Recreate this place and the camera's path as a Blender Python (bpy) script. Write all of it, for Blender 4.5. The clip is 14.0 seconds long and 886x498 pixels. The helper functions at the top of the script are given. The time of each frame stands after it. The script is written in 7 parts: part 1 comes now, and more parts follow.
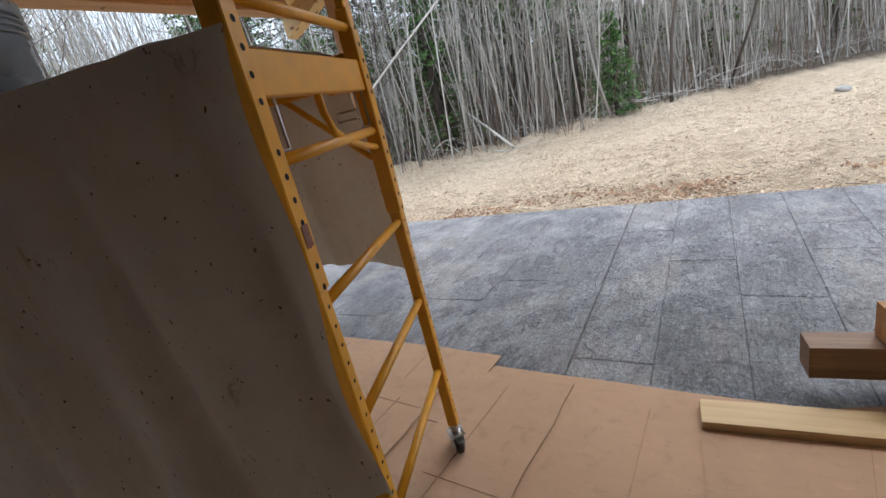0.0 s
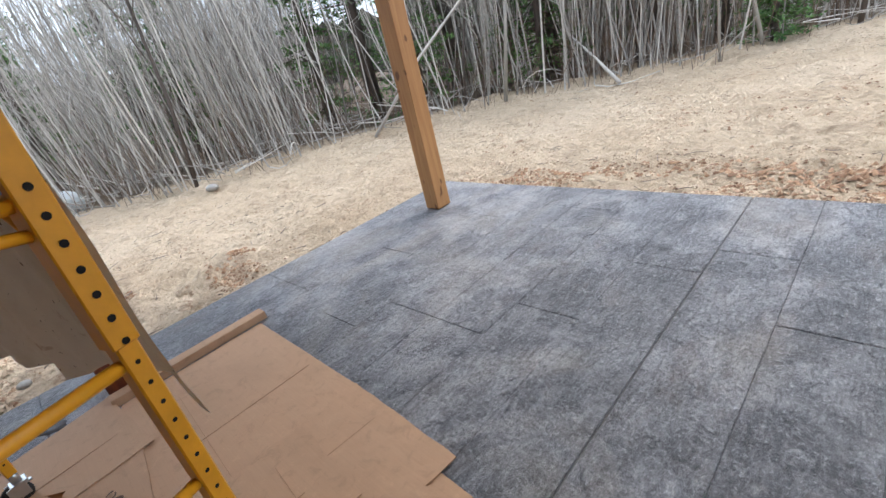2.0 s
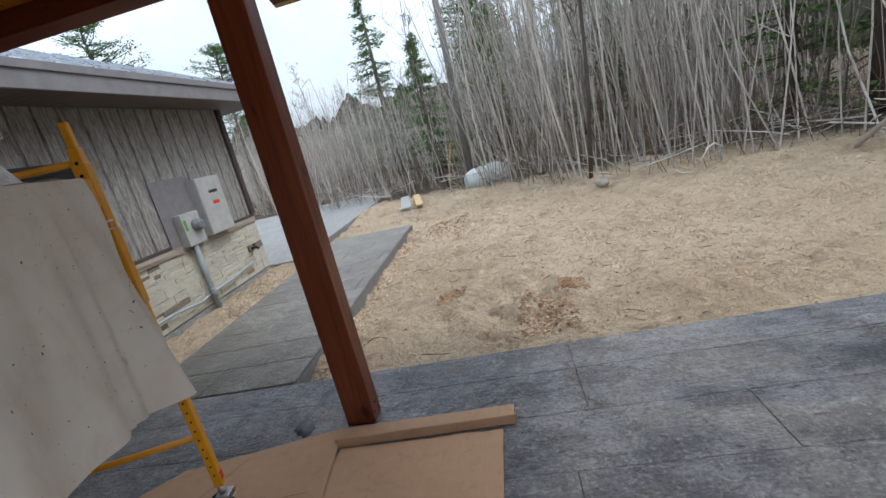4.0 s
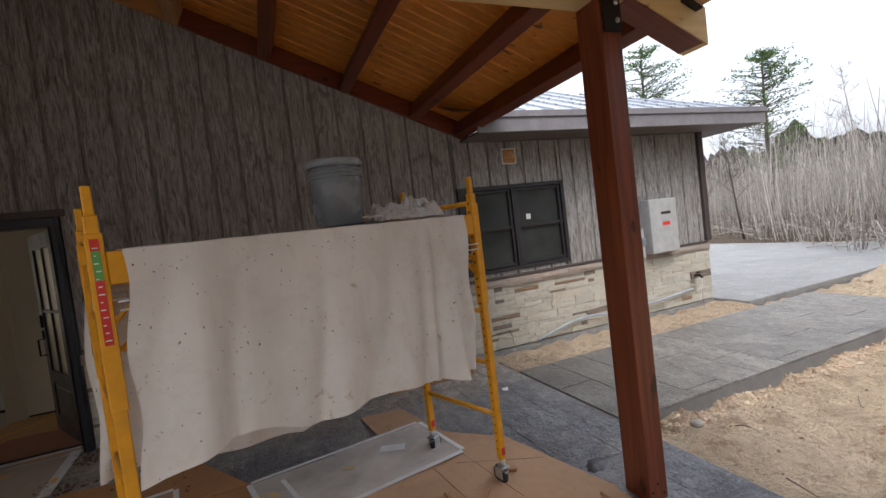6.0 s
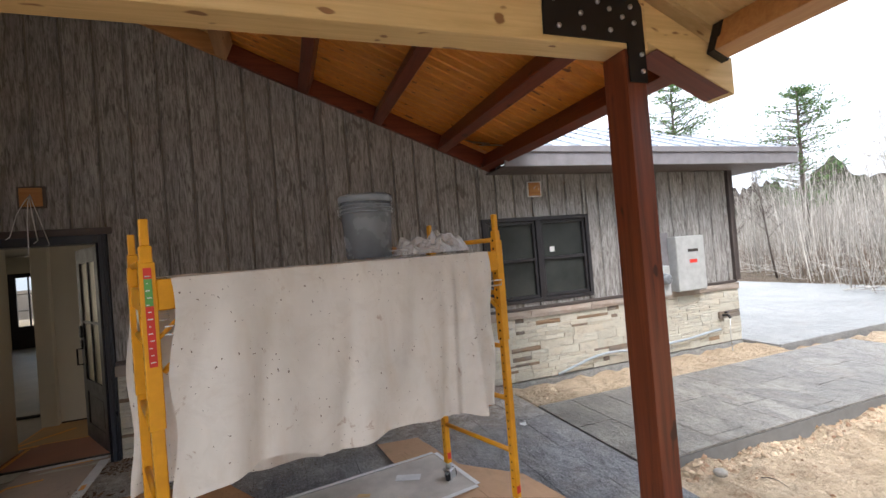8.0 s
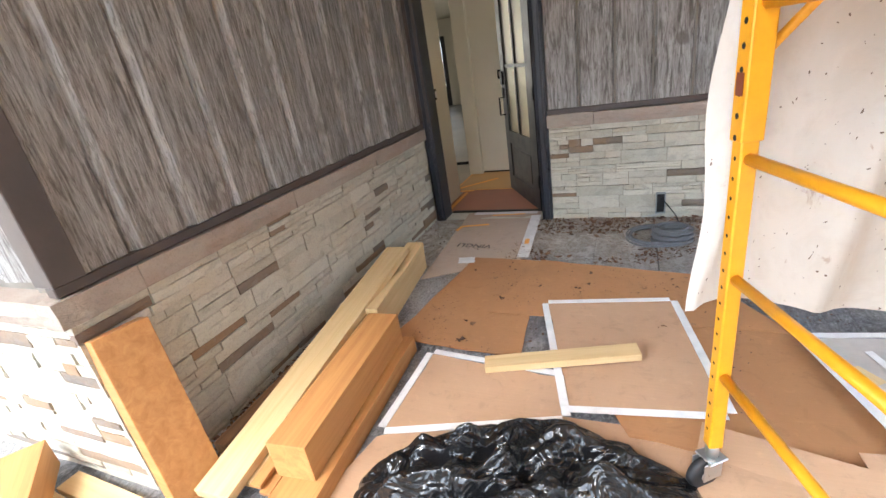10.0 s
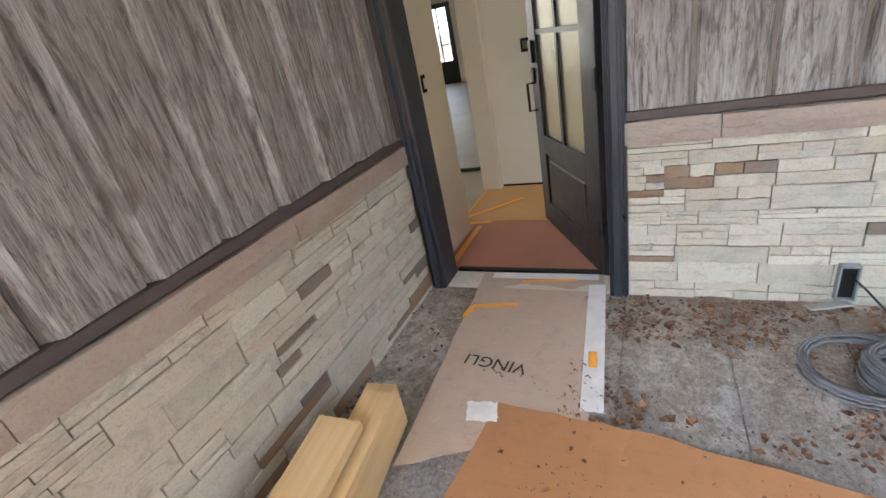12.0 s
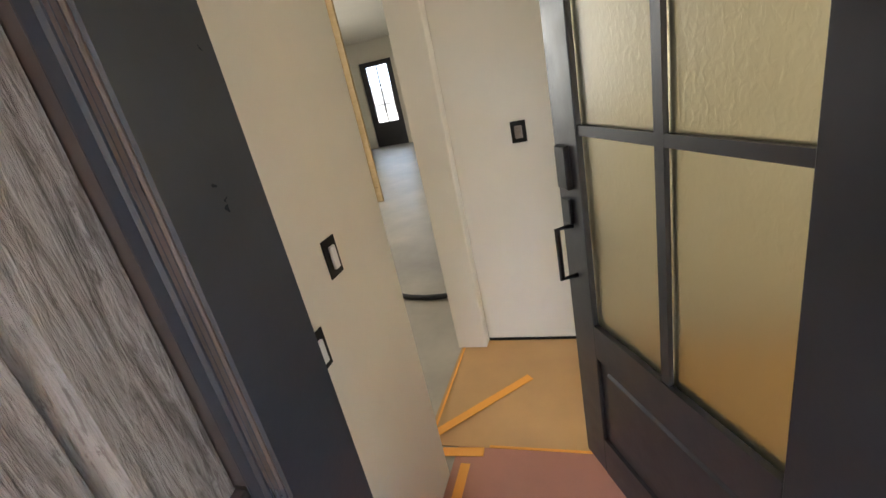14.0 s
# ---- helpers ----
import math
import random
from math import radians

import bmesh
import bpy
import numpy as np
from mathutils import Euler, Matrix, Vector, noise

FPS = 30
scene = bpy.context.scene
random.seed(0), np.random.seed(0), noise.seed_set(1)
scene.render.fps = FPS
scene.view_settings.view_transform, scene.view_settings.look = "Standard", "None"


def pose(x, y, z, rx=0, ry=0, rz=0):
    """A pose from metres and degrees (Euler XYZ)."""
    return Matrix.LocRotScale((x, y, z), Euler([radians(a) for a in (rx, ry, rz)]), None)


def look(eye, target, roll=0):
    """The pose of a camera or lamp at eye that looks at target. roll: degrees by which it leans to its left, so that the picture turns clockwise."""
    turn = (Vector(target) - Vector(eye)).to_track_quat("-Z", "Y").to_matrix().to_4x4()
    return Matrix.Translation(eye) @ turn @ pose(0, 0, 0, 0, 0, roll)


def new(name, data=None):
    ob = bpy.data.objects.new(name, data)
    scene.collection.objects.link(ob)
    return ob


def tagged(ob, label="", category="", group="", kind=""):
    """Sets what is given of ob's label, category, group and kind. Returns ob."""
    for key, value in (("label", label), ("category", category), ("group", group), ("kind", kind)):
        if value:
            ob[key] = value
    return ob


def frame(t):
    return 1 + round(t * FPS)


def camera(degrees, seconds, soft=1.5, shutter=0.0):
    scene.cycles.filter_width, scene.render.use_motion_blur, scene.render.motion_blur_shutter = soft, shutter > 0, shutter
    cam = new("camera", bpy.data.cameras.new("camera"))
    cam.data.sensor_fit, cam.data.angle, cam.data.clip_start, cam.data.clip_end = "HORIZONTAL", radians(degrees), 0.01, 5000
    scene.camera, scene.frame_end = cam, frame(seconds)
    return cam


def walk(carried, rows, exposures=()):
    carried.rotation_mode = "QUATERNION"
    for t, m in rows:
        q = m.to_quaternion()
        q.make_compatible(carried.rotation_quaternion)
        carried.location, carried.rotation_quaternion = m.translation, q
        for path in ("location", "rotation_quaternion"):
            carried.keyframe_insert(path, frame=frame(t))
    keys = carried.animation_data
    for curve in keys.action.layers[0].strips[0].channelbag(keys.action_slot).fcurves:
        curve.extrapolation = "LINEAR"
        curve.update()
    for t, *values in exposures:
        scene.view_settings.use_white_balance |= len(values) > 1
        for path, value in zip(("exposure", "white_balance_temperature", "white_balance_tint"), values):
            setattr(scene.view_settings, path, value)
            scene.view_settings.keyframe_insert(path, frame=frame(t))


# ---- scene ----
cam = camera(89.3, 14.0)
PATH = [
    (0, (-1.227, 1.895, 1.465), (-2.263, 3.491, 0.847), -13.7),
    (0.5, (-1.204, 2.156, 1.49), (-2.268, 3.694, 0.781), -13.8),
    (1, (-1.275, 2.532, 1.523), (-2.414, 3.989, 0.762), -13.1),
    (1.4, (-1.202, 2.85, 1.514), (-2.431, 4.213, 0.718), -12.7),
    (1.5, (-1.198, 2.928, 1.515), (-2.441, 4.267, 0.702), -13.1),
    (2, (-1.227, 3.143, 1.498), (-2.602, 4.34, 0.678), -14.0),
    (2.5, (-1.539, 3.392, 1.499), (-3.121, 4.349, 0.736), -14.9),
    (3, (-1.791, 3.648, 1.564), (-3.596, 4.225, 0.925), -16.2),
    (3.2, (-1.868, 3.791, 1.554), (-3.73, 4.186, 0.941), -15.6),
    (5.3, (-2.754, 4.657, 1.547), (-4.15, 3.249, 1.282), -9.4),
    (5.5, (-2.715, 4.76, 1.558), (-3.948, 3.203, 1.331), -8.3),
    (6, (-2.719, 5.006, 1.614), (-3.471, 3.155, 1.523), -7.0),
    (6.5, (-2.782, 5.126, 1.654), (-3.174, 3.169, 1.775), -5.5),
    (7, (-2.69, 5.215, 1.731), (-2.972, 3.275, 2.125), -4.0),
    (7.5, (-2.672, 5.234, 1.841), (-3.067, 3.338, 2.34), -3.2),
    (7.9, (-2.699, 5.129, 1.724), (-3.312, 3.231, 1.865), -4.7),
    (8, (-2.689, 5.079, 1.681), (-3.357, 3.194, 1.705), -4.7),
    (8.5, (-2.555, 4.893, 1.494), (-2.912, 2.955, 1.15), -5.4),
    (9, (-2.275, 4.484, 1.465), (-1.991, 2.599, 0.86), -7.1),
    (9.2, (-2.144, 4.349, 1.442), (-1.624, 2.543, 0.759), -7.7),
    (11.3, (-1.352, 2.734, 1.373), (-0.507, 1.114, 0.56), -10.0),
    (11.5, (-1.297, 2.575, 1.359), (-0.473, 0.955, 0.525), -10.5),
    (12, (-1.208, 2.105, 1.366), (-0.375, 0.498, 0.514), -12.0),
    (12.5, (-1.063, 1.764, 1.377), (-0.245, 0.147, 0.529), -13.5),
    (13, (-0.866, 1.328, 1.423), (-0.072, -0.318, 0.61), -14.8),
    (13.5, (-0.752, 0.874, 1.446), (-0.026, -0.82, 0.67), -14.8),
    (14, (-0.602, 0.445, 1.483), (0.027, -1.296, 0.776), -12.3),
]
EXPOSURES = [(0, 1.1, 6050, 9), (1.5, 1.15, 6050, 10), (2.0, 1.15, 6050, 10), (3.0, 0.62, 6150, 9), (5.5, 0.42, 6350, 8), (6.5, 1.5, 6900, 20), (7.5, 2.2, 7150, 16), (8.0, 1.45, 6500, 12), (8.5, 1.1, 6100, 8), (9.0, 2.0, 6100, 8), (11.5, 3.7, 5900, 8), (12.5, 3.9, 5900, 8), (13.0, 4.15, 5900, 8), (14.0, 4.35, 5850, 8)]
walk(cam, [(t, look(eye, target, roll)) for t, eye, target, roll in PATH], EXPOSURES)

# ---- world and light ----
SUN_DIR = Vector((0.10, 0.56, 0.80)).normalized()
world = bpy.data.worlds.new("world")
scene.world = world
world.use_nodes = True
wn = world.node_tree
bg = wn.nodes["Background"]
sky = wn.nodes.new("ShaderNodeTexSky")
sky.sky_type, sky.sun_disc = "NISHITA", False
sky.sun_elevation = math.asin(SUN_DIR.z)
sky.sun_rotation = math.atan2(SUN_DIR.x, SUN_DIR.y)
sky.air_density, sky.dust_density, sky.ozone_density = 1.0, 6.0, 0.6
haze = wn.nodes.new("ShaderNodeMix")
haze.data_type = "RGBA"
haze.inputs[0].default_value = 0.75
haze.inputs[7].default_value = (7.3, 8.1, 9.2, 1)
cl_noise = wn.nodes.new("ShaderNodeTexNoise")
cl_noise.inputs["Scale"].default_value = 2.6
cl_noise.inputs["Detail"].default_value = 6
cl_map = wn.nodes.new("ShaderNodeMapRange")
cl_map.inputs[1].default_value, cl_map.inputs[2].default_value = 0.35, 0.62
cl_map.inputs[3].default_value, cl_map.inputs[4].default_value = 0.62, 0.95
cl_co = wn.nodes.new("ShaderNodeTexCoord")
wn.links.new(cl_co.outputs["Generated"], cl_noise.inputs["Vector"])
wn.links.new(cl_noise.outputs["Fac"], cl_map.inputs[0])
wn.links.new(cl_map.outputs[0], haze.inputs[0])
wn.links.new(sky.outputs[0], haze.inputs[6])
sep_z = wn.nodes.new("ShaderNodeSeparateXYZ")
wn.links.new(cl_co.outputs["Generated"], sep_z.inputs[0])
dome = wn.nodes.new("ShaderNodeMapRange")
dome.inputs[1].default_value, dome.inputs[2].default_value = 0.0, 0.9
dome.inputs[3].default_value, dome.inputs[4].default_value = 0.68, 1.45
wn.links.new(sep_z.outputs["Z"], dome.inputs[0])
over = wn.nodes.new("ShaderNodeVectorMath")
over.operation = "SCALE"
wn.links.new(haze.outputs[2], over.inputs[0])
wn.links.new(dome.outputs[0], over.inputs["Scale"])
wn.links.new(over.outputs[0], bg.inputs[0])
bg.inputs[1].default_value = 0.13
sun = new("sun", bpy.data.lights.new("sun", "SUN"))
sun.data.energy, sun.data.angle, sun.data.color = 0.7, radians(18), (1.0, 0.975, 0.95)
sun.matrix_world = look((0, 0, 0), -SUN_DIR)


# ---- materials ----
class Mat:
    """A small builder of node materials."""

    def __init__(self, name, rough=0.8, metal=0.0, spec=0.5):
        self.m = bpy.data.materials.new(name)
        self.m.use_nodes = True
        self.t = self.m.node_tree
        self.b = self.t.nodes["Principled BSDF"]
        self.b.inputs["Roughness"].default_value = rough
        self.b.inputs["Metallic"].default_value = metal
        self.b.inputs["Specular IOR Level"].default_value = spec
        self.co = self.n("ShaderNodeTexCoord").outputs["Object"]
        self.last = None

    def n(self, kind):
        return self.t.nodes.new(kind)

    def link(self, a, b):
        self.t.links.new(a, b)

    def world_co(self):
        self.co = self.n("ShaderNodeNewGeometry").outputs["Position"]
        return self

    def scaled(self, sc, per_object=True):
        mp = self.n("ShaderNodeMapping")
        mp.inputs["Scale"].default_value = sc
        self.link(self.co, mp.inputs["Vector"])
        if per_object:
            oi = self.n("ShaderNodeObjectInfo")
            mu = self.n("ShaderNodeMath")
            mu.operation = "MULTIPLY"
            mu.inputs[1].default_value = 37.0
            self.link(oi.outputs["Random"], mu.inputs[0])
            self.link(mu.outputs[0], mp.inputs["Location"])
        return mp.outputs[0]

    def noise(self, sc, detail=4, rough=0.6, dist=0.0, per_object=True):
        nz = self.n("ShaderNodeTexNoise")
        nz.inputs["Scale"].default_value = 1.0
        nz.inputs["Detail"].default_value = detail
        nz.inputs["Roughness"].default_value = rough
        nz.inputs["Distortion"].default_value = dist
        self.link(self.scaled(sc, per_object), nz.inputs["Vector"])
        return nz.outputs["Fac"]

    def ramp(self, fac, stops):
        r = self.n("ShaderNodeValToRGB")
        while len(r.color_ramp.elements) < len(stops):
            r.color_ramp.elements.new(0.5)
        for e, (p, c) in zip(r.color_ramp.elements, stops):
            e.position, e.color = p, (*c, 1)
        self.link(fac, r.inputs[0])
        return r.outputs[0]

    def mix(self, fac, a, b, mode="MIX"):
        x = self.n("ShaderNodeMix")
        x.data_type, x.blend_type = "RGBA", mode
        for v, s in ((fac, x.inputs[0]), (a, x.inputs[6]), (b, x.inputs[7])):
            if isinstance(v, (int, float)):
                s.default_value = v
            elif isinstance(v, tuple):
                s.default_value = (*v, 1)
            else:
                self.link(v, s)
        return x.outputs[2]

    def color(self, c):
        if isinstance(c, tuple):
            self.b.inputs["Base Color"].default_value = (*c, 1)
        else:
            self.link(c, self.b.inputs["Base Color"])
        return self

    def step(self, fac, lo, hi, a=0.0, b=1.0):
        r = self.n("ShaderNodeMapRange")
        for i, v in enumerate((lo, hi, a, b)):
            r.inputs[i + 1].default_value = v
        self.link(fac, r.inputs[0])
        return r.outputs[0]

    def rand(self):
        return self.n("ShaderNodeObjectInfo").outputs["Random"]

    def island(self):
        return self.n("ShaderNodeNewGeometry").outputs["Random Per Island"]

    def bump(self, fac, depth, strength=1.0):
        bp = self.n("ShaderNodeBump")
        bp.inputs["Distance"].default_value = depth
        bp.inputs["Strength"].default_value = strength
        self.link(fac, bp.inputs["Height"])
        if self.last:
            self.link(self.last, bp.inputs["Normal"])
        self.last = bp.outputs[0]
        self.link(self.last, self.b.inputs["Normal"])
        return self

    def gloss(self, fac, lo, hi):
        self.link(self.step(fac, 0.3, 0.7, lo, hi), self.b.inputs["Roughness"])
        return self


def wood(name, dark, light, knots=(0.1, 0.04, 0.02), axis=0, rough=0.6, knot_at=0.72, world=False, vary=0.12, grain=1.0):
    m = Mat(name, rough)
    if world:
        m.world_co()
    sc = [26.0 * grain] * 3
    sc[axis] = 1.3
    sk = [15.0] * 3
    sk[axis] = 7.0
    g = m.noise(sc, 5, 0.65, 0.6)
    big = m.noise((1.6, 1.6, 1.6), 2)
    k = m.noise(sk, 1, 0.4)
    c = m.ramp(g, [(0.3, dark), (0.68, light)])
    c = m.mix(m.step(big, 0.35, 0.7, 0.0, 0.4), c, tuple(v * 0.72 for v in light))
    c = m.mix(m.step(m.rand(), 0, 1, 0, vary), c, tuple(v * 0.6 for v in dark))
    c = m.mix(m.step(k, knot_at - 0.06, knot_at, 0, 0.25), c, dark)
    c = m.mix(m.step(k, knot_at, knot_at + 0.04, 0, 0.85), c, knots)
    m.color(c)
    m.bump(g, 0.002, 0.35)
    return m.m


def plain(name, col, rough=0.5, metal=0.0, vary=0.15, scale=8.0, bump=0.0, spec=0.5):
    m = Mat(name, rough, metal, spec)
    nz = m.noise((scale,) * 3, 5)
    m.color(m.mix(m.step(nz, 0.3, 0.7), tuple(v * (1 - vary) for v in col), tuple(min(1, v * (1 + vary)) for v in col)))
    m.gloss(nz, max(0.05, rough - 0.08), min(1, rough + 0.08))
    if bump:
        m.bump(m.noise((scale * 6,) * 3, 4), bump, 0.6)
    return m.m


def siding_mat(name):
    m = Mat(name, 0.75)
    m.world_co()
    g = m.noise((44, 44, 4.6), 5, 0.66, 1.0)
    g2 = m.noise((13, 13, 1.8), 3, 0.55, 1.4)
    g3 = m.noise((90, 90, 12.0), 4, 0.7, 0.9)
    knot = m.noise((9, 9, 5), 1, 0.4, 0.5)
    c = m.ramp(g, [(0.37, (0.12, 0.11, 0.10)), (0.47, (0.27, 0.26, 0.245)), (0.60, (0.42, 0.41, 0.395))])
    c = m.mix(m.step(g2, 0.42, 0.66, 0, 0.4), c, (0.225, 0.208, 0.195))
    c = m.mix(m.step(m.rand(), 0, 1, 0, 0.2), c, (0.17, 0.16, 0.155))
    c = m.mix(m.step(g3, 0.38, 0.46, 0.6, 0), c, (0.09, 0.078, 0.07))
    c = m.mix(m.step(g3, 0.57, 0.68, 0, 0.25), c, (0.46, 0.45, 0.435))
    c = m.mix(m.step(knot, 0.70, 0.76, 0, 0.7), c, (0.12, 0.10, 0.09))
    m.color(c).bump(g2, 0.010, 0.7).bump(g, 0.009, 1.0).bump(g3, 0.004, 0.8)
    return m.m


def stone_mat(name, cols, stain=(0.40, 0.30, 0.20), amount=0.45):
    m = Mat(name, 0.85)
    m.world_co()
    n = len(cols)
    base = m.ramp(m.rand(), [(i / max(1, n - 1), c) for i, c in enumerate(cols)])
    cl = m.noise((7, 7, 9), 6, 0.65, 0.8)
    warm = m.noise((2.6, 2.6, 4), 4, 0.6, 0.5)
    ridge = m.noise((16, 16, 34), 5, 0.7, 1.2)
    fine = m.noise((110, 110, 110), 4, 0.7)
    c = m.mix(m.step(warm, 0.42, 0.66, 0, amount), base, stain)
    c = m.mix(m.step(cl, 0.36, 0.46, 0.35, 0.0), c, (0.26, 0.25, 0.22))
    c = m.mix(m.step(cl, 0.56, 0.66, 0, 0.4), c, tuple(min(0.8, v * 1.3) for v in cols[0]))
    c = m.mix(m.step(ridge, 0.30, 0.40, 0.4, 0.0), c, (0.17, 0.145, 0.12))
    c = m.mix(m.step(fine, 0.36, 0.50, 0.22, 0.0), c, (0.16, 0.14, 0.12))
    m.color(c).bump(cl, 0.015, 0.7).bump(ridge, 0.010, 0.8).bump(fine, 0.002, 0.5)
    return m.m


def concrete_mat(name, dark, light, dirt=False):
    m = Mat(name, 0.62)
    m.world_co()
    mo = m.noise((3.4, 2.4, 3.4), 9, 0.74, 0.8, False)
    pa = m.noise((0.8, 0.6, 0.8), 6, 0.65, 0.8, False)
    st = m.noise((30, 5.5, 30), 6, 0.75, 1.6, True)
    spot = m.noise((30, 30, 30), 4, 0.7, 0.5, False)
    chip = m.noise((13, 9, 13), 6, 0.78, 0.8, False)
    c = m.ramp(mo, [(0.41, dark), (0.60, light)])
    c = m.mix(m.step(pa, 0.44, 0.64, 0.0, 0.6), c, tuple(v * 0.7 for v in dark))
    c = m.mix(m.step(st, 0.52, 0.64, 0.0, 0.35), c, tuple(v * 1.3 for v in light))
    c = m.mix(m.step(st, 0.36, 0.46, 0.65, 0.0), c, tuple(v * 0.55 for v in dark))
    c = m.mix(m.step(chip, 0.56, 0.62, 0.0, 0.75), c, tuple(v * 0.4 for v in dark))
    c = m.mix(m.step(chip, 0.36, 0.42, 0.5, 0.0), c, tuple(v * 1.3 for v in light))
    c = m.mix(m.step(m.noise((3.5, 2.0, 3.5), 5, 0.65, 0, False), 0.54, 0.74, 0.0, 0.4), c, (0.25, 0.18, 0.135))
    c = m.mix(m.step(m.rand(), 0, 1, 0, 0.2), c, tuple(v * 0.8 for v in dark))
    if dirt:
        sep = m.n("ShaderNodeSeparateXYZ")
        m.link(m.co, sep.inputs[0])
        y = m.step(sep.outputs["Y"], 0.0, 1.6)
        add = m.n("ShaderNodeMath")
        add.operation = "ADD"
        m.link(y, add.inputs[0])
        m.link(m.step(pa, 0.3, 0.7, -0.35, 0.35), add.inputs[1])
        mask = m.step(add.outputs[0], 0.45, 1.0, 1.0, 0.0)
        soil = m.ramp(chip, [(0.34, (0.24, 0.19, 0.14)), (0.50, (0.40, 0.36, 0.30)), (0.62, (0.58, 0.55, 0.50))])
        soil = m.mix(m.step(m.noise((6, 6, 6), 6, 0.75, 0.8, False), 0.52, 0.58, 0, 0.8), soil, (0.66, 0.64, 0.60))
        soil = m.mix(m.step(m.noise((4, 4, 4), 5, 0.7, 0.4, False), 0.58, 0.66, 0, 0.5), soil, (0.24, 0.15, 0.09))
        near = m.n("ShaderNodeMath")
        near.operation = "ADD"
        m.link(m.step(sep.outputs["Y"], 0.0, 0.45, 0.55, 0.0), near.inputs[0])
        m.link(m.step(m.noise((3, 3, 3), 5, 0.7, 0.5, False), 0.4, 0.65, -0.3, 0.3), near.inputs[1])
        soil = m.mix(near.outputs[0], soil, (0.22, 0.14, 0.075))
        c = m.mix(mask, c, soil)
    gran = m.noise((55, 48, 55), 6, 0.8, 0.4, False)
    c = m.mix(m.step(gran, 0.53, 0.60, 0.0, 0.55), c, tuple(v * 0.5 for v in dark))
    c = m.mix(m.step(gran, 0.38, 0.45, 0.45, 0.0), c, tuple(v * 1.5 for v in light))
    scr = m.noise((3.0, 70, 3.0), 4, 0.7, 2.5, False)
    c = m.mix(m.step(scr, 0.66, 0.70, 0.0, 0.5), c, tuple(min(1, v * 1.9) for v in light))
    m.color(c).gloss(mo, 0.30, 0.52)
    m.bump(gran, 0.006, 0.7)
    m.bump(st, 0.016, 0.9).bump(chip, 0.03, 1.0).bump(spot, 0.005, 0.7)
    return m.m


def sand_mat():
    m = Mat("sand", 0.95)
    m.world_co()
    big = m.noise((0.35, 0.35, 0.35), 5, 0.6, 0.4, False)
    mid = m.noise((2.6, 2.6, 2.6), 5, 0.65, 0.2, False)
    fine = m.noise((120, 120, 120), 3, 0.7, 0, False)
    deb = m.noise((19, 19, 19), 5, 0.8, 1.0, False)
    c = m.ramp(big, [(0.3, (0.64, 0.485, 0.32)), (0.62, (0.76, 0.605, 0.425))])
    c = m.mix(m.step(mid, 0.5, 0.72, 0, 0.55), c, (0.40, 0.27, 0.17))
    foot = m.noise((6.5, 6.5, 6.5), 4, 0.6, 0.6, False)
    # darker hollows: dimple shade put into the sand colour, with some damp tone
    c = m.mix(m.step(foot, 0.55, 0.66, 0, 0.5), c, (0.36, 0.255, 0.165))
    small = m.noise((15, 15, 15), 5, 0.72, 0.8, False)
    # finer dimples, their shaded and lit sides likewise painted as colour
    c = m.mix(m.step(small, 0.56, 0.66, 0, 0.45), c, (0.38, 0.27, 0.18))
    c = m.mix(m.step(small, 0.34, 0.44, 0.35, 0), c, (0.86, 0.73, 0.55))
    c = m.mix(m.step(fine, 0.35, 0.65, 0.22, 0), c, (0.25, 0.17, 0.1))
    clump = m.noise((9, 9, 9), 6, 0.75, 1.2, False)
    patch = m.noise((1.1, 1.1, 1.1), 4, 0.6, 0.5, False)
    mm = m.n('ShaderNodeMath')
    mm.operation = 'MULTIPLY'
    m.link(m.step(clump, 0.55, 0.62), mm.inputs[0])
    m.link(m.step(patch, 0.50, 0.60), mm.inputs[1])
    c = m.mix(m.step(mm.outputs[0], 0, 1, 0, 0.7), c, (0.28, 0.14, 0.07))
    m.bump(clump, 0.05, 0.8)
    c = m.mix(m.step(deb, 0.70, 0.74, 0, 0.7), c, (0.13, 0.09, 0.06))
    sep = m.n("ShaderNodeSeparateXYZ")
    m.link(m.co, sep.inputs[0])
    # forest floor beyond the cleared sand
    ln = m.n("ShaderNodeVectorMath")
    ln.operation = "DISTANCE"
    ln.inputs[1].default_value = (8.0, -4.0, 0)
    m.link(m.co, ln.inputs[0])
    dist = ln.outputs["Value"]
    far = m.step(dist, 22.4, 23.8)
    c = m.mix(far, c, m.ramp(mid, [(0.3, (0.10, 0.07, 0.045)), (0.7, (0.2, 0.15, 0.1))]))
    m.color(c).bump(mid, 0.08, 0.7).bump(foot, 0.30, 1.0).bump(deb, 0.05, 0.9).bump(fine, 0.004, 0.6)
    return m.m


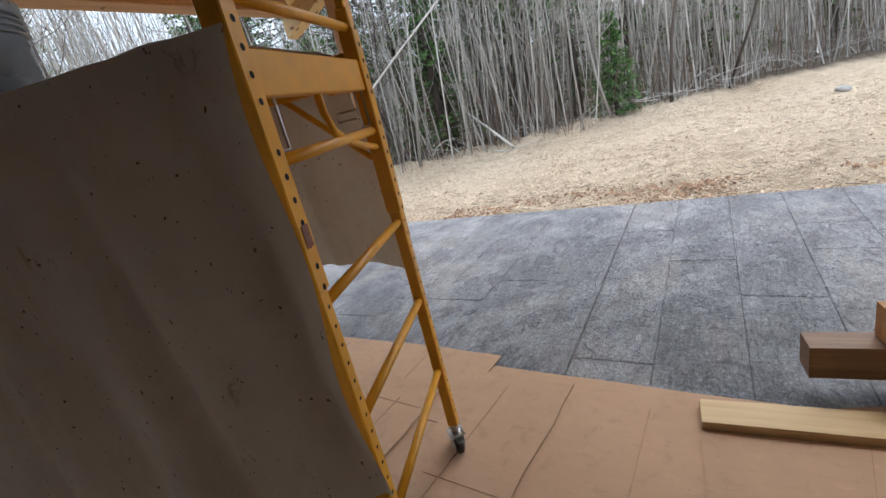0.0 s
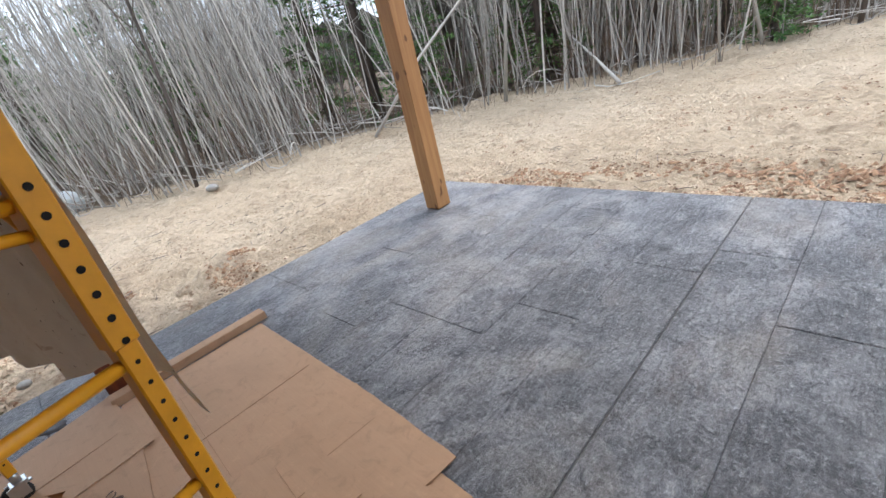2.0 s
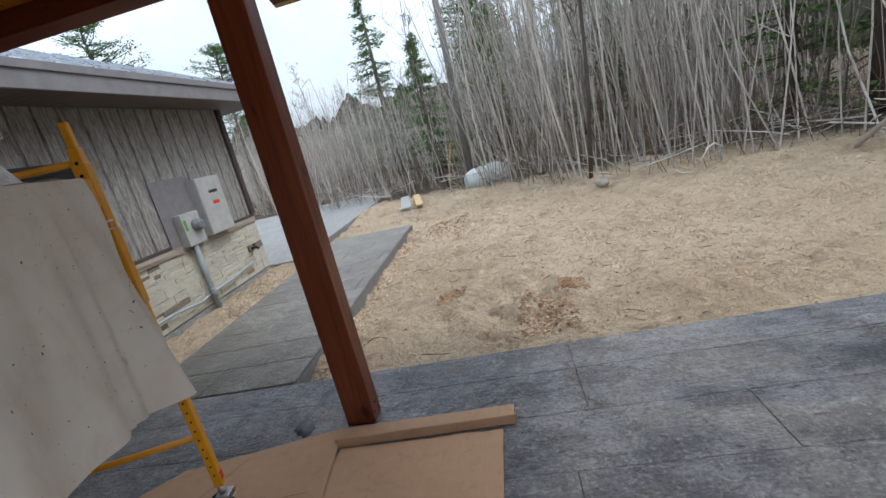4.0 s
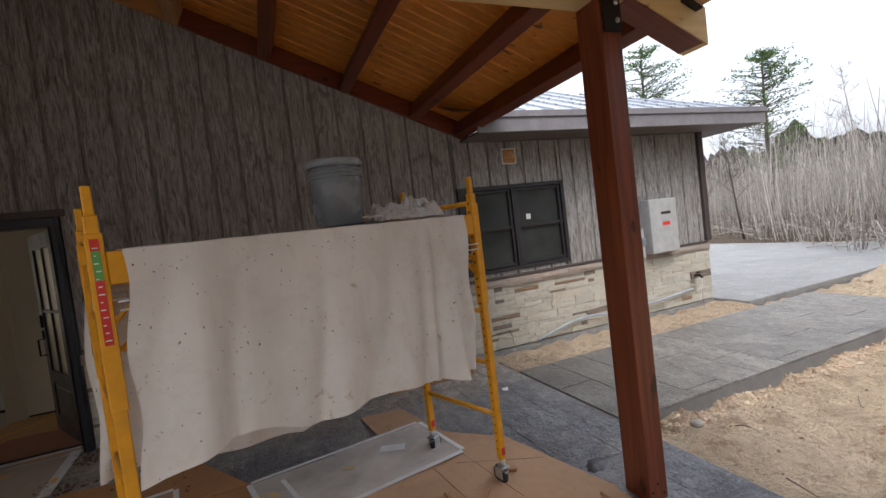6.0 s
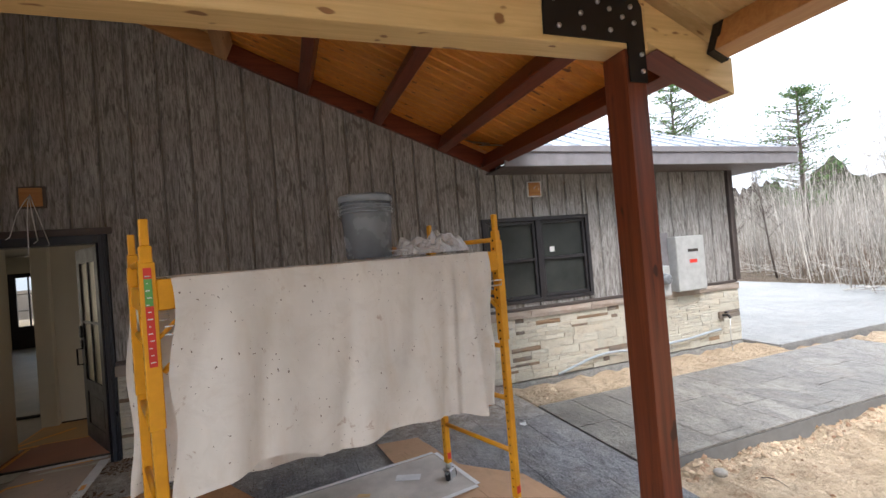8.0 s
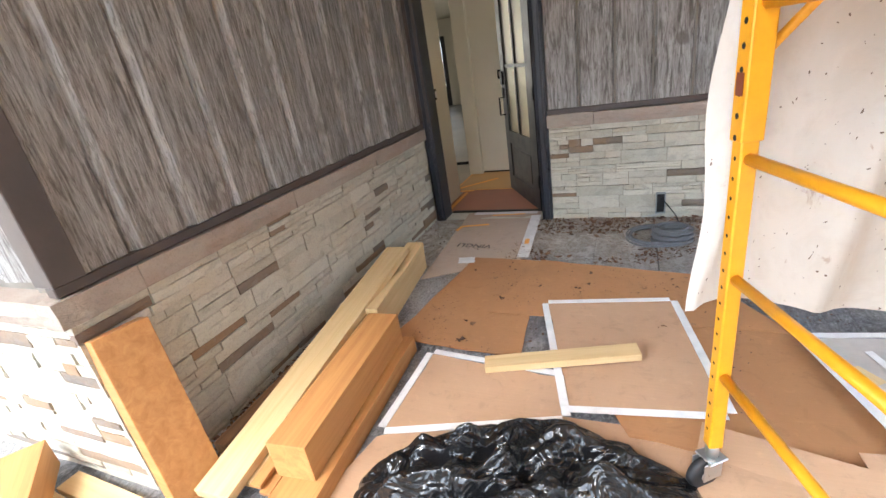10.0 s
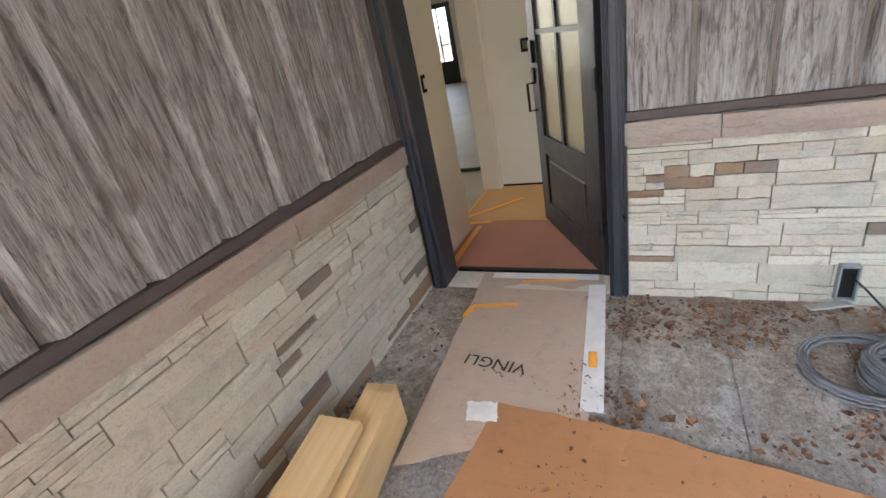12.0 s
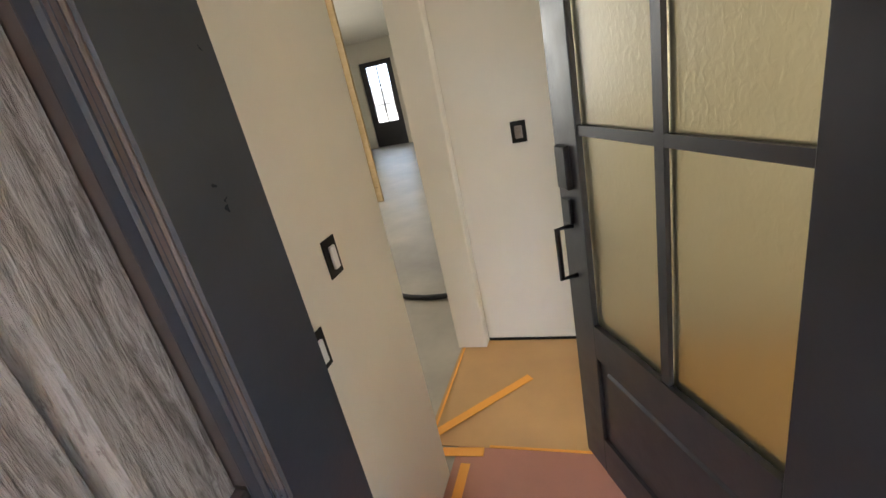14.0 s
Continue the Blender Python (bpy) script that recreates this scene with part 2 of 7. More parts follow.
def cardboard_mat(name, col, stain=0.35):
    m = Mat(name, 0.8)
    m.world_co()
    big = m.noise((1.3, 1.3, 1.3), 4, 0.6, 0.3)
    fl = m.noise((3, 160, 3), 2, 0.5)
    sp = m.noise((38, 38, 38), 4, 0.75)
    c = m.mix(m.step(big, 0.35, 0.7, 0, stain), col, tuple(v * 0.55 for v in col))
    c = m.mix(m.step(fl, 0.4, 0.6, 0.0, 0.12), c, tuple(v * 0.7 for v in col))
    c = m.mix(m.step(sp, 0.68, 0.74, 0, 0.55), c, (0.09, 0.055, 0.03))
    c = m.mix(m.step(m.rand(), 0, 1, 0, 0.18), c, tuple(v * 0.7 for v in col))
    fine = m.noise((11, 11, 11), 7, 0.75, 0.8, False)
    c = m.mix(m.step(fine, 0.54, 0.64, 0, 0.28), c, tuple(v * 0.5 for v in col))
    c = m.mix(m.step(fine, 0.34, 0.42, 0.2, 0), c, tuple(min(1, v * 1.35) for v in col))
    m.color(c).bump(fl, 0.001, 0.4).bump(big, 0.03, 0.5).bump(fine, 0.003, 0.5)
    return m.m


def cloth_mat():
    m = Mat("canvas drop cloth", 0.9)
    big = m.noise((2.0, 2.0, 1.2), 5, 0.6, 0.5, False)
    sp = m.noise((75, 75, 64), 1.2, 0.4, 0.3, False)
    sp2 = m.noise((11, 11, 9), 5, 0.7, 0.6, False)
    st = m.noise((5, 5, 1.4), 4, 0.6, 0.4, False)
    weave = m.noise((420, 420, 420), 2, 0.5, 0, False)
    c = m.ramp(big, [(0.3, (0.60, 0.565, 0.51)), (0.7, (0.76, 0.725, 0.67))])
    c = m.mix(m.step(st, 0.54, 0.72, 0, 0.5), c, (0.56, 0.47, 0.37))
    mott = m.noise((7, 7, 7), 7, 0.75, 0.8, False)
    c = m.mix(m.step(mott, 0.50, 0.68, 0, 0.3), c, (0.48, 0.42, 0.35))
    c = m.mix(m.step(mott, 0.32, 0.42, 0.3, 0), c, (0.76, 0.73, 0.67))
    c = m.mix(m.step(sp, 0.745, 0.76, 0, 0.95), c, (0.08, 0.045, 0.03))
    c = m.mix(m.step(sp2, 0.64, 0.70, 0, 0.55), c, (0.30, 0.17, 0.10))
    m.color(c).bump(weave, 0.001, 0.5).bump(big, 0.02, 0.35)
    tr = m.n("ShaderNodeBsdfTranslucent")
    tr.inputs[0].default_value = (0.62, 0.48, 0.33, 1)
    mx = m.n("ShaderNodeMixShader")
    mx.inputs[0].default_value = 0.10
    m.link(m.b.outputs[0], mx.inputs[1])
    m.link(tr.outputs[0], mx.inputs[2])
    m.link(mx.outputs[0], m.t.nodes["Material Output"].inputs[0])
    return m.m


def glass_mat(name, rough=0.0, tint=(0.9, 0.95, 0.93), bumpy=False):
    m = Mat(name, rough)
    m.b.inputs["Base Color"].default_value = (*tint, 1)
    m.b.inputs["Transmission Weight"].default_value = 1.0
    m.b.inputs["IOR"].default_value = 1.3
    if bumpy:
        m.bump(m.noise((60, 60, 42), 2, 0.5, 0.6), 0.004, 0.35)
    return m.m


SIDING = siding_mat("grey-brown rough-sawn siding")
TRIM = plain("dark brown-grey trim", (0.075, 0.06, 0.055), 0.5, bump=0.001)
DOORF = plain("dark slate door paint", (0.028, 0.033, 0.045), 0.35, bump=0.0006)
DOORB = plain("black-brown door paint", (0.022, 0.021, 0.024), 0.4, bump=0.0006)
STONE = stone_mat("grey-buff ledge stone", [(0.46, 0.455, 0.39), (0.53, 0.515, 0.44), (0.60, 0.58, 0.495), (0.45, 0.43, 0.36), (0.56, 0.52, 0.43)], (0.50, 0.42, 0.30), 0.4)
STONE_BROWN = stone_mat("brown ledge stone", [(0.22, 0.14, 0.085), (0.26, 0.19, 0.13), (0.15, 0.14, 0.13), (0.20, 0.15, 0.12)], (0.32, 0.20, 0.10))
CAP = stone_mat("tan cap stone", [(0.33, 0.28, 0.235), (0.39, 0.335, 0.285)], (0.30, 0.20, 0.16), 0.5)
MORTAR = plain("grey-brown mortar", (0.22, 0.20, 0.17), 0.9)
CONC = concrete_mat("stamped concrete", (0.14, 0.144, 0.158), (0.42, 0.425, 0.445), True)
CONC_W = concrete_mat("sandy walk concrete", (0.19, 0.18, 0.165), (0.40, 0.375, 0.33))
CONC_L = concrete_mat("pale apron concrete", (0.30, 0.305, 0.295), (0.43, 0.43, 0.41))
SLAB = plain("concrete body", (0.17, 0.17, 0.165), 0.85, bump=0.002)
PINE = wood("natural pine", (0.60, 0.40, 0.16), (0.80, 0.58, 0.27), (0.20, 0.08, 0.025), knot_at=0.67)
PINE_Z = wood("natural pine upright", (0.36, 0.16, 0.05), (0.56, 0.29, 0.105), (0.12, 0.05, 0.02), axis=2, knot_at=0.68)
PINE_B = wood("natural pine boards", (0.68, 0.45, 0.18), (0.84, 0.62, 0.30), (0.26, 0.11, 0.03), knot_at=0.70)
PINE_O = wood("orange-stained boards", (0.66, 0.20, 0.022), (0.86, 0.36, 0.05), (0.10, 0.03, 0.01), knot_at=0.70, rough=0.4)
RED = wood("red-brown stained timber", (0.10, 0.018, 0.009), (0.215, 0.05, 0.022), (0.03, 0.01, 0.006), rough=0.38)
RED_Z = wood("red-brown stained post", (0.075, 0.015, 0.007), (0.22, 0.055, 0.020), (0.03, 0.01, 0.006), axis=2, rough=0.38, knot_at=0.7)
CEDAR = wood("orange cedar offcut", (0.38, 0.155, 0.045), (0.56, 0.28, 0.095), (0.15, 0.06, 0.03), knot_at=0.8)
LUMBER = wood("pale yellow lumber", (0.56, 0.38, 0.17), (0.70, 0.52, 0.28), (0.22, 0.11, 0.05), knot_at=0.8)
FIR = wood("rough brown beam", (0.15, 0.08, 0.04), (0.32, 0.18, 0.09), (0.1, 0.05, 0.03))
BLACK = plain("black steel plate", (0.012, 0.012, 0.013), 0.45, 0.3)
BOLT = plain("galvanised bolt", (0.5, 0.5, 0.5), 0.35, 0.9)
YELLOW = plain("scaffold yellow paint", (0.72, 0.33, 0.012), 0.38, 0.0, 0.1, 14, 0.0006)
ZINC = plain("zinc-plated steel", (0.55, 0.56, 0.56), 0.3, 0.9)
RUBBER = plain("black rubber", (0.018, 0.018, 0.02), 0.6)
HOLE = plain("dark hole", (0.008, 0.007, 0.006), 0.9)
CLOTH = cloth_mat()
CARD = cardboard_mat("kraft cardboard", (0.50, 0.315, 0.19), 0.3)
CARD_D = cardboard_mat("dirty brown cardboard", (0.44, 0.22, 0.095), 0.4)
CARD_W = plain("white-edged board", (0.52, 0.50, 0.48), 0.7, vary=0.25, scale=3)
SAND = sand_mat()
# pail grey is lightened to carry the reflection on its dark plastic
BUCKET = plain("grey pail plastic", (0.15, 0.165, 0.18), 0.25)
LID = plain("grey lid plastic", (0.19, 0.205, 0.22), 0.3)
METAL_ROOF = plain("pale grey metal roof", (0.42, 0.44, 0.47), 0.3, 0.7)
FASCIA = plain("grey fascia", (0.20, 0.19, 0.20), 0.45)
SOFFIT = plain("dark soffit", (0.11, 0.085, 0.075), 0.6)
ELEC = plain("grey electrical box", (0.40, 0.41, 0.40), 0.45)
PVC = plain("grey conduit", (0.25, 0.28, 0.29), 0.5)
WALLP = plain("cream wall paint", (0.70, 0.655, 0.56), 0.7, vary=0.03, scale=3, bump=0.0003)
INFLOOR = plain("inside concrete", (0.36, 0.33, 0.28), 0.45, vary=0.25, scale=1.5)
ROSIN = plain("red rosin paper", (0.42, 0.195, 0.13), 0.7, vary=0.1, scale=2.5)
OCHRE = plain("ochre floor paper", (0.52, 0.31, 0.125), 0.5, vary=0.12, scale=2)
TAPE = plain("orange tape", (0.85, 0.38, 0.05), 0.45, vary=0.05)
WHITE = plain("white plastic", (0.7, 0.7, 0.7), 0.5)
REDST = plain("red sticker", (0.62, 0.04, 0.03), 0.5)
GREENST = plain("green sticker", (0.10, 0.33, 0.08), 0.5)
INK = plain("black marker", (0.03, 0.025, 0.02), 0.7)
GLASS = glass_mat("window glass")
RAIN = glass_mat("rain glass", 0.32, (0.95, 0.90, 0.68), True)
SCREENED = plain("dark pane behind an insect screen", (0.035, 0.04, 0.038), 0.18, vary=0.3, scale=2.5)
BAG = Mat("black plastic film", 0.09)
BAG.color((0.01, 0.01, 0.011)).bump(BAG.noise((8, 8, 8), 2, 0.45, 2.5), 0.03, 0.8)
BAG = BAG.m
CLEAR = Mat("clear plastic film", 0.2)
CLEAR.color((0.75, 0.74, 0.73)).bump(CLEAR.noise((30, 30, 30), 3), 0.02, 0.9)
CLEAR.b.inputs["Transmission Weight"].default_value = 0.35
CLEAR = CLEAR.m


def bark_mat(name, a, b, per="island"):
    m = Mat(name, 0.9)
    m.world_co()
    r = m.island() if per == "island" else m.rand()
    c = m.ramp(r, [(0.0, a), (1.0, b)])
    nz = m.noise((6, 6, 1.2), 3, 0.6, 0, False)
    m.color(m.mix(m.step(nz, 0.45, 0.7, 0, 0.4), c, tuple(v * 0.5 for v in a)))
    return m.m


STEM = bark_mat("pale sapling bark", (0.24, 0.215, 0.185), (0.66, 0.61, 0.54))
STEM_D = bark_mat("dark sapling bark", (0.12, 0.095, 0.08), (0.28, 0.23, 0.20))
BARK = bark_mat("dark bark", (0.07, 0.055, 0.045), (0.14, 0.11, 0.09), "rand")
NEEDLE = bark_mat("conifer needles", (0.05, 0.12, 0.035), (0.15, 0.25, 0.07))
LEAF = bark_mat("dry fallen leaves", (0.08, 0.04, 0.025), (0.27, 0.155, 0.085))
SHRUB = bark_mat("dry brown brush", (0.10, 0.065, 0.045), (0.22, 0.15, 0.10))
FARGLASS = glass_mat("tinted far door glass", 0.0, (0.5, 0.52, 0.52))


# ---- mesh helpers ----
def mesh_of(bm, name):
    me = bpy.data.meshes.new(name)
    bm.to_mesh(me)
    bm.free()
    return me


def part(name, bm, material, parent=None, label="", m=None, smooth=False, kind=""):
    """One mesh object; bm may be a bmesh or mesh data."""
    me = bm if isinstance(bm, bpy.types.Mesh) else mesh_of(bm, name)
    if material is not None and not me.materials:
        for mt in (material if isinstance(material, (list, tuple)) else [material]):
            me.materials.append(mt)
    if smooth:
        for p in me.polygons:
            p.use_smooth = True
    ob = new(name, me)
    if parent is not None:
        ob.parent = parent
    if m is not None:
        ob.matrix_basis = m
    return tagged(ob, label, kind=kind)


def thing(name, m, label, category, group=""):
    ob = new(name)
    ob.empty_display_size = 0.1
    ob.matrix_basis = m
    return tagged(ob, label, category, group)


def bx(x0, y0, z0, x1, y1, z1, bm=None, bevel=0.0, mat=0, seg=1):
    own = bmesh.new()
    bmesh.ops.create_cube(own, size=1.0)
    bmesh.ops.scale(own, vec=(x1 - x0, y1 - y0, z1 - z0), verts=own.verts)
    bmesh.ops.translate(own, vec=((x0 + x1) / 2, (y0 + y1) / 2, (z0 + z1) / 2), verts=own.verts)
    if bevel:
        bmesh.ops.bevel(own, geom=list(own.edges), offset=bevel, segments=seg, affect="EDGES", profile=0.6)
    for f in own.faces:
        f.material_index = mat
    return join(bm, own)


def join(bm, own, m=None):
    if m is not None:
        bmesh.ops.transform(own, matrix=m, verts=own.verts)
    if bm is None:
        return own
    me = bpy.data.meshes.new("tmp")
    own.to_mesh(me)
    own.free()
    bm.from_mesh(me)
    bpy.data.meshes.remove(me)
    return bm


def along(p0, p1, up=(0, 0, 1)):
    """A pose at p0 whose x axis points to p1, and its length."""
    a, b = Vector(p0), Vector(p1)
    x = (b - a).normalized()
    y = Vector(up).cross(x)
    y = y.normalized() if y.length > 1e-6 else Vector((0, 1, 0))
    z = x.cross(y)
    m = Matrix((x, y, z)).transposed().to_4x4()
    m.translation = a
    return m, (b - a).length


def beam(p0, p1, w, h, bm=None, bevel=0.004, mat=0, up=(0, 0, 1)):
    """A squared bar from p0 to p1, w wide and h high about its line."""
    m, n = along(p0, p1, up)
    return join(bm, bx(0, -w / 2, -h / 2, n, w / 2, h / 2, bevel=bevel, mat=mat), m)


def tube(pts, r, bm=None, sides=8, taper=1.0, mat=0, cap=True):
    own = bmesh.new()
    pts = [Vector(p) for p in pts]
    rings = []
    for i, p in enumerate(pts):
        d = (pts[min(i + 1, len(pts) - 1)] - pts[max(i - 1, 0)]).normalized()
        u = d.cross(Vector((0.13, 0.21, 0.97)) if abs(d.z) < 0.9 else Vector((1, 0.1, 0))).normalized()
        v = d.cross(u)
        k = r * (1 + (taper - 1) * i / max(1, len(pts) - 1))
        rings.append([own.verts.new(p + (u * math.cos(a) + v * math.sin(a)) * k) for a in [2 * math.pi * j / sides for j in range(sides)]])
    for a, b in zip(rings, rings[1:]):
        for j in range(sides):
            own.faces.new((a[j], a[(j + 1) % sides], b[(j + 1) % sides], b[j]))
    if cap:
        own.faces.new(rings[0][::-1]), own.faces.new(rings[-1])
    for f in own.faces:
        f.material_index, f.smooth = mat, True
    return join(bm, own)


def disc_stack(profile, sides=24, bm=None, mat=0, m=None):
    """A turned shape about z from (radius, z) pairs."""
    own = bmesh.new()
    rings = [[own.verts.new((r * math.cos(2 * math.pi * j / sides), r * math.sin(2 * math.pi * j / sides), z)) for j in range(sides)] for r, z in profile]
    for a, b in zip(rings, rings[1:]):
        for j in range(sides):
            own.faces.new((a[j], a[(j + 1) % sides], b[(j + 1) % sides], b[j]))
    own.faces.new(rings[0][::-1]), own.faces.new(rings[-1])
    for f in own.faces:
        f.material_index, f.smooth = mat, True
    return join(bm, own, m)


def grid(nx, ny, fn, bm=None, mat=0, smooth=True):
    own = bmesh.new()
    vs = [[own.verts.new(fn(i / (nx - 1), j / (ny - 1))) for i in range(nx)] for j in range(ny)]
    for j in range(ny - 1):
        for i in range(nx - 1):
            f = own.faces.new((vs[j][i], vs[j][i + 1], vs[j + 1][i + 1], vs[j + 1][i]))
            f.smooth, f.material_index = smooth, mat
    return join(bm, own)


def noise2(x, y, s=1.0, seed=0.0):
    return noise.noise(Vector((x * s, y * s, seed)))


def from_arrays(name, verts, faces, material, kind="stuff", label="", category="", smooth=True):
    me = bpy.data.meshes.new(name)
    me.from_pydata(verts.tolist() if hasattr(verts, "tolist") else verts, [], faces.tolist() if hasattr(faces, "tolist") else faces)
    me.materials.append(material)
    if smooth:
        me.polygons.foreach_set("use_smooth", [True] * len(me.polygons))
    ob = new(name, me)
    return tagged(ob, label, category, kind=kind)


# ---- the plan, in metres: wall B is y = 0, wall A is x = 0 ----
LEDGE = 0.838
SLOPE = 5 / 12
DECK = 5.02
EAVE_X = -5.32
END_X = -9.28


def deck(x):
    return DECK + SLOPE * x


# ---- ground ----
rd_ = random.Random(8)
DIMPLES = [(-6.6, 3.45, 0.12, -0.11), (-6.35, 3.62, 0.08, 0.05), (-6.1, 4.45, 0.22, 0.10), (-6.35, 4.7, 0.10, -0.09), (-5.8, 4.3, 0.12, -0.08), (-6.4, 4.15, 0.12, -0.08), (-9.9, 3.05, 0.35, 0.13), (-9.4, 3.2, 0.18, -0.10), (-10.6, 3.5, 0.3, 0.10), (-5.55, 3.9, 0.08, -0.07), (-5.7, 3.2, 0.09, -0.07), (-7.4, 3.0, 0.14, -0.08)]
for _ in range(260):
    u, w = rd_.uniform(-10.5, 3.5), rd_.uniform(2.6, 14.0)
    if u < -5.3 or w > 7.0:
        DIMPLES.append((u, w, rd_.uniform(0.05, 0.11), rd_.choice((-0.05, -0.04, -0.03, 0.03))))


def ground_height(x, y):
    z = -0.055 + 0.03 * noise2(x, y, 0.8) + 0.03 * noise2(x, y, 2.6, 4) + 0.05 * noise2(x, y, 5.2, 14) - 0.09 * max(0, noise2(x, y, 3.4, 24) - 0.15) - 0.035 * max(0, noise2(x, y, 4.6, 9) - 0.12)
    if x < -5.1 and y < 8:
        z -= 0.07 * min(1, (-5.1 - x) / 0.3) * min(1, max(0, (8 - y) / 2.5))
        z += 0.05 * noise2(x, y, 1.9, 2)
        z += 0.16 * math.exp(-((x + 6.3) ** 2 / 0.5 + (y - 4.1) ** 2 / 0.25)) * noise2(x, y, 4, 3)
    for fx, fy, fr, fa in DIMPLES:
        dd = (x - fx) ** 2 + (y - fy) ** 2
        if dd < 9 * fr * fr:
            z += fa * math.exp(-dd / (fr * fr)) * (0.8 + 0.7 * noise2(x, y, 6, 31))
    if -9.4 < x < -5.0 and y < 0.85:
        z += 0.05
    edge = 22.2 - math.hypot(x - 8, y + 4)
    z += 0.16 * math.exp(-(edge / 1.2) ** 2) * (0.6 + noise2(x, y, 0.9, 8))
    inside_slab = (-5.04 < x < 8 and -12 < y < 6.70) or (-10.2 < x < -5.0 and 0.95 < y < 2.34)
    apron = -17 < x < -9.5 and -8 < y < 0.55
    if inside_slab or apron or (-9.2 < x < 0 and y < -0.1):
        z = min(z, 0) - 0.25
    return z


def axis_lines(lo, hi, step, far):
    near = list(np.arange(lo, hi, step))
    out = [hi + (far - hi) * (i / 14) ** 2.5 for i in range(1, 15)]
    back = [lo - (far + lo) * (i / 14) ** 2.5 for i in range(14, 0, -1)]
    return back + near + [hi] + out


def build_ground():
    xs = axis_lines(-16.0, 4.0, 0.058, 600.0)
    ys = axis_lines(-2.0, 15.0, 0.058, 600.0)
    nx, ny = len(xs), len(ys)
    verts = [(x, y, ground_height(x, y) if -18 < x < 7 and -7 < y < 21 else -0.05) for y in ys for x in xs]
    idx = np.arange(nx * ny).reshape(ny, nx)
    faces = np.stack([idx[:-1, :-1], idx[:-1, 1:], idx[1:, 1:], idx[1:, :-1]], -1).reshape(-1, 4)
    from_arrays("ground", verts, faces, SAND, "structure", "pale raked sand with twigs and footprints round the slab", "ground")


build_ground()

# ---- concrete slabs: bodies, with the stamped planks laid on them last ----
slab = part("floor_porch", bx(-5.08, -0.2, -0.22, 3.5, 6.77, -0.016), SLAB, label="thick grey porch slab under the stamped planks", kind="structure")
walk_slab = part("pavement_walk", bx(-10.3, 0.87, -0.22, -5.10, 2.38, -0.022), SLAB, label="thick grey walk slab leading off the porch", kind="structure")
apron_slab = part("pavement_apron", bx(-17.0, -9.0, -0.22, -9.38, 0.50, -0.03, bevel=0.01), CONC_L, label="pale smooth concrete apron past the house corner", kind="structure")


# ---- walls ----
def wall_structure():
    bm = bx(-1.07, -0.16, 2.13, -0.02, -0.021, 5.0)
    bx(-5.02, -0.16, -0.2, -1.07, -0.021, 2.9, bm)
    bx(-6.60, -0.16, -0.2, -5.02, -0.021, 0.97, bm), bx(-6.60, -0.16, 2.07, -5.02, -0.021, 2.68, bm)
    bx(END_X, -0.16, -0.2, -6.60, -0.021, 2.68, bm)
    own = bmesh.new()
    pts = [(-5.02, 2.9), (-1.07, 2.9), (-1.07, deck(-1.07)), (-5.02, deck(-5.02) + 0.05)]
    f = [own.verts.new((x, -0.021, z)) for x, z in pts]
    b = [own.verts.new((x, -0.16, z)) for x, z in pts]
    own.faces.new(f[::-1]), own.faces.new(b)
    for i in range(4):
        own.faces.new((f[i], f[(i + 1) % 4], b[(i + 1) % 4], b[i]))
    join(bm, own)
    return bm


wall_b = part("wall_north", wall_structure(), MORTAR, label="porch back wall in grey siding over ledge stone", kind="structure")
wall_a = part("wall_east", bx(0.021, -0.16, -0.2, 0.16, 3.02, 5.3), MORTAR, label="porch side wall in grey siding over ledge stone", kind="structure")
wall_c = part("wall_return", bx(0.16, 2.86, -0.2, 3.6, 3.0, 5.3), MORTAR, label="short front wall that turns off the side wall", kind="structure")
wall_d = part("wall_west", bx(END_X, -9.0, -0.2, END_X + 0.14, -0.16, 2.68), MORTAR, label="end wall of the house in grey siding", kind="structure")
for nm, mt, b in (
    ("trim_corner_post", TRIM, (-0.10, 0.0, LEDGE + 0.085, 0.02, 0.036, DECK - 0.2)),
    ("trim_ledge_side", TRIM, (-0.028, 0.036, LEDGE + 0.045, 0.02, 3.06, LEDGE + 0.082)),
    ("trim_ledge_back", TRIM, (END_X, -0.02, LEDGE + 0.045, -1.10, 0.012, LEDGE + 0.082)),
    ("trim_outer_corner", TRIM, (-0.045, 2.96, LEDGE + 0.085, 0.06, 3.065, 5.2)),
    ("trim_house_corner", TRIM, (END_X - 0.04, -0.08, LEDGE + 0.085, END_X + 0.06, 0.045, 2.62)),
):
    part(nm, bx(*b, bevel=0.003), mt, label="dark brown-grey painted trim strip", kind="structure")
part("wall_foundation", bx(END_X + 0.02, -0.10, -0.45, -5.09, 0.03, -0.02, bevel=0.006), CONC_L, label="pale bare concrete footing below the stone", kind="structure")

# ---- house roof beyond the porch ----
ex0, ex1, ey = -9.98, -5.1, 0.60
hr = bmesh.new()
rise = 0.42
zf = 2.84
v = [hr.verts.new(p) for p in ((ex0, ey, zf), (ex1 + 0.3, ey, zf), (ex1 + 0.3, -4.2, zf + 4.8 * rise), (ex0 + 4.8, -4.2, zf + 4.8 * rise), (ex0, -9, zf))]
hr.faces.new((v[0], v[1], v[2], v[3])), hr.faces.new((v[4], v[0], v[3]))
house_roof = part("roof_house", hr, METAL_ROOF, label="pale grey standing-seam metal hip roof", kind="structure")
for i in range(12):
    x = ex0 + 0.25 + i * 0.40
    top = min(4.8, x - ex0)
    part("seam", beam((x, ey - 0.01, zf + 0.012), (x, ey - top, zf + top * rise + 0.012), 0.022, 0.03, bevel=0.0), METAL_ROOF, house_roof)
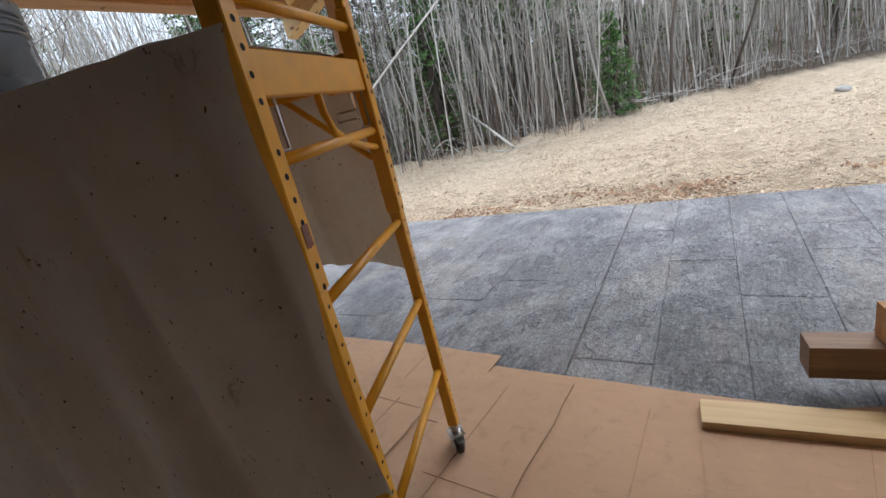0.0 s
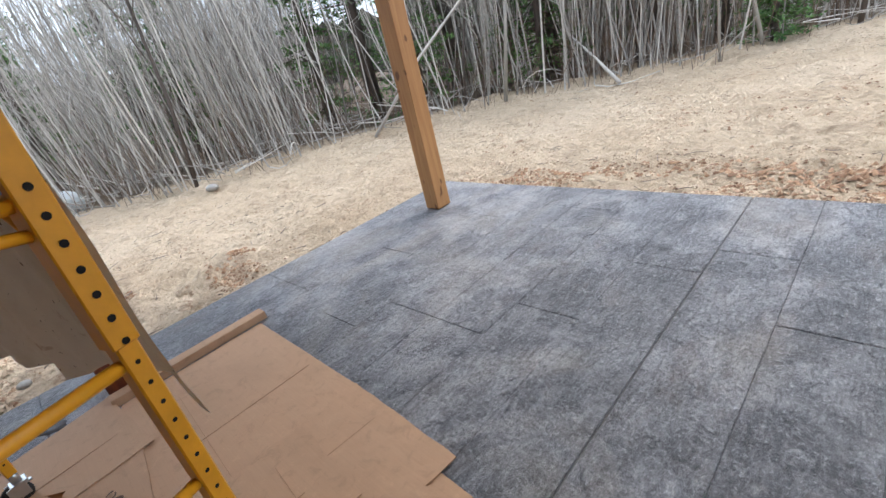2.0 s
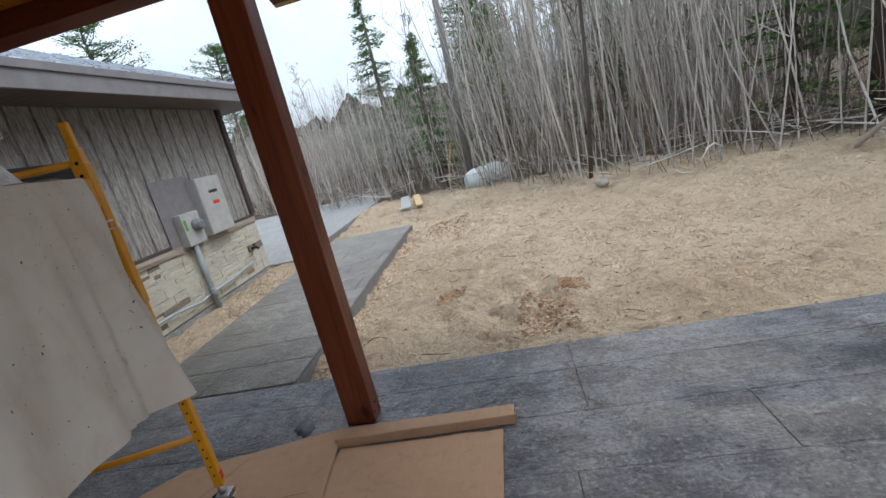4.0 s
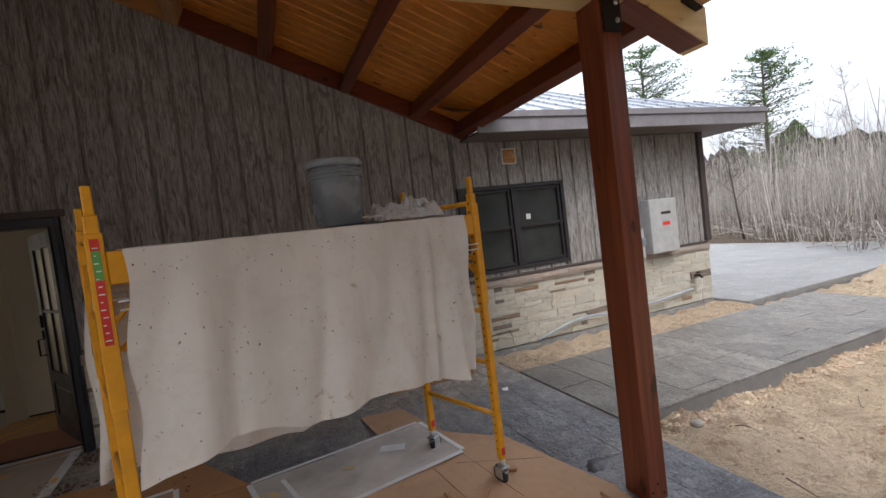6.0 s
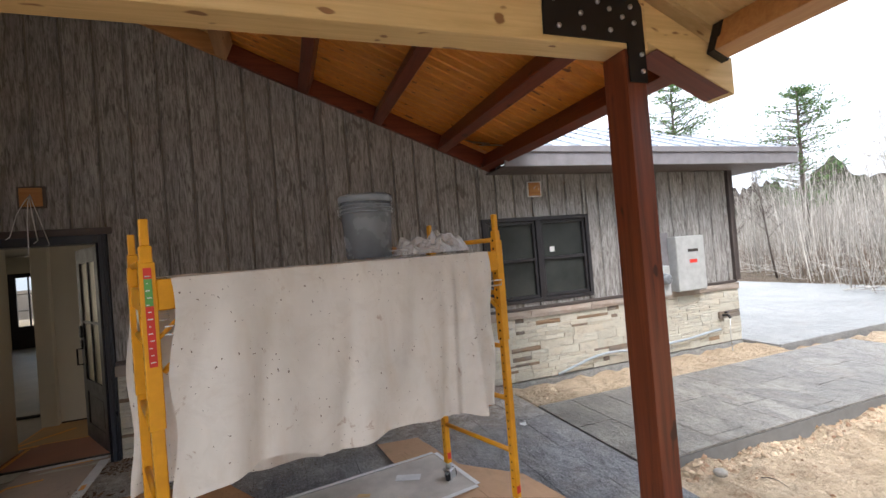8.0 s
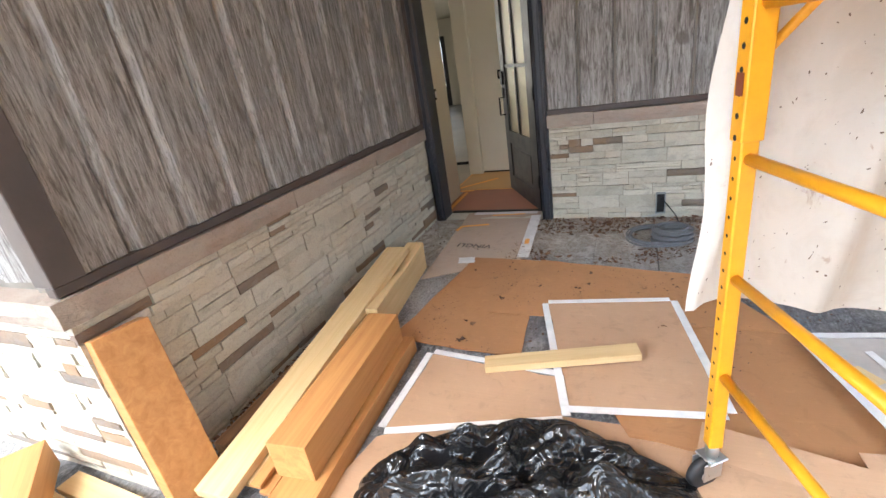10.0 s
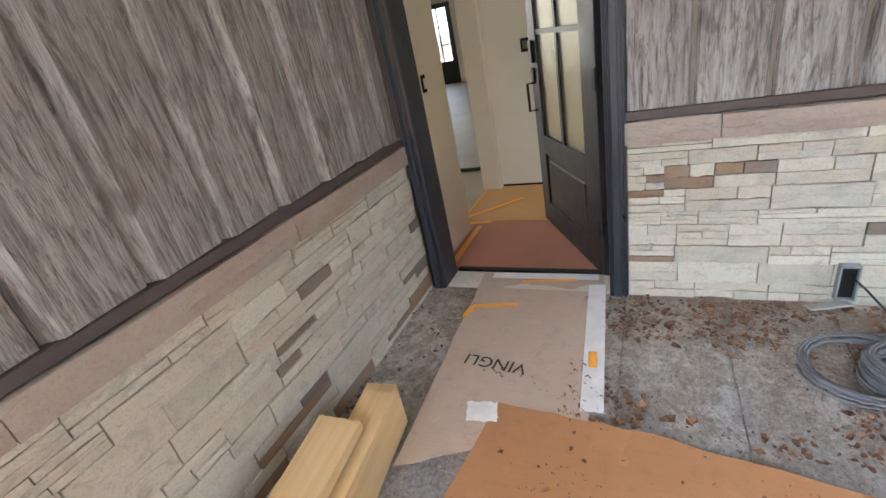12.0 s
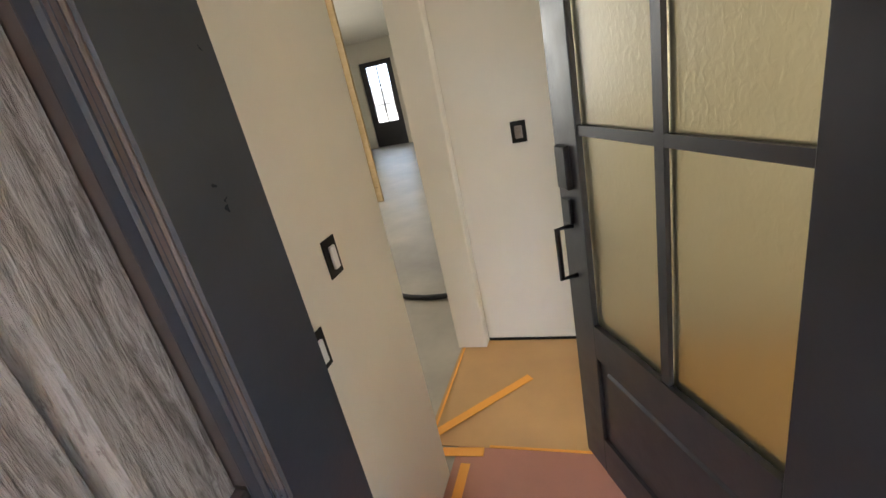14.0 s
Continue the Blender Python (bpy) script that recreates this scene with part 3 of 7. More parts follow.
part("trim_fascia", bx(ex0, ey - 0.03, 2.61, ex1, ey, 2.835, bevel=0.003), FASCIA, label="grey metal fascia along the eave", kind="structure")
part("trim_fascia_lip", bx(ex0 - 0.012, ey + 0.001, 2.77, ex1, ey + 0.022, 2.845, bevel=0.003), FASCIA, label="grey drip edge on the eave", kind="structure")
part("trim_fascia_end", bx(ex0, -9.0, 2.61, ex0 + 0.03, ey - 0.032, 2.835, bevel=0.003), FASCIA, label="grey metal fascia along the end eave", kind="structure")
sf = bmesh.new()
for i in range(40):
    bx(ex0 + 0.035 + i * 0.121, 0.05, 2.615, ex0 + 0.035 + i * 0.121 + 0.116, ey - 0.035, 2.63, sf)
bx(ex0 + 0.031, -9.0, 2.615, END_X - 0.045, 0.045, 2.63, sf)
part("soffit", sf, SOFFIT, label="dark grooved eave soffit boards", kind="structure")

# ---- porch roof frame ----
P = 0.175
POST_B, POST_A = (-4.527, 3.115), (-4.50, 6.08)
TRUSS_Y = 3.12


def post(xy, zt, mat, label, wx=P):
    t = thing("porch_post", pose(xy[0], xy[1], 0), label, "post", "porch posts")
    part("post_shaft", bx(-wx / 2, -P / 2, 0.012, wx / 2, P / 2, zt, bevel=0.006, seg=2), mat, t)
    part("post_base", bx(-wx / 2 + 0.015, -P / 2 + 0.015, 0.0, wx / 2 - 0.015, P / 2 - 0.015, 0.012), BLACK, t, "thin black base plate")
    bm = bmesh.new()
    for dx, dz in ((-0.04, 0.05), (0.04, 0.07), (0.0, 0.11)):
        tube([(dx, P / 2, dz), (dx, P / 2 + 0.004, dz)], 0.007, bm, 8)
    part("screw_head_group", bm, BLACK, t, kind="stuff")
    return t


post(POST_B, 2.69, RED_Z, "square red-brown stained timber post on the slab edge", 0.130)
post(POST_A, 2.69, PINE_Z, "square natural pine timber post at the slab corner")

ridge_x = 0.9


def truss(yc, name, label, two_tone=False):
    t = thing(name, pose(0, yc, 0), label, "truss", "roof trusses")
    part("tie_beam", bx(-4.62, -0.085, 2.69, 1.6, 0.085, 2.95, bevel=0.007, seg=2), PINE, t)
    # sloped top chord with a plumb-cut tail
    own = bmesh.new()
    xa, xb = -5.24, 0.9
    pts = [(xa, deck(xa) - 0.36), (xb, deck(xb) - 0.36), (xb, deck(xb) - 0.006), (xa, deck(xa) - 0.15)]
    f = [own.verts.new((x, 0.084, z)) for x, z in pts]
    b = [own.verts.new((x, -0.084, z)) for x, z in pts]
    own.faces.new(f[::-1]), own.faces.new(b)
    for i in range(4):
        q = own.faces.new((f[i], f[(i + 1) % 4], b[(i + 1) % 4], b[i]))
        if i == 0:
            q.material_index = 1
    bmesh.ops.recalc_face_normals(own, faces=own.faces)
    part("top_chord", own, [PINE, PINE], t)
    return t


truss_b = truss(TRUSS_Y, "roof_truss", "natural pine roof truss with a level tie beam")
truss_a = truss(POST_A[1], "roof_truss", "natural pine outer roof truss on the corner post")
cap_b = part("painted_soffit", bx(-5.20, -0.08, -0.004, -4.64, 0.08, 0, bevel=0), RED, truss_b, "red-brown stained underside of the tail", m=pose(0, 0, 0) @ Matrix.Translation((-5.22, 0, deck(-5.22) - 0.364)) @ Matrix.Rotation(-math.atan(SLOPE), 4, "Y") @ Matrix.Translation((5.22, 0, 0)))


def gusset(x, y, label):
    t = thing("gusset_plate", pose(x, y, 0), label, "bracket", "truss plates")
    own = bmesh.new()
    out = [(0.565, 2.72), (0.555, 2.925), (0.266, 2.935), (0.217, 3.03), (-0.026, 2.973), (-0.058, 2.915), (-0.062, 2.508), (0.055, 2.508), (0.055, 2.715)]
    f = [own.verts.new((a, 0.008, z)) for a, z in out]
    b = [own.verts.new((a, 0.0, z)) for a, z in out]
    own.faces.new(f), own.faces.new(b[::-1])
    for i in range(len(out)):
        own.faces.new((f[i], b[i], b[(i + 1) % len(out)], f[(i + 1) % len(out)]))
    bmesh.ops.recalc_face_normals(own, faces=own.faces)
    part("plate", own, BLACK, t)
    for a, z in ((0.495, 2.90), (0.475, 2.765), (0.34, 2.84), (0.33, 2.765), (0.212, 2.985), (0.23, 2.91), (0.16, 2.88), (0.162, 2.77), (0.08, 2.845), (0.022, 2.905), (0.005, 2.82), (-0.03, 2.655), (-0.03, 2.565)):
        part("bolt", tube([(a, 0.008, z), (a, 0.018, z)], 0.013, sides=6), BOLT, t)
    return t


gusset(POST_B[0], TRUSS_Y + 0.0885, "black steel gusset plate with bright bolts on the truss")

# purlins between wall and truss, and between the trusses
PX = [-5.17, -4.50, -3.76, -3.00, -2.24, -1.48, -0.72]
PIN = [-5.17, -4.62, -3.86, -3.08, -2.30, -1.48, -0.72]


def purlin(x, y0, y1, mats, label, hanger=False):
    z1 = deck(x) - 0.008
    t = thing("purlin", pose(x, 0, z1), label, "rafter", "roof purlins")
    tilt = Matrix.Rotation(-math.atan(SLOPE), 4, "Y")
    bm = bx(-0.055, y0, -0.19, 0.055, y1, 0.0, bevel=0.005)
    bmesh.ops.rotate(bm, cent=(0, 0, 0), matrix=tilt.to_3x3(), verts=bm.verts)
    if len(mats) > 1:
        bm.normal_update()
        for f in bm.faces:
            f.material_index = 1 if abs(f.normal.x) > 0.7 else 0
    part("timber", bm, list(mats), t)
    if hanger:
        hb = bx(-0.062, y0 - 0.001, -0.20, 0.062, y0 + 0.045, -0.11, bevel=0.002)
        bx(-0.062, y0 - 0.001, -0.11, -0.056, y0 + 0.06, -0.01, hb)
        bx(0.056, y0 - 0.001, -0.11, 0.062, y0 + 0.06, -0.01, hb)
        bmesh.ops.rotate(hb, cent=(0, 0, 0), matrix=tilt.to_3x3(), verts=hb.verts)
        part("joist_hanger", hb, BLACK, t, "black steel joist hanger")


PINE_Y = wood("natural pine rafter", (0.42, 0.22, 0.10), (0.60, 0.36, 0.18), (0.14, 0.06, 0.03), axis=1)
RED_Y = wood("red-brown stained rafter", (0.10, 0.018, 0.009), (0.215, 0.05, 0.022), (0.03, 0.01, 0.006), axis=1, rough=0.38)
for i, x in enumerate(PIN):
    red = x < -2.4
    purlin(x, 0.06, TRUSS_Y - 0.09, [RED_Y] if red else [PINE_Y, PINE_Y],
           "red-brown stained timber purlin under the boarded ceiling" if red else "natural knotty pine purlin under the boarded ceiling")
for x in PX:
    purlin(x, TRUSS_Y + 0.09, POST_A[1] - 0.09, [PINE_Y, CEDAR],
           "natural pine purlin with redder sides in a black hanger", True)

# ledger up the back wall, along the slope
lg = thing("ledger_board", pose(0, 0.03, 0), "red-brown stained ledger board sloping up the back wall", "ledger")
for x0, x1, mt in ((-5.26, -2.3, RED), (-2.296, -0.02, CEDAR)):
    m_, n_ = along((x0, 0, deck(x0) - 0.105), (x1, 0, deck(x1) - 0.105))
    part("board", join(None, bx(0, -0.028, -0.09, n_, 0.028, 0.09, bevel=0.004), m_), mt, lg)

# ceiling boards, one mesh
cb = bmesh.new()
nb = 46
for i in range(nb):
    y = 0.02 + i * 0.137
    inner = y < TRUSS_Y - 0.1
    segs = ((EAVE_X, -2.3, 1 if inner else 0), (-2.3, 0.0, 0)) if inner else ((EAVE_X, 0.9, 0),)
    for x0, x1, mt in segs:
        own = bmesh.new()
        dz = random.uniform(-0.0012, 0.0012)
        prof = [(0.0, 0.016), (0.011, 0.0), (0.122, 0.0), (0.133, 0.016), (0.133, 0.02), (0.0, 0.02)]
        a = [own.verts.new((x0, y + p, deck(x0) + q + dz)) for p, q in prof]
        b = [own.verts.new((x1, y + p, deck(x1) + q + dz)) for p, q in prof]
        for k in range(6):
            own.faces.new((a[k], a[(k + 1) % 6], b[(k + 1) % 6], b[k])).material_index = mt
        own.faces.new(a[::-1]), own.faces.new(b)
        bmesh.ops.recalc_face_normals(own, faces=own.faces)
        join(cb, own)
part("ceiling", cb, [PINE_B, PINE_O], label="tongue-and-groove pine ceiling, orange-stained next to the house and natural outside", kind="structure")
rd = bmesh.new()
z_ = 0.03
vs = [rd.verts.new(p) for p in ((EAVE_X - 0.05, -0.2, deck(EAVE_X) + z_), (0.9, -0.2, deck(0.9) + z_), (0.9, 6.40, deck(0.9) + z_), (EAVE_X - 0.05, 6.40, deck(EAVE_X) + z_))]
rd.faces.new(vs)
ext = bmesh.ops.extrude_face_region(rd, geom=list(rd.faces))
bmesh.ops.translate(rd, vec=(0, 0, 0.06), verts=[g for g in ext["geom"] if isinstance(g, bmesh.types.BMVert)])
bmesh.ops.recalc_face_normals(rd, faces=rd.faces)
part("roof_porch", rd, METAL_ROOF, label="metal-clad porch roof deck", kind="structure")
# unseen far half of the porch roof past the ridge, added to block skylight
rd = bmesh.new()
ridge_z = deck(0.9)
vs = [rd.verts.new(p) for p in ((0.9, 3.02, ridge_z + 0.03), (7.0, 3.02, ridge_z - 6.1 * SLOPE), (7.0, 6.40, ridge_z - 6.1 * SLOPE), (0.9, 6.40, ridge_z + 0.03))]
rd.faces.new(vs)
ext = bmesh.ops.extrude_face_region(rd, geom=list(rd.faces))
bmesh.ops.translate(rd, vec=(0, 0, 0.06), verts=[g for g in ext["geom"] if isinstance(g, bmesh.types.BMVert)])
bmesh.ops.recalc_face_normals(rd, faces=rd.faces)
part("roof_porch_far", rd, [PINE_B], label="unseen boarded roof half added to shade the porch", kind="structure")
part("roof_fill", bx(0.16, -9, 5.32, 3.8, 3.0, 5.4), METAL_ROOF, label="flat roof over the house behind the side wall", kind="structure")


# ---- the entrance door and frame ----
fr = thing("door_1", pose(0, 0, 0), "dark slate entrance door frame in the corner beside the stone", "door frame")
fr["kind"] = "structure"
part("jamb", bx(-0.105, -0.16, 0.0, -0.02, 0.03, 2.13, bevel=0.004), DOORF, fr)
part("jamb", bx(-1.115, -0.16, 0.0, -1.03, 0.03, 2.13, bevel=0.004), DOORF, fr)
part("door_casing", bx(-0.075, 0.031, 0.0, -0.04, 0.045, 2.13, bevel=0.005), DOORF, fr)
part("door_casing", bx(-1.09, 0.031, 0.0, -1.055, 0.045, 2.13, bevel=0.005), DOORF, fr)
for xb in (-0.094, -0.083, -0.030, -1.104, -1.045, -1.036):
    part("casing_bead", tube([(xb, 0.031, 0.0), (xb, 0.031, 2.05)], 0.0055, sides=8), DOORF, fr)
part("door_head", bx(-1.115, -0.16, 2.055, -0.02, 0.031, 2.135, bevel=0.004), DOORF, fr)
part("threshold", bx(-1.03, -0.205, 0.0, -0.105, -0.165, 0.020, bevel=0.004), BLACK, fr, "black metal threshold with debris")
part("door_sill", bx(-1.03, -0.16, 0.0, -0.105, 0.02, 0.010, bevel=0.004), STONE, fr, "pale stone door sill")
part("trim_head", bx(-1.16, -0.02, 2.137, -0.10, 0.014, 2.20, bevel=0.003), TRIM, fr)


def entrance_door():
    w, h, th = 0.938, 2.03, 0.045
    t = thing("entrance_door", pose(-1.006, -0.151, 0.018) @ Matrix.Rotation(radians(-59.9), 4, "Z"), "open black-brown entrance door with four textured glass panes", "door", )
    # x runs from hinge to lock edge
    stile, lk = 0.17, 0.13
    gl, mid = 0.635, 1.253
    cx = (w - lk + stile) / 2
    bm = bx(0, -th / 2, 0, stile, th / 2, h, bevel=0.003)
    bx(w - lk, -th / 2, 0, w, th / 2, h, bm, bevel=0.003)
    bx(stile, -th / 2, 0, w - lk, th / 2, 0.16, bm)
    bx(stile, -th / 2, 0.51, w - lk, th / 2, gl, bm)
    bx(stile, -th / 2, h - 0.15, w - lk, th / 2, h, bm)
    part("door_leaf", bm, DOORB, t)
    part("lower_panel", bx(stile + 0.035, -0.016, 0.195, w - lk - 0.035, 0.016, 0.475, bevel=0.01), DOORB, t)
    part("panel_ground", bx(stile, -0.008, 0.16, w - lk, 0.008, 0.51), DOORB, t)
    mu = bx(cx - 0.014, -0.018, gl, cx + 0.014, 0.018, h - 0.15)
    for z in (mid,):
        bx(stile, -0.017, z - 0.014, w - lk, 0.017, z + 0.014, mu)
    part("muntins", mu, DOORB, t)
    for x0, x1 in ((stile, cx - 0.014), (cx + 0.014, w - lk)):
        for z0, z1 in ((gl, mid - 0.014), (mid + 0.014, h - 0.15)):
            part("pane", bx(x0, -0.004, z0, x1, 0.004, z1), RAIN, t, "textured rain glass pane")
    for s in (1, -1):
        hd = tube([(w - 0.06, s * 0.022, 0.96), (w - 0.06, s * 0.075, 0.96), (w - 0.06, s * 0.075, 0.79), (w - 0.06, s * 0.022, 0.79)], 0.009, sides=8)
        part("door_handle", hd, BLACK, t, "black pull handle")
        part("handle_plate", bx(w - 0.08, s * 0.03 - 0.008, 0.97, w - 0.035, s * 0.03 + 0.008, 1.05, bevel=0.003), BLACK, t)
        part("keypad_lock", bx(w - 0.09, s * 0.032 - 0.01, 1.08, w - 0.03, s * 0.032 + 0.01, 1.21, bevel=0.004), BLACK, t)
    for z in (0.27, 1.03, 1.78):
        hg = part("hinge", tube([(-0.012, 0.026, z - 0.05), (-0.012, 0.026, z + 0.05)], 0.010), BLACK, t)
        part("hinge_plate", bx(-0.010, 0.0235, z - 0.05, 0.035, 0.0265, z + 0.05), BLACK, hg)
        part("hinge_tip", tube([(-0.012, 0.026, z + 0.05), (-0.012, 0.026, z + 0.06)], 0.007), BLACK, hg)


entrance_door()


# ---- the rooms inside ----
part("floor_inside", bx(-3.2, -11.6, -0.2, 5.2, -0.163, 0.0), INFLOOR, label="bare polished concrete floor inside", kind="structure")
rosin = part("floor_paper_red", bx(-1.03, -0.93, 0.002, 0.018, -0.208, 0.006), ROSIN, label="red rosin paper inside the entrance", kind="structure")
part("floor_paper_ochre", bx(-2.6, -1.718, 0.002, 0.17, -0.93, 0.005), OCHRE, label="ochre floor paper past the entrance", kind="structure")
for nm, b, lab in (
    ("wall_stub", (0.02, -0.79, 0.0, 0.12, -0.165, 2.6), "cream drywall stub beside the entrance"),
    ("wall_hall", (-3.2, -1.9, 0.0, 0.02, -1.72, 2.6), "cream drywall hall wall"),
    ("wall_pier", (0.02, -1.9, 0.0, 0.19, -1.65, 2.6), "cream drywall pier"),
    ("wall_hall_side", (-3.2, -1.72, 0.0, -3.06, -0.17, 2.6), "cream drywall end wall"),
    ("wall_inside_front", (-9.14, -0.30, 0.0, -6.60, -0.17, 2.6), "cream drywall on the porch side"),
    ("wall_inside_front_b", (-5.02, -0.30, 0.0, -1.12, -0.17, 2.6), "cream drywall on the porch side"),
    ("wall_inside_front_c", (-6.60, -0.30, 0.0, -5.02, -0.17, 0.97), "cream drywall under the window"),
    ("wall_inside_front_d", (-6.60, -0.30, 2.07, -5.02, -0.17, 2.6), "cream drywall over the window"),
    ("wall_inside_cross", (-9.14, -4.0, 0.0, -3.2, -3.86, 2.6), "cream drywall across the window room"),
    ("wall_room_side", (5.0, -11.1, 0.0, 5.14, -0.17, 2.6), "cream drywall room side wall"),
    ("wall_room_side_2", (-3.2, -11.1, 0.0, -3.06, -1.9, 2.6), "cream drywall room end wall"),
):
    part(nm, bx(*b, bevel=0.004), WALLP, label=lab, kind="structure")
part("wall_inside_front_2", bx(0.16, -0.30, 0.0, 5.0, -0.17, 2.6), WALLP, label="cream drywall behind the side wall", kind="structure")
FY = -10.85
fw = bx(-3.06, FY - 0.14, 0, 3.77, FY, 2.6)
bx(4.67, FY - 0.14, 0, 5.0, FY, 2.6, fw), bx(3.77, FY - 0.14, 2.12, 4.67, FY, 2.6, fw)
part("wall_room_far", fw, WALLP, label="cream far room wall", kind="structure")
part("ceiling_inside", bx(-9.14, -11.1, 2.601, 5.14, -0.17, 2.7), WALLP, label="cream inside ceiling", kind="structure")
fd = thing("far_door", pose(3.77, FY - 0.08, 0) @ Matrix.Diagonal((1.25, 1, 1, 1)), "black glazed outer door with four bright panes", "door")
bm = bx(0, -0.02, 0, 0.13, 0.03, 2.12)
bx(0.59, -0.02, 0, 0.72, 0.03, 2.12, bm), bx(0.13, -0.02, 0, 0.59, 0.03, 0.62, bm), bx(0.13, -0.02, 2.0, 0.59, 0.03, 2.12, bm)
bx(0.35, -0.02, 0.62, 0.37, 0.03, 2.0, bm), bx(0.13, -0.02, 1.05, 0.35, 0.03, 1.07, bm), bx(0.37, -0.02, 1.05, 0.59, 0.03, 1.07, bm)
bx(0.13, -0.02, 1.52, 0.35, 0.03, 1.54, bm), bx(0.37, -0.02, 1.52, 0.59, 0.03, 1.54, bm)
part("leaf", bm, DOORB, fd)
for x0, x1 in ((0.13, 0.35), (0.37, 0.59)):
    for z0, z1 in ((0.62, 1.05), (1.07, 1.52), (1.54, 2.0)):
        p_ = part("pane", bx(x0, 0.002, z0, x1, 0.006, z1), FARGLASS, fd, "clear glass pane")
        p_.visible_shadow = False
# added fill lamp before the closed side wall; no window stands behind it
room_fill = new("fill_inside", bpy.data.lights.new("fill_inside", "AREA"))
room_fill.data.shape, room_fill.data.size, room_fill.data.size_y, room_fill.data.energy = "RECTANGLE", 4.0, 1.8, 15
room_fill.data.color = (1.0, 0.93, 0.82)
room_fill.matrix_world = look((4.9, -4.2, 1.5), (0, -3.6, 1.3))
bs = thing("framing_stud", pose(2.2, -5.2, 0.0), "bare yellow framing stud at an unfinished inside opening", "stud")
part("stud", bx(-0.045, -0.02, 0.0, 0.045, 0.02, 2.6, bevel=0.002), LUMBER, bs)
part("wall_inner", bx(2.247, -5.28, 0.0, 4.99, -5.16, 2.6, bevel=0.003), WALLP, label="cream drywall partition behind the framing stud", kind="structure")
# added warm fill lamp at the hall's solid end wall, to brighten the entrance
hall_fill = new("fill_hall", bpy.data.lights.new("fill_hall", "AREA"))
hall_fill.data.shape, hall_fill.data.size, hall_fill.data.size_y, hall_fill.data.energy = "RECTANGLE", 1.2, 1.6, 1.1
hall_fill.data.color = (1.0, 0.92, 0.78)
hall_fill.matrix_world = look((-3.0, -1.0, 1.5), (0, -1.0, 1.2))
part("wall_foot_gap", bx(-3.0, -1.7195, 0.0055, 0.015, -1.716, 0.022), HOLE, label="dark gap under the cream hall wall", kind="structure")
for i, (a, b, w) in enumerate((((0.15, -0.98), (-0.25, -1.39), 0.045), ((0.12, -0.89), (-0.10, -0.905), 0.045), ((-0.035, -0.24), (-0.035, -0.84), 0.04), ((0.15, -0.95), (0.15, -1.64), 0.012), ((-0.12, -0.935), (-0.7, -0.935), 0.012))):
    m_, n_ = along((*a, 0.0085), (*b, 0.0085))
    part("tape_strip", join(None, bx(0, -w / 2, -0.001, n_, w / 2, 0.001), m_), TAPE, rosin, "orange masking tape")
t = thing("wall_outlet", pose(-0.315, -1.718, 1.165), "open brown outlet box in the cream hall wall", "outlet")
part("box", bx(-0.035, 0, -0.05, 0.035, 0.012, 0.05, bevel=0.002), HOLE, t)
part("receptacle", bx(-0.018, 0.012, -0.03, 0.018, 0.02, 0.03, bevel=0.004), STONE_BROWN, t)
for y_, z_ in ((-0.46, 1.12), (-0.30, 0.95), (-0.26, 0.78)):
    t = thing("switch_box", pose(0.0175, y_, z_), "open dark switch cutout in the cream wall", "switch")
    part("box", bx(-0.002, -0.03, -0.05, 0.001, 0.03, 0.05), HOLE, t)
    part("switch", bx(-0.012, -0.01, -0.03, -0.003, 0.012, 0.03, bevel=0.002), WHITE, t)
t = thing("vacuum_hose", pose(0.55, -2.6, 0.02), "grey hose lying on the inside floor", "hose")
part("hose", tube([(0.5 * math.cos(a), 0.35 * math.sin(a), 0.0) for a in [i * 0.25 for i in range(14)]], 0.02, sides=8), RUBBER, t)

# ---- double window on the back wall ----
w1 = thing("window_1", pose(-5.81, 0, 0), "black double-hung twin window with bare stickered panes", "window")
w1["kind"] = "structure"
bm = bmesh.new()
for a, b_, c, d in ((-0.79, 0.97, -0.735, 2.07), (0.735, 0.97, 0.79, 2.07), (-0.735, 0.97, 0.735, 1.02), (-0.735, 2.02, 0.735, 2.07), (-0.035, 1.02, 0.035, 2.02)):
    bx(a, -0.09, b_, c, 0.022, d, bm, bevel=0.003)
part("window_frame", bm, DOORB, w1)
for s in (-1, 1):
    cx = s * 0.385
    bm = bmesh.new()
    for a, b_, c, d in ((cx - 0.345, 1.025, cx - 0.31, 2.015), (cx + 0.31, 1.025, cx + 0.345, 2.015), (cx - 0.31, 1.025, cx + 0.31, 1.06), (cx - 0.31, 1.98, cx + 0.31, 2.015), (cx - 0.31, 1.50, cx + 0.31, 1.54)):
        bx(a, -0.07, b_, c, 0.0, d, bm, bevel=0.003)
    part("sash", bm, DOORB, w1)
    for z0, z1 in ((1.06, 1.50), (1.54, 1.98)):
        part("pane", bx(cx - 0.31, -0.045, z0, cx + 0.31, -0.039, z1), SCREENED, w1, "dark screened pane")
    part("sticker", bx(cx + 0.13, -0.037, 1.60, cx + 0.20, -0.035, 1.67), WHITE, w1, "white label on the glass")
part("floor_window_room", bx(-9.14, -9.0, -0.2, -3.2, -0.17, 0.0), INFLOOR, label="bare concrete floor of the window room", kind="structure")


# ---- scaffold ----
UX, VX = Vector((-0.948, -0.318, 0)), Vector((-0.318, 0.948, 0))
SC_O = Vector((-1.995, 2.525, 0))
SC_L, SC_W = 1.80, 0.675
SCM = Matrix.Translation(SC_O) @ Matrix.Rotation(math.atan2(UX.y, UX.x), 4, "Z")
# local x runs along the scaffold, local y is minus across (the camera side is negative y)


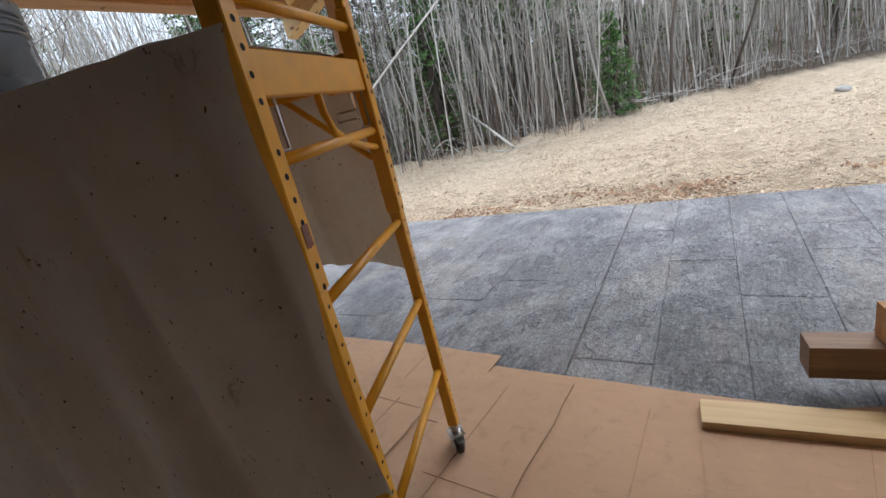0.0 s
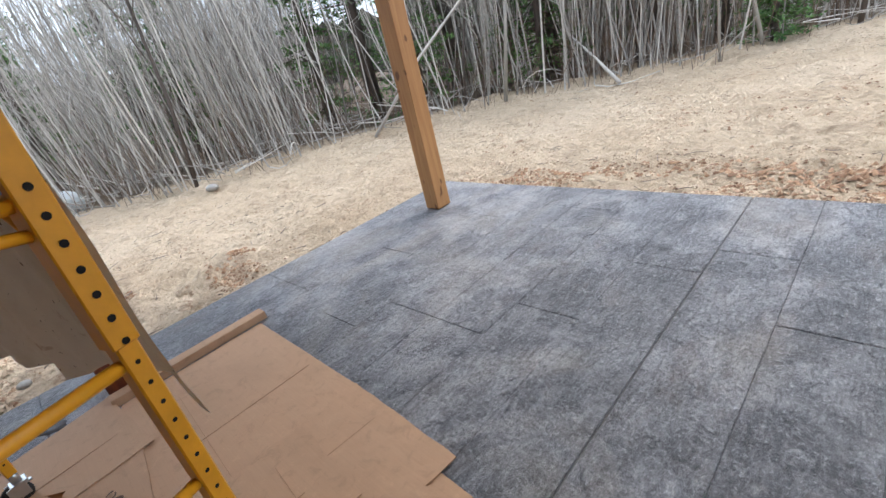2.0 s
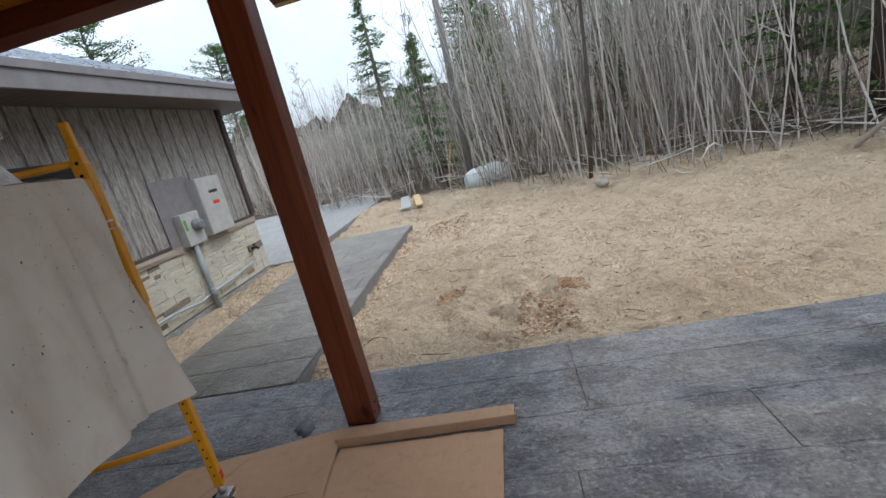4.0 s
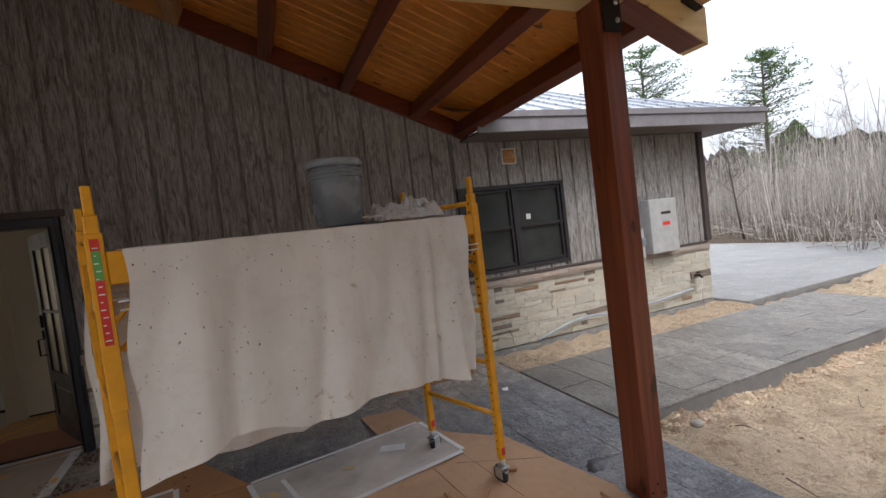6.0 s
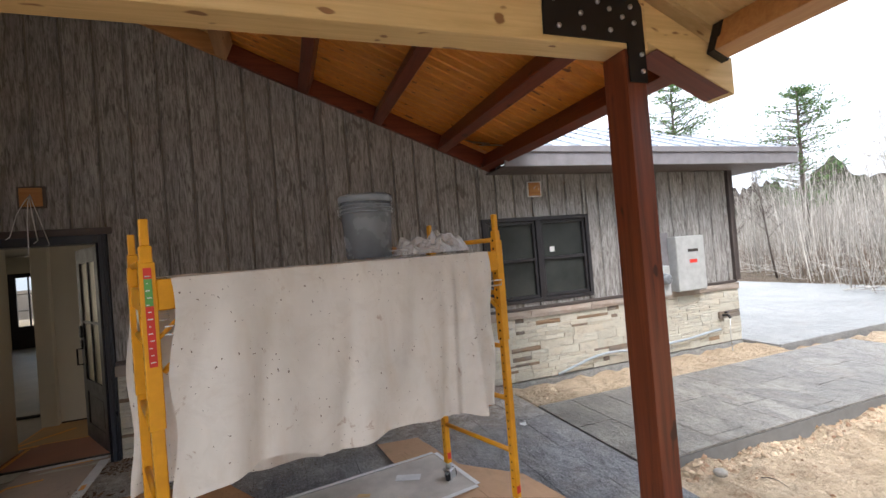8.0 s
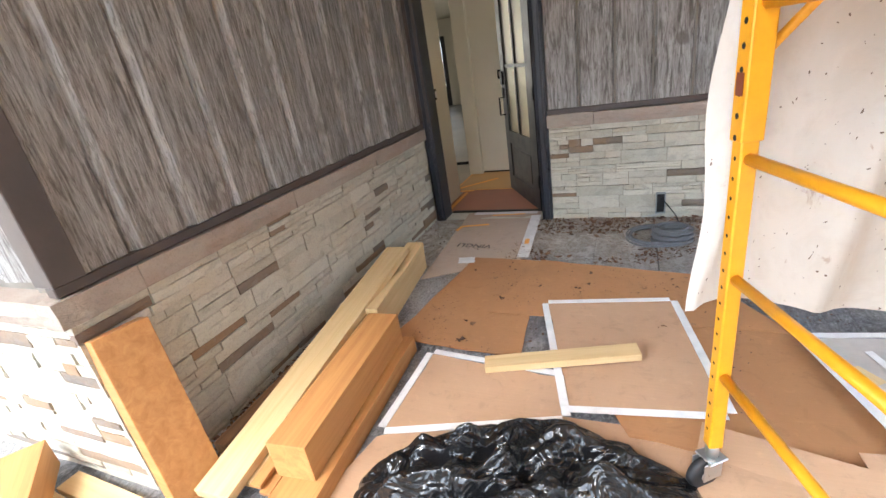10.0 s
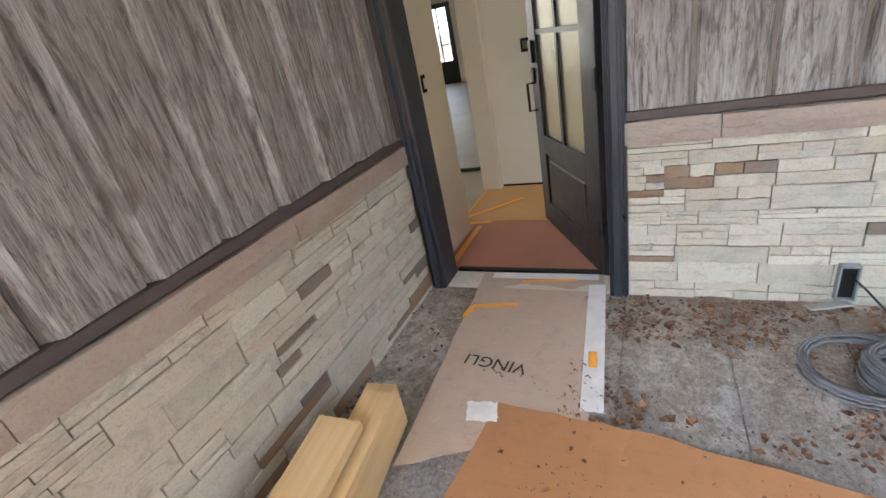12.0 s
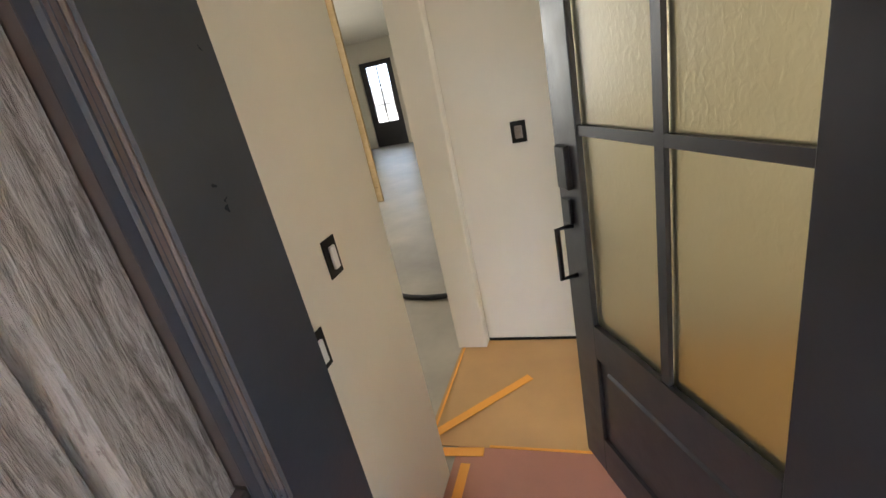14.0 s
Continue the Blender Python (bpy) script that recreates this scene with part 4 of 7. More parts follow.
def scaffold():
    t = thing("rolling_scaffold", SCM, "yellow rolling scaffold on black casters draped with canvas", "scaffold")
    s = 0.042
    for k, x in enumerate((0.0, SC_L)):
        out = -1 if k == 0 else 1
        fr_ = part("end_frame", bx(x - s / 2, -s / 2, 1.80, x + s / 2, s / 2, 1.803), YELLOW, t)
        for y in (0.0, -SC_W):
            part("upright", bx(x - s / 2, y - s / 2, 0.17, x + s / 2, y + s / 2, 1.80, bevel=0.004), YELLOW, fr_)
            part("coupling_pin", bx(x - 0.015, y - 0.015, 1.80, x + 0.015, y + 0.015, 1.90, bevel=0.004), YELLOW, fr_)
            part("sleeve", bx(x - s / 2 - 0.005, y - s / 2 - 0.005, 1.13, x + s / 2 + 0.005, y + s / 2 + 0.005, 1.74, bevel=0.003), YELLOW, fr_)
            hb = bmesh.new()
            for i in range(31):
                z = 0.24 + i * 0.05
                if abs((z % 0.3) - 0.15) > 0.13 and 1.2 < z:
                    continue
                r = 0.0052 if z < 1.13 else 0.0075
                o = 0.0215 if z < 1.13 else 0.0265
                for sx in (-1, 1):
                    own = bmesh.new()
                    bmesh.ops.create_circle(own, cap_ends=True, segments=10, radius=r)
                    join(hb, own, Matrix.Translation((x + sx * (o + 0.0006), y, z)) @ Matrix.Rotation(radians(90), 4, "Y"))
            part("pin_hole_row", hb, HOLE, fr_, "row of dark pin holes", kind="stuff")
        for z in (0.45, 0.77, 1.09, 1.42, 1.745):
            part("rung", tube([(x, -s / 2, z), (x, -SC_W + s / 2, z)], 0.0145, sides=10), YELLOW, fr_)
        part("top_bar", bx(x - 0.017, -SC_W + s / 2, 1.55, x + 0.017, -s / 2, 1.645, bevel=0.004), YELLOW, fr_)
        arc = [(x, -SC_W + 0.36, 1.57), (x, -SC_W + 0.355, 1.50), (x, -SC_W + 0.32, 1.45), (x, -SC_W + 0.24, 1.41), (x, -SC_W + 0.13, 1.385), (x, -SC_W + 0.015, 1.365)]
        part("curved_brace", tube(arc, 0.011, sides=8), YELLOW, fr_)
        # hanging locks by the uprights
        for y in (-0.06, -SC_W + 0.06):
            part("gate_latch", tube([(x, y - 0.035, 1.56), (x, y + 0.035, 1.56), (x, y + 0.035, 1.44), (x, y - 0.035, 1.44), (x, y - 0.035, 1.56)], 0.004, sides=6), ZINC, fr_, "zinc wire latch")
    for y in (0.0, -SC_W):
        rail = part("side_rail", bx(s / 2 + 0.01, y - 0.018, 1.575, SC_L - s / 2 - 0.01, y + 0.018, 1.66, bevel=0.003), YELLOW, t)
        for x in (s / 2 + 0.05, SC_L - s / 2 - 0.05):
            sg = 1 if x < 1 else -1
            part("rail_plate", bx(x - 0.045, y - 0.024, 1.56, x + 0.045, y + 0.024, 1.675, bevel=0.004), YELLOW, rail)
            part("rail_brace", tube([(x - sg * 0.04, y, 1.33), (x + sg * 0.24, y, 1.60)], 0.011, sides=8), YELLOW, rail)
            part("spring_lock", tube([(x - 0.03, y - 0.03, 1.50), (x + 0.06, y - 0.03, 1.50), (x + 0.06, y - 0.03, 1.47), (x - 0.03, y - 0.03, 1.47)], 0.004, sides=6), ZINC, rail)
    part("deck_board", bx(0.04, -SC_W + 0.02, 1.632, SC_L - 0.04, -0.02, 1.660), LUMBER, t, "plywood platform board")
    angs = {(0, 0): 200, (0, 1): 300, (1, 0): 20, (1, 1): 80}
    for (i, j), a in angs.items():
        x, y = i * SC_L, -j * SC_W
        c = part("caster", tube([(x, y, 0.125), (x, y, 0.18)], 0.02), ZINC, t, "zinc caster with a black rubber wheel")
        m = Matrix.Translation((x, y, 0)) @ Matrix.Rotation(radians(a), 4, "Z")
        part("swivel_plate", join(None, bx(-0.034, -0.034, 0.118, 0.034, 0.034, 0.126, bevel=0.003), m), ZINC, c)
        fk = bx(-0.02, -0.026, 0.05, 0.05, -0.022, 0.12, bevel=0.001)
        bx(-0.02, 0.022, 0.05, 0.05, 0.026, 0.12, fk, bevel=0.001)
        part("fork", join(None, fk, m), ZINC, c)
        wh = disc_stack([(0.048, -0.017), (0.060, -0.010), (0.062, 0.0), (0.060, 0.010), (0.048, 0.017)], 24)
        part("wheel", join(None, wh, m @ Matrix.Translation((0.028, 0, 0.063)) @ Matrix.Rotation(radians(90), 4, "X")), RUBBER, c, smooth=False)
        part("hub", join(None, disc_stack([(0.022, -0.019), (0.022, 0.019)], 14), m @ Matrix.Translation((0.028, 0, 0.063)) @ Matrix.Rotation(radians(90), 4, "X")), ZINC, c)
        part("brake_pedal", join(None, bx(-0.045, -0.014, 0.095, -0.01, 0.014, 0.104, bevel=0.003), m), ZINC, c)
    # warning labels on the near front upright
    y0 = -SC_W - s / 2 - 0.0062
    st = part("warning_label", bx(-0.013, y0 - 0.0008, 1.36, 0.013, y0, 1.72), REDST, t, "red and green safety sticker strip")
    part("label_green", bx(-0.0125, y0 - 0.0016, 1.58, 0.0125, y0 - 0.0009, 1.68), GREENST, st)
    for i in range(13):
        z = 1.375 + i * 0.026
        part("print_bar", bx(-0.009 + 0.003 * (i % 2), y0 - 0.0026, z, 0.008 - 0.004 * (i % 3), y0 - 0.0018, z + 0.004), WHITE, st)
    part("danger_label", bx(-s / 2 - 0.0075, -0.014, 1.235, -s / 2 - 0.006, 0.014, 1.285), RED, t, "dark red warning sticker")
    for x, y in ((0, -SC_W), (SC_L, -SC_W), (SC_L, 0)):
        part("small_label", bx(x - 0.016, y - s / 2 - 0.0014, 0.20, x + 0.016, y - s / 2 - 0.0004, 0.245), REDST, t, "small red warning sticker")


scaffold()


def drop_cloth():
    t = thing("drop_cloth", SCM, "paint-spattered off-white canvas drop cloth over the scaffold platform", "drop cloth")
    x0, x1 = 0.07, SC_L - 0.12
    xb0, xb1 = -0.03, 1.58

    def hang(side):
        # side -1: camera side; 1: wall side
        def fn(u, v):
            x = (x0 + (x1 - x0) * u) if side < 0 else (xb0 + (xb1 - xb0) * u)
            if side < 0:
                low = 0.885 + 0.06 * math.exp(-((u - 0.24) / 0.10) ** 2) - 0.05 * u + 0.012 * math.sin(u * 13) - 0.02 * math.exp(-(u / 0.05) ** 2)
            else:
                low = 0.565 + 0.03 * math.sin(u * 7 + 1) + 0.02 * math.sin(u * 17) + (0.06 if u > 0.72 else 0)
                low += 0.0 if side < 0 else 0.03 * math.sin(u * 5 + 2)
            z = 1.677 + (low - 1.677) * v
            fold = v ** 0.8
            wav = 0.034 * math.sin(u * 16 + 1.3 * side + 1.5 * v) + 0.02 * math.exp(-((u - 0.9) / 0.1) ** 2) * math.sin(u * 90) + 0.012 * math.sin(u * 37 + 2 + v) + 0.02 * noise2(u * 5, v * 1.2, 1.2, side)
            wav += 0.13 * math.exp(-((u - 0.88) / 0.03) ** 2) - 0.05 * math.exp(-((u - 0.82) / 0.025) ** 2) + 0.06 * math.exp(-((u - 0.96) / 0.02) ** 2)
            y = (-SC_W - 0.045) if side < 0 else 0.045
            flare = 0.03 * v
            x_ = x + (0.0 if side < 0 else -0.03 * v) - 0.03 * v * u * (side < 0) - (0.04 * v if side < 0 else 0.0)
            x_ += 0.012 * math.sin(v * 11) * (u < 0.05 or u > 0.95)
            return (x_, y + side * (-1) * 0 + (-1 if side < 0 else 1) * (abs(wav) * fold * 1.2 + flare), z)
        return fn

    g = grid(90, 46, hang(-1))
    part("front_fall", g, CLOTH, t)
    g = grid(80, 40, hang(1))
    part("back_fall", g, CLOTH, t)

    def top(u, v):
        x = x0 + (x1 - x0) * u
        y = 0.045 + (-SC_W - 0.09) * v
        z = 1.679 + 0.012 * abs(noise2(u * 7, v * 3, 1.5, 3)) - (0.0 if 0.03 < v < 0.97 else 0.002)
        return (x, y, z)
    part("top_sheet", grid(60, 24, top), CLOTH, t)


drop_cloth()


def bucket():
    p = SCM @ Vector((1.08, -0.39, 1.694))
    t = thing("paint_bucket", pose(p.x, p.y, p.z) @ Matrix.Scale(0.95, 4), "dark grey five-gallon paint bucket with ribbed lid on draped platform", "bucket")
    part("pail", disc_stack([(0.128, 0.0), (0.134, 0.006), (0.149, 0.30), (0.149, 0.33)], 36), BUCKET, t)
    part("lid", disc_stack([(0.158, 0.325), (0.160, 0.33), (0.160, 0.362), (0.154, 0.368), (0.154, 0.356), (0.02, 0.354)], 36), LID, t, "grey ribbed lid")
    rb = bmesh.new()
    for z in (0.262, 0.283, 0.304):
        disc_stack([(0.147, z), (0.1585, z + 0.002), (0.1585, z + 0.006), (0.147, z + 0.008)], 36, rb)
    part("rim_ribs", rb, LID, t)
    part("bail_handle", tube([(0.16 * math.cos(a), -0.05 - 0.112 * math.sin(a) * 0.9, 0.30 - 0.13 * math.sin(a)) for a in [i * math.pi / 12 for i in range(13)]], 0.0028, sides=6), ZINC, t)


bucket()


def crumple(seed, w, d, h, n=28, sharp=1.0):
    def fn(u, v):
        a = (u - 0.5) * 2
        b = (v - 0.5) * 2
        r = math.hypot(a, b)
        e = max(0.0, 1 - r ** 2.2)
        n1 = noise2(a * 2.2, b * 2.2, 1.0, seed)
        n2 = 1 - 2 * abs(noise2(a * 5, b * 5, 1.0, seed + 5))
        n3 = 1 - 2 * abs(noise2(a * 11, b * 11, 1.0, seed + 9))
        z = h * e ** 0.55 * (0.62 + 0.7 * n1 + 0.20 * n2 * sharp + 0.05 * n3 * sharp)
        k = 1 + 0.22 * noise2(a * 1.7, b * 1.7, 1.0, seed + 20) + 0.05 * noise2(a * 9, b * 9, 1, seed + 30)
        s = 1 if r <= 1 else 1 / r
        return (a * s * w * k, b * s * d * k, max(0.003, z))
    return grid(n, n, fn)


def folded(seed, w, d, h, n=120):
    """A limp film heap: overlapping straight creases with flat facets between."""
    r = random.Random(seed)
    dirs = [(r.uniform(0, math.pi), r.uniform(1.0, 2.2) * (1 + 0.6 * k), r.random(), 1.0 / (1 + 0.85 * k)) for k in range(6)]

    def fn(u, v):
        a, b = (u - 0.5) * 2, (v - 0.5) * 2
        rr = math.hypot(a, b)
        k = 1 if rr <= 1 else 1 / rr
        a, b, rr = a * k, b * k, min(rr, 1)
        wa, wb = a + 0.25 * noise2(a * 1.6, b * 1.6, 1, seed), b + 0.25 * noise2(a * 1.6, b * 1.6, 1, seed + 4)
        z = sum(m_ * abs(((math.cos(q) * wa + math.sin(q) * wb) * f_ + p_) % 1.0 - 0.5) * 2 for q, f_, p_, m_ in dirs) / sum(m_ for *_, m_ in dirs)
        e = max(0.0, 1 - rr ** 3)
        out = 1 + 0.22 * noise2(a * 1.5, b * 1.5, 1, seed + 20) + 0.07 * noise2(a * 5, b * 5, 1, seed + 30)
        return (a * w * out, b * d * out, max(0.003, h * e ** 0.6 * (0.25 + 1.5 * z) * (0.75 + 0.5 * noise2(a * 1.8, b * 1.8, 1, seed + 9))))
    return grid(n, n, fn)


p = SCM @ Vector((1.48, -0.42, 1.694))
t = thing("clear_plastic_sheeting", pose(p.x, p.y, p.z, 0, 0, 15), "crumpled clear plastic sheeting beside the paint bucket", "plastic sheet")
part("film", folded(3, 0.27, 0.15, 0.11, 70), CLEAR, t)
t = thing("paint_roller", pose(p.x + 0.24, p.y + 0.05, p.z + 0.03, 0, 0, 30), "orange-stained paint roller on the platform", "roller")
part("sleeve", tube([(-0.07, 0, 0), (0.07, 0, 0)], 0.024), CEDAR, t)
part("frame", tube([(0.07, 0, 0), (0.10, 0, 0.0), (0.10, 0.1, 0.0), (0.0, 0.12, 0)], 0.004), ZINC, t)
bagm = SCM @ Vector((1.72, 0.0, 0.98))
t = thing("yellow_tool_bag", pose(bagm.x, bagm.y, bagm.z), "small yellow and white bag hung inside the scaffold end", "bag")
part("pouch", disc_stack([(0.03, 0.0), (0.07, 0.03), (0.085, 0.12), (0.06, 0.22), (0.02, 0.3)], 14), YELLOW, t)


# ---- sheets on the floor ----
def sheet(name, pts, z, material, label, category, th=0.004, curl=0.0, group="", n=10, seed=0):
    """A thin sheet from its four corners in plan, a little wavy."""
    a, b, c, d = [Vector((*q, 0)) for q in pts]
    cx = (a + b + c + d) / 4
    t = thing(name, Matrix.Translation((cx.x, cx.y, z)), label, category, group)

    def fn(u, v):
        q = a.lerp(b, u).lerp(d.lerp(c, u), v) - cx
        e = max(0, abs(u - 0.5) * 2 - 0.8) + max(0, abs(v - 0.5) * 2 - 0.8)
        zz = 0.0025 * noise2(q.x + cx.x, q.y + cx.y, 2.5, seed) + 0.003 + curl * e * (0.5 + abs(noise2(u * 3, v * 3, 1, seed + 3)))
        q.x += 0.012 * noise2(u * 6, v * 6, 1, seed + 7)
        q.y += 0.012 * noise2(u * 6, v * 6, 1, seed + 11)
        return (q.x, q.y, max(0.0, zz))
    bm = grid(n, n, fn)
    geo = bmesh.ops.extrude_face_region(bm, geom=list(bm.faces))
    bmesh.ops.translate(bm, vec=(0, 0, th), verts=[g for g in geo["geom"] if isinstance(g, bmesh.types.BMVert)])
    bmesh.ops.recalc_face_normals(bm, faces=bm.faces)
    for f in bm.faces:
        f.smooth = False
    part("sheet", bm, material, t)
    return t


CARD_M = cardboard_mat("scuffed pale cardboard", (0.50, 0.395, 0.31), 0.25)
CREASE = plain("dark cardboard fold", (0.34, 0.205, 0.118), 0.85)
CARDS = [
    ((-1.0, 3.75), (-4.0, 3.85), (-4.0, 2.3), (-1.1, 2.35), 0.0005, "broad kraft cardboard underlay on the slab"),
    ((-3.02, 3.93), (-4.26, 3.95), (-4.26, 3.05), (-3.02, 2.98), 0.001, "clean kraft cardboard flat beside the porch post"),
    ((-2.30, 3.88), (-3.06, 3.93), (-3.10, 2.90), (-2.42, 2.82), 0.006, "kraft cardboard flat in front of the scaffold"),
    ((-1.28, 3.66), (-1.86, 3.68), (-2.05, 2.70), (-1.25, 2.85), 0.001, "kraft cardboard flat by the black bag"),
    ((-1.84, 3.70), (-2.34, 3.72), (-2.52, 2.45), (-1.98, 2.40), 0.011, "kraft cardboard flat beside the scaffold caster"),
    ((-0.45, 3.9), (-1.30, 3.56), (-1.25, 2.35), (-0.78, 2.62), 0.006, "worn kraft cardboard by the stacked lumber"),
    ((-4.42, 3.02), (-3.70, 3.10), (-3.50, 1.35), (-4.22, 2.12), 0.017, "large kraft cardboard curling beside the post"),
    ((-3.75, 3.05), (-2.60, 2.90), (-2.60, 2.40), (-3.62, 2.28), 0.012, "stained kraft cardboard under the scaffold"),
    ((-3.95, 2.1), (-3.50, 2.2), (-3.35, 1.0), (-3.72, 1.05), 0.008, "kraft cardboard flat past the scaffold"),
    ((-2.55, 2.9), (-3.1, 2.95), (-3.05, 3.6), (-2.5, 3.55), 0.016, "folded kraft cardboard flap on the floor"),
]
for i, (a, b, c, d, z, lab) in enumerate(CARDS):
    t = sheet("cardboard_sheet", (a, b, c, d), z + (0.004 if i else 0), CARD, lab, "cardboard", 0.005, 0.028 if i in (6, 2, 7) else 0.014, "cardboard on the porch floor", seed=i * 3)
    qa, qb, qc, qd = [Vector((*q, 0)) for q in (a, b, c, d)]
    mid_ = (qa + qb + qc + qd) / 4
    for f_, across in ((0.36, True), (0.71, False)) if i % 2 else ((0.55, False), (0.62, True)):
        p0, p1 = (qa.lerp(qb, f_), qd.lerp(qc, f_)) if across else (qa.lerp(qd, f_), qb.lerp(qc, f_))
        p0, p1 = p0.lerp(p1, 0.06) - mid_, p1.lerp(p0, 0.06) - mid_
        m_, n_ = along((p0.x, p0.y, 0.0), (p1.x, p1.y, 0.0))
        part("fold_crease", join(None, bx(0, -0.0011, 0.004, n_ * 0.8, 0.0011, 0.0104), m_), CREASE, t, "dark fold line")
for i, (a, b, c, d, z, lab, mt) in enumerate((
    ((-0.294, -0.139), (-0.992, -0.16), (-1.013, 0.90), (-0.372, 1.233), 0.003, "scuffed cardboard with a marker word and white edges at the door", CARD_M),
    ((-0.667, 0.865), (-1.175, 0.90), (-1.25, 2.0), (-0.50, 1.95), 0.0085, "dirty brown cardboard with dry leaves", CARD_D),
    ((-1.165, 0.898), (-2.10, 1.05), (-2.45, 1.62), (-0.985, 1.62), 0.0135, "dirty brown cardboard past the doormat", CARD_D),
    ((-1.30, 1.45), (-2.50, 1.60), (-2.60, 2.45), (-1.75, 2.40), 0.010, "dirty brown cardboard under the scaffold", CARD_D),
)):
    sheet("cardboard_sheet", (a, b, c, d), z, mt, lab, "cardboard", 0.004, 0.006, "cardboard on the porch floor", seed=40 + i * 3)


def framed_board(pts, z, label, mat=CARD_W):
    """A flat board in a taped white edge."""
    t = sheet("mirror_board", pts, z, mat, label, "board", 0.008)
    a, b, c, d = [Vector((*q, 0)) for q in pts]
    cx = (a + b + c + d) / 4
    for p0, p1 in ((a, b), (b, c), (c, d), (d, a)):
        m_, n_ = along((*(p0 - cx).xy, 0.0152), (*(p1 - cx).xy, 0.0152))
        part("edge_tape", join(None, bx(0, 0.0, -0.0015, n_, 0.035, 0.0015), m_), WHITE, t, "white taped edge")


BOARD_M = plain("scuffed grey-brown board", (0.50, 0.46, 0.42), 0.45, vary=0.35, scale=2.2)
framed_board(((-2.465, 1.69), (-3.73, 1.50), (-3.84, 2.12), (-2.62, 2.34)), 0.034, "scuffed board with white taped edges under the scaffold", BOARD_M)
framed_board(((-1.31, 1.50), (-1.95, 1.40), (-2.09, 2.22), (-1.52, 2.30)), 0.018, "scuffed cardboard panel with white taped edges", CARD)
framed_board(((-0.81, 2.06), (-1.44, 2.12), (-1.50, 2.36), (-0.80, 2.58)), 0.016, "brown panel with white taped edges by the black bag", CARD)
for p0, p1, w, mt, nm in (((-2.66, 1.76), (-2.80, 2.28), 0.03, WHITE, "white paint line across the scuffed board"), ((-2.57, 1.88), (-2.63, 1.97), 0.05, LUMBER, "small yellow paint blot on the scuffed board"), ((-3.05, 1.86), (-3.13, 1.90), 0.04, LUMBER, "small yellow paint blot on the scuffed board"), ((-3.35, 1.75), (-3.52, 1.82), 0.09, WHITE, "pale paint smear on the scuffed board"), ((-2.50, 1.86), (-2.62, 2.30), 0.03, TAPE, "orange tape along the scuffed board edge")):
    m_, n_ = along((*p0, 0.0495), (*p1, 0.0495))
    part("strip", bx(0, -w / 2, -0.0006, n_, w / 2, 0.0006), mt, thing("paint_mark", m_, nm, "paint", "paint marks"))
sm = bmesh.new()
for i in range(11):
    own = bx(-0.008, -0.002, 0.0, 0.008, 0.002, 0.0006)
    join(sm, own, Matrix.Translation((-0.62 + rd_.gauss(0, 0.05), 0.69 + rd_.gauss(0, 0.018), 0.0145)) @ Matrix.Rotation(rd_.uniform(0, 6.3), 4, "Z"))
part("ink_smudge", sm, INK, label="unreadable black marker smudges on the doormat cardboard", kind="stuff")
tw = thing("marker_word", pose(-0.59, 0.615, 0.0145, 0, 0, 0), "handwritten black marker letters on the doormat cardboard", "writing")
cu = bpy.data.curves.new("letters", "FONT")
cu.body, cu.size, cu.extrude, cu.align_x = "VINGLI", 0.095, 0.0006, "CENTER"
lt = bpy.data.objects.new("letters_src", cu)
scene.collection.objects.link(lt)
dg = bpy.context.evaluated_depsgraph_get()
lm = bpy.data.meshes.new_from_object(lt.evaluated_get(dg))
bpy.data.objects.remove(lt)
part("letters", lm, INK, tw, m=pose(0, 0, 0, 0, 0, -6))
lab = sheet("shipping_label", ((-0.545, 0.89), (-0.665, 0.87), (-0.69, 0.965), (-0.57, 0.985)), 0.017, WHITE, "small white paper label with blue print", "label", 0.001)
for i, (p0, p1, w) in enumerate((((-0.34, 0.22), (-0.58, 0.175), 0.032), ((-0.34, 0.22), (-0.32, 0.32), 0.032), ((-0.99, 0.50), (-1.0, 0.60), 0.035), ((-0.55, -0.06), (-0.85, -0.09), 0.02))):
    m_, n_ = along((*p0, 0.014), (*p1, 0.014))
    tp = thing("tape_scrap", m_, "torn orange tape stuck on the cardboard", "tape", "tape scraps")
    part("strip", bx(0, -w / 2, -0.001, n_, w / 2, 0.001), TAPE, tp)
for i, (p0, p1, w) in enumerate((((-0.96, -0.05), (-1.02, 0.84), 0.085), ((-0.36, -0.115), (-0.96, -0.13), 0.06))):
    m_, n_ = along((*p0, 0.0135), (*p1, 0.0135))
    tp = thing("white_tape", m_, "white painted edge of the doormat cardboard", "tape", "white tapes")
    part("strip", bx(0, -w / 2, -0.001, n_, w / 2, 0.001), WHITE, tp)

# cardboard fold along the edge by the post, and torn scraps
ft = thing("cardboard_strip", pose(-4.33, 3.02, 0.006, 0, 0, 1), "long box-folded kraft cardboard strip beside the porch post", "cardboard")
part("top_fold", bx(-0.045, 0.0, 0.050, 0.045, 1.0, 0.055, bevel=0.001), CARD, ft)
part("side_fold", bx(0.041, 0.0, 0.0, 0.046, 1.0, 0.0495), CARD, ft)
part("side_fold", bx(-0.046, 0.0, 0.0, -0.041, 1.0, 0.0495), CARD, ft)
part("end_fold", bx(-0.041, 0.992, 0.0, 0.041, 0.997, 0.0495), CARD, ft)
own = disc_stack([(0.10, 0.0), (0.10, 0.0004)], 18)
for q in own.verts:
    k_ = 0.85 + 0.25 * noise.noise(q.co * 25)
    q.co.x *= 1.2 * k_
    q.co.y *= 0.7 * k_
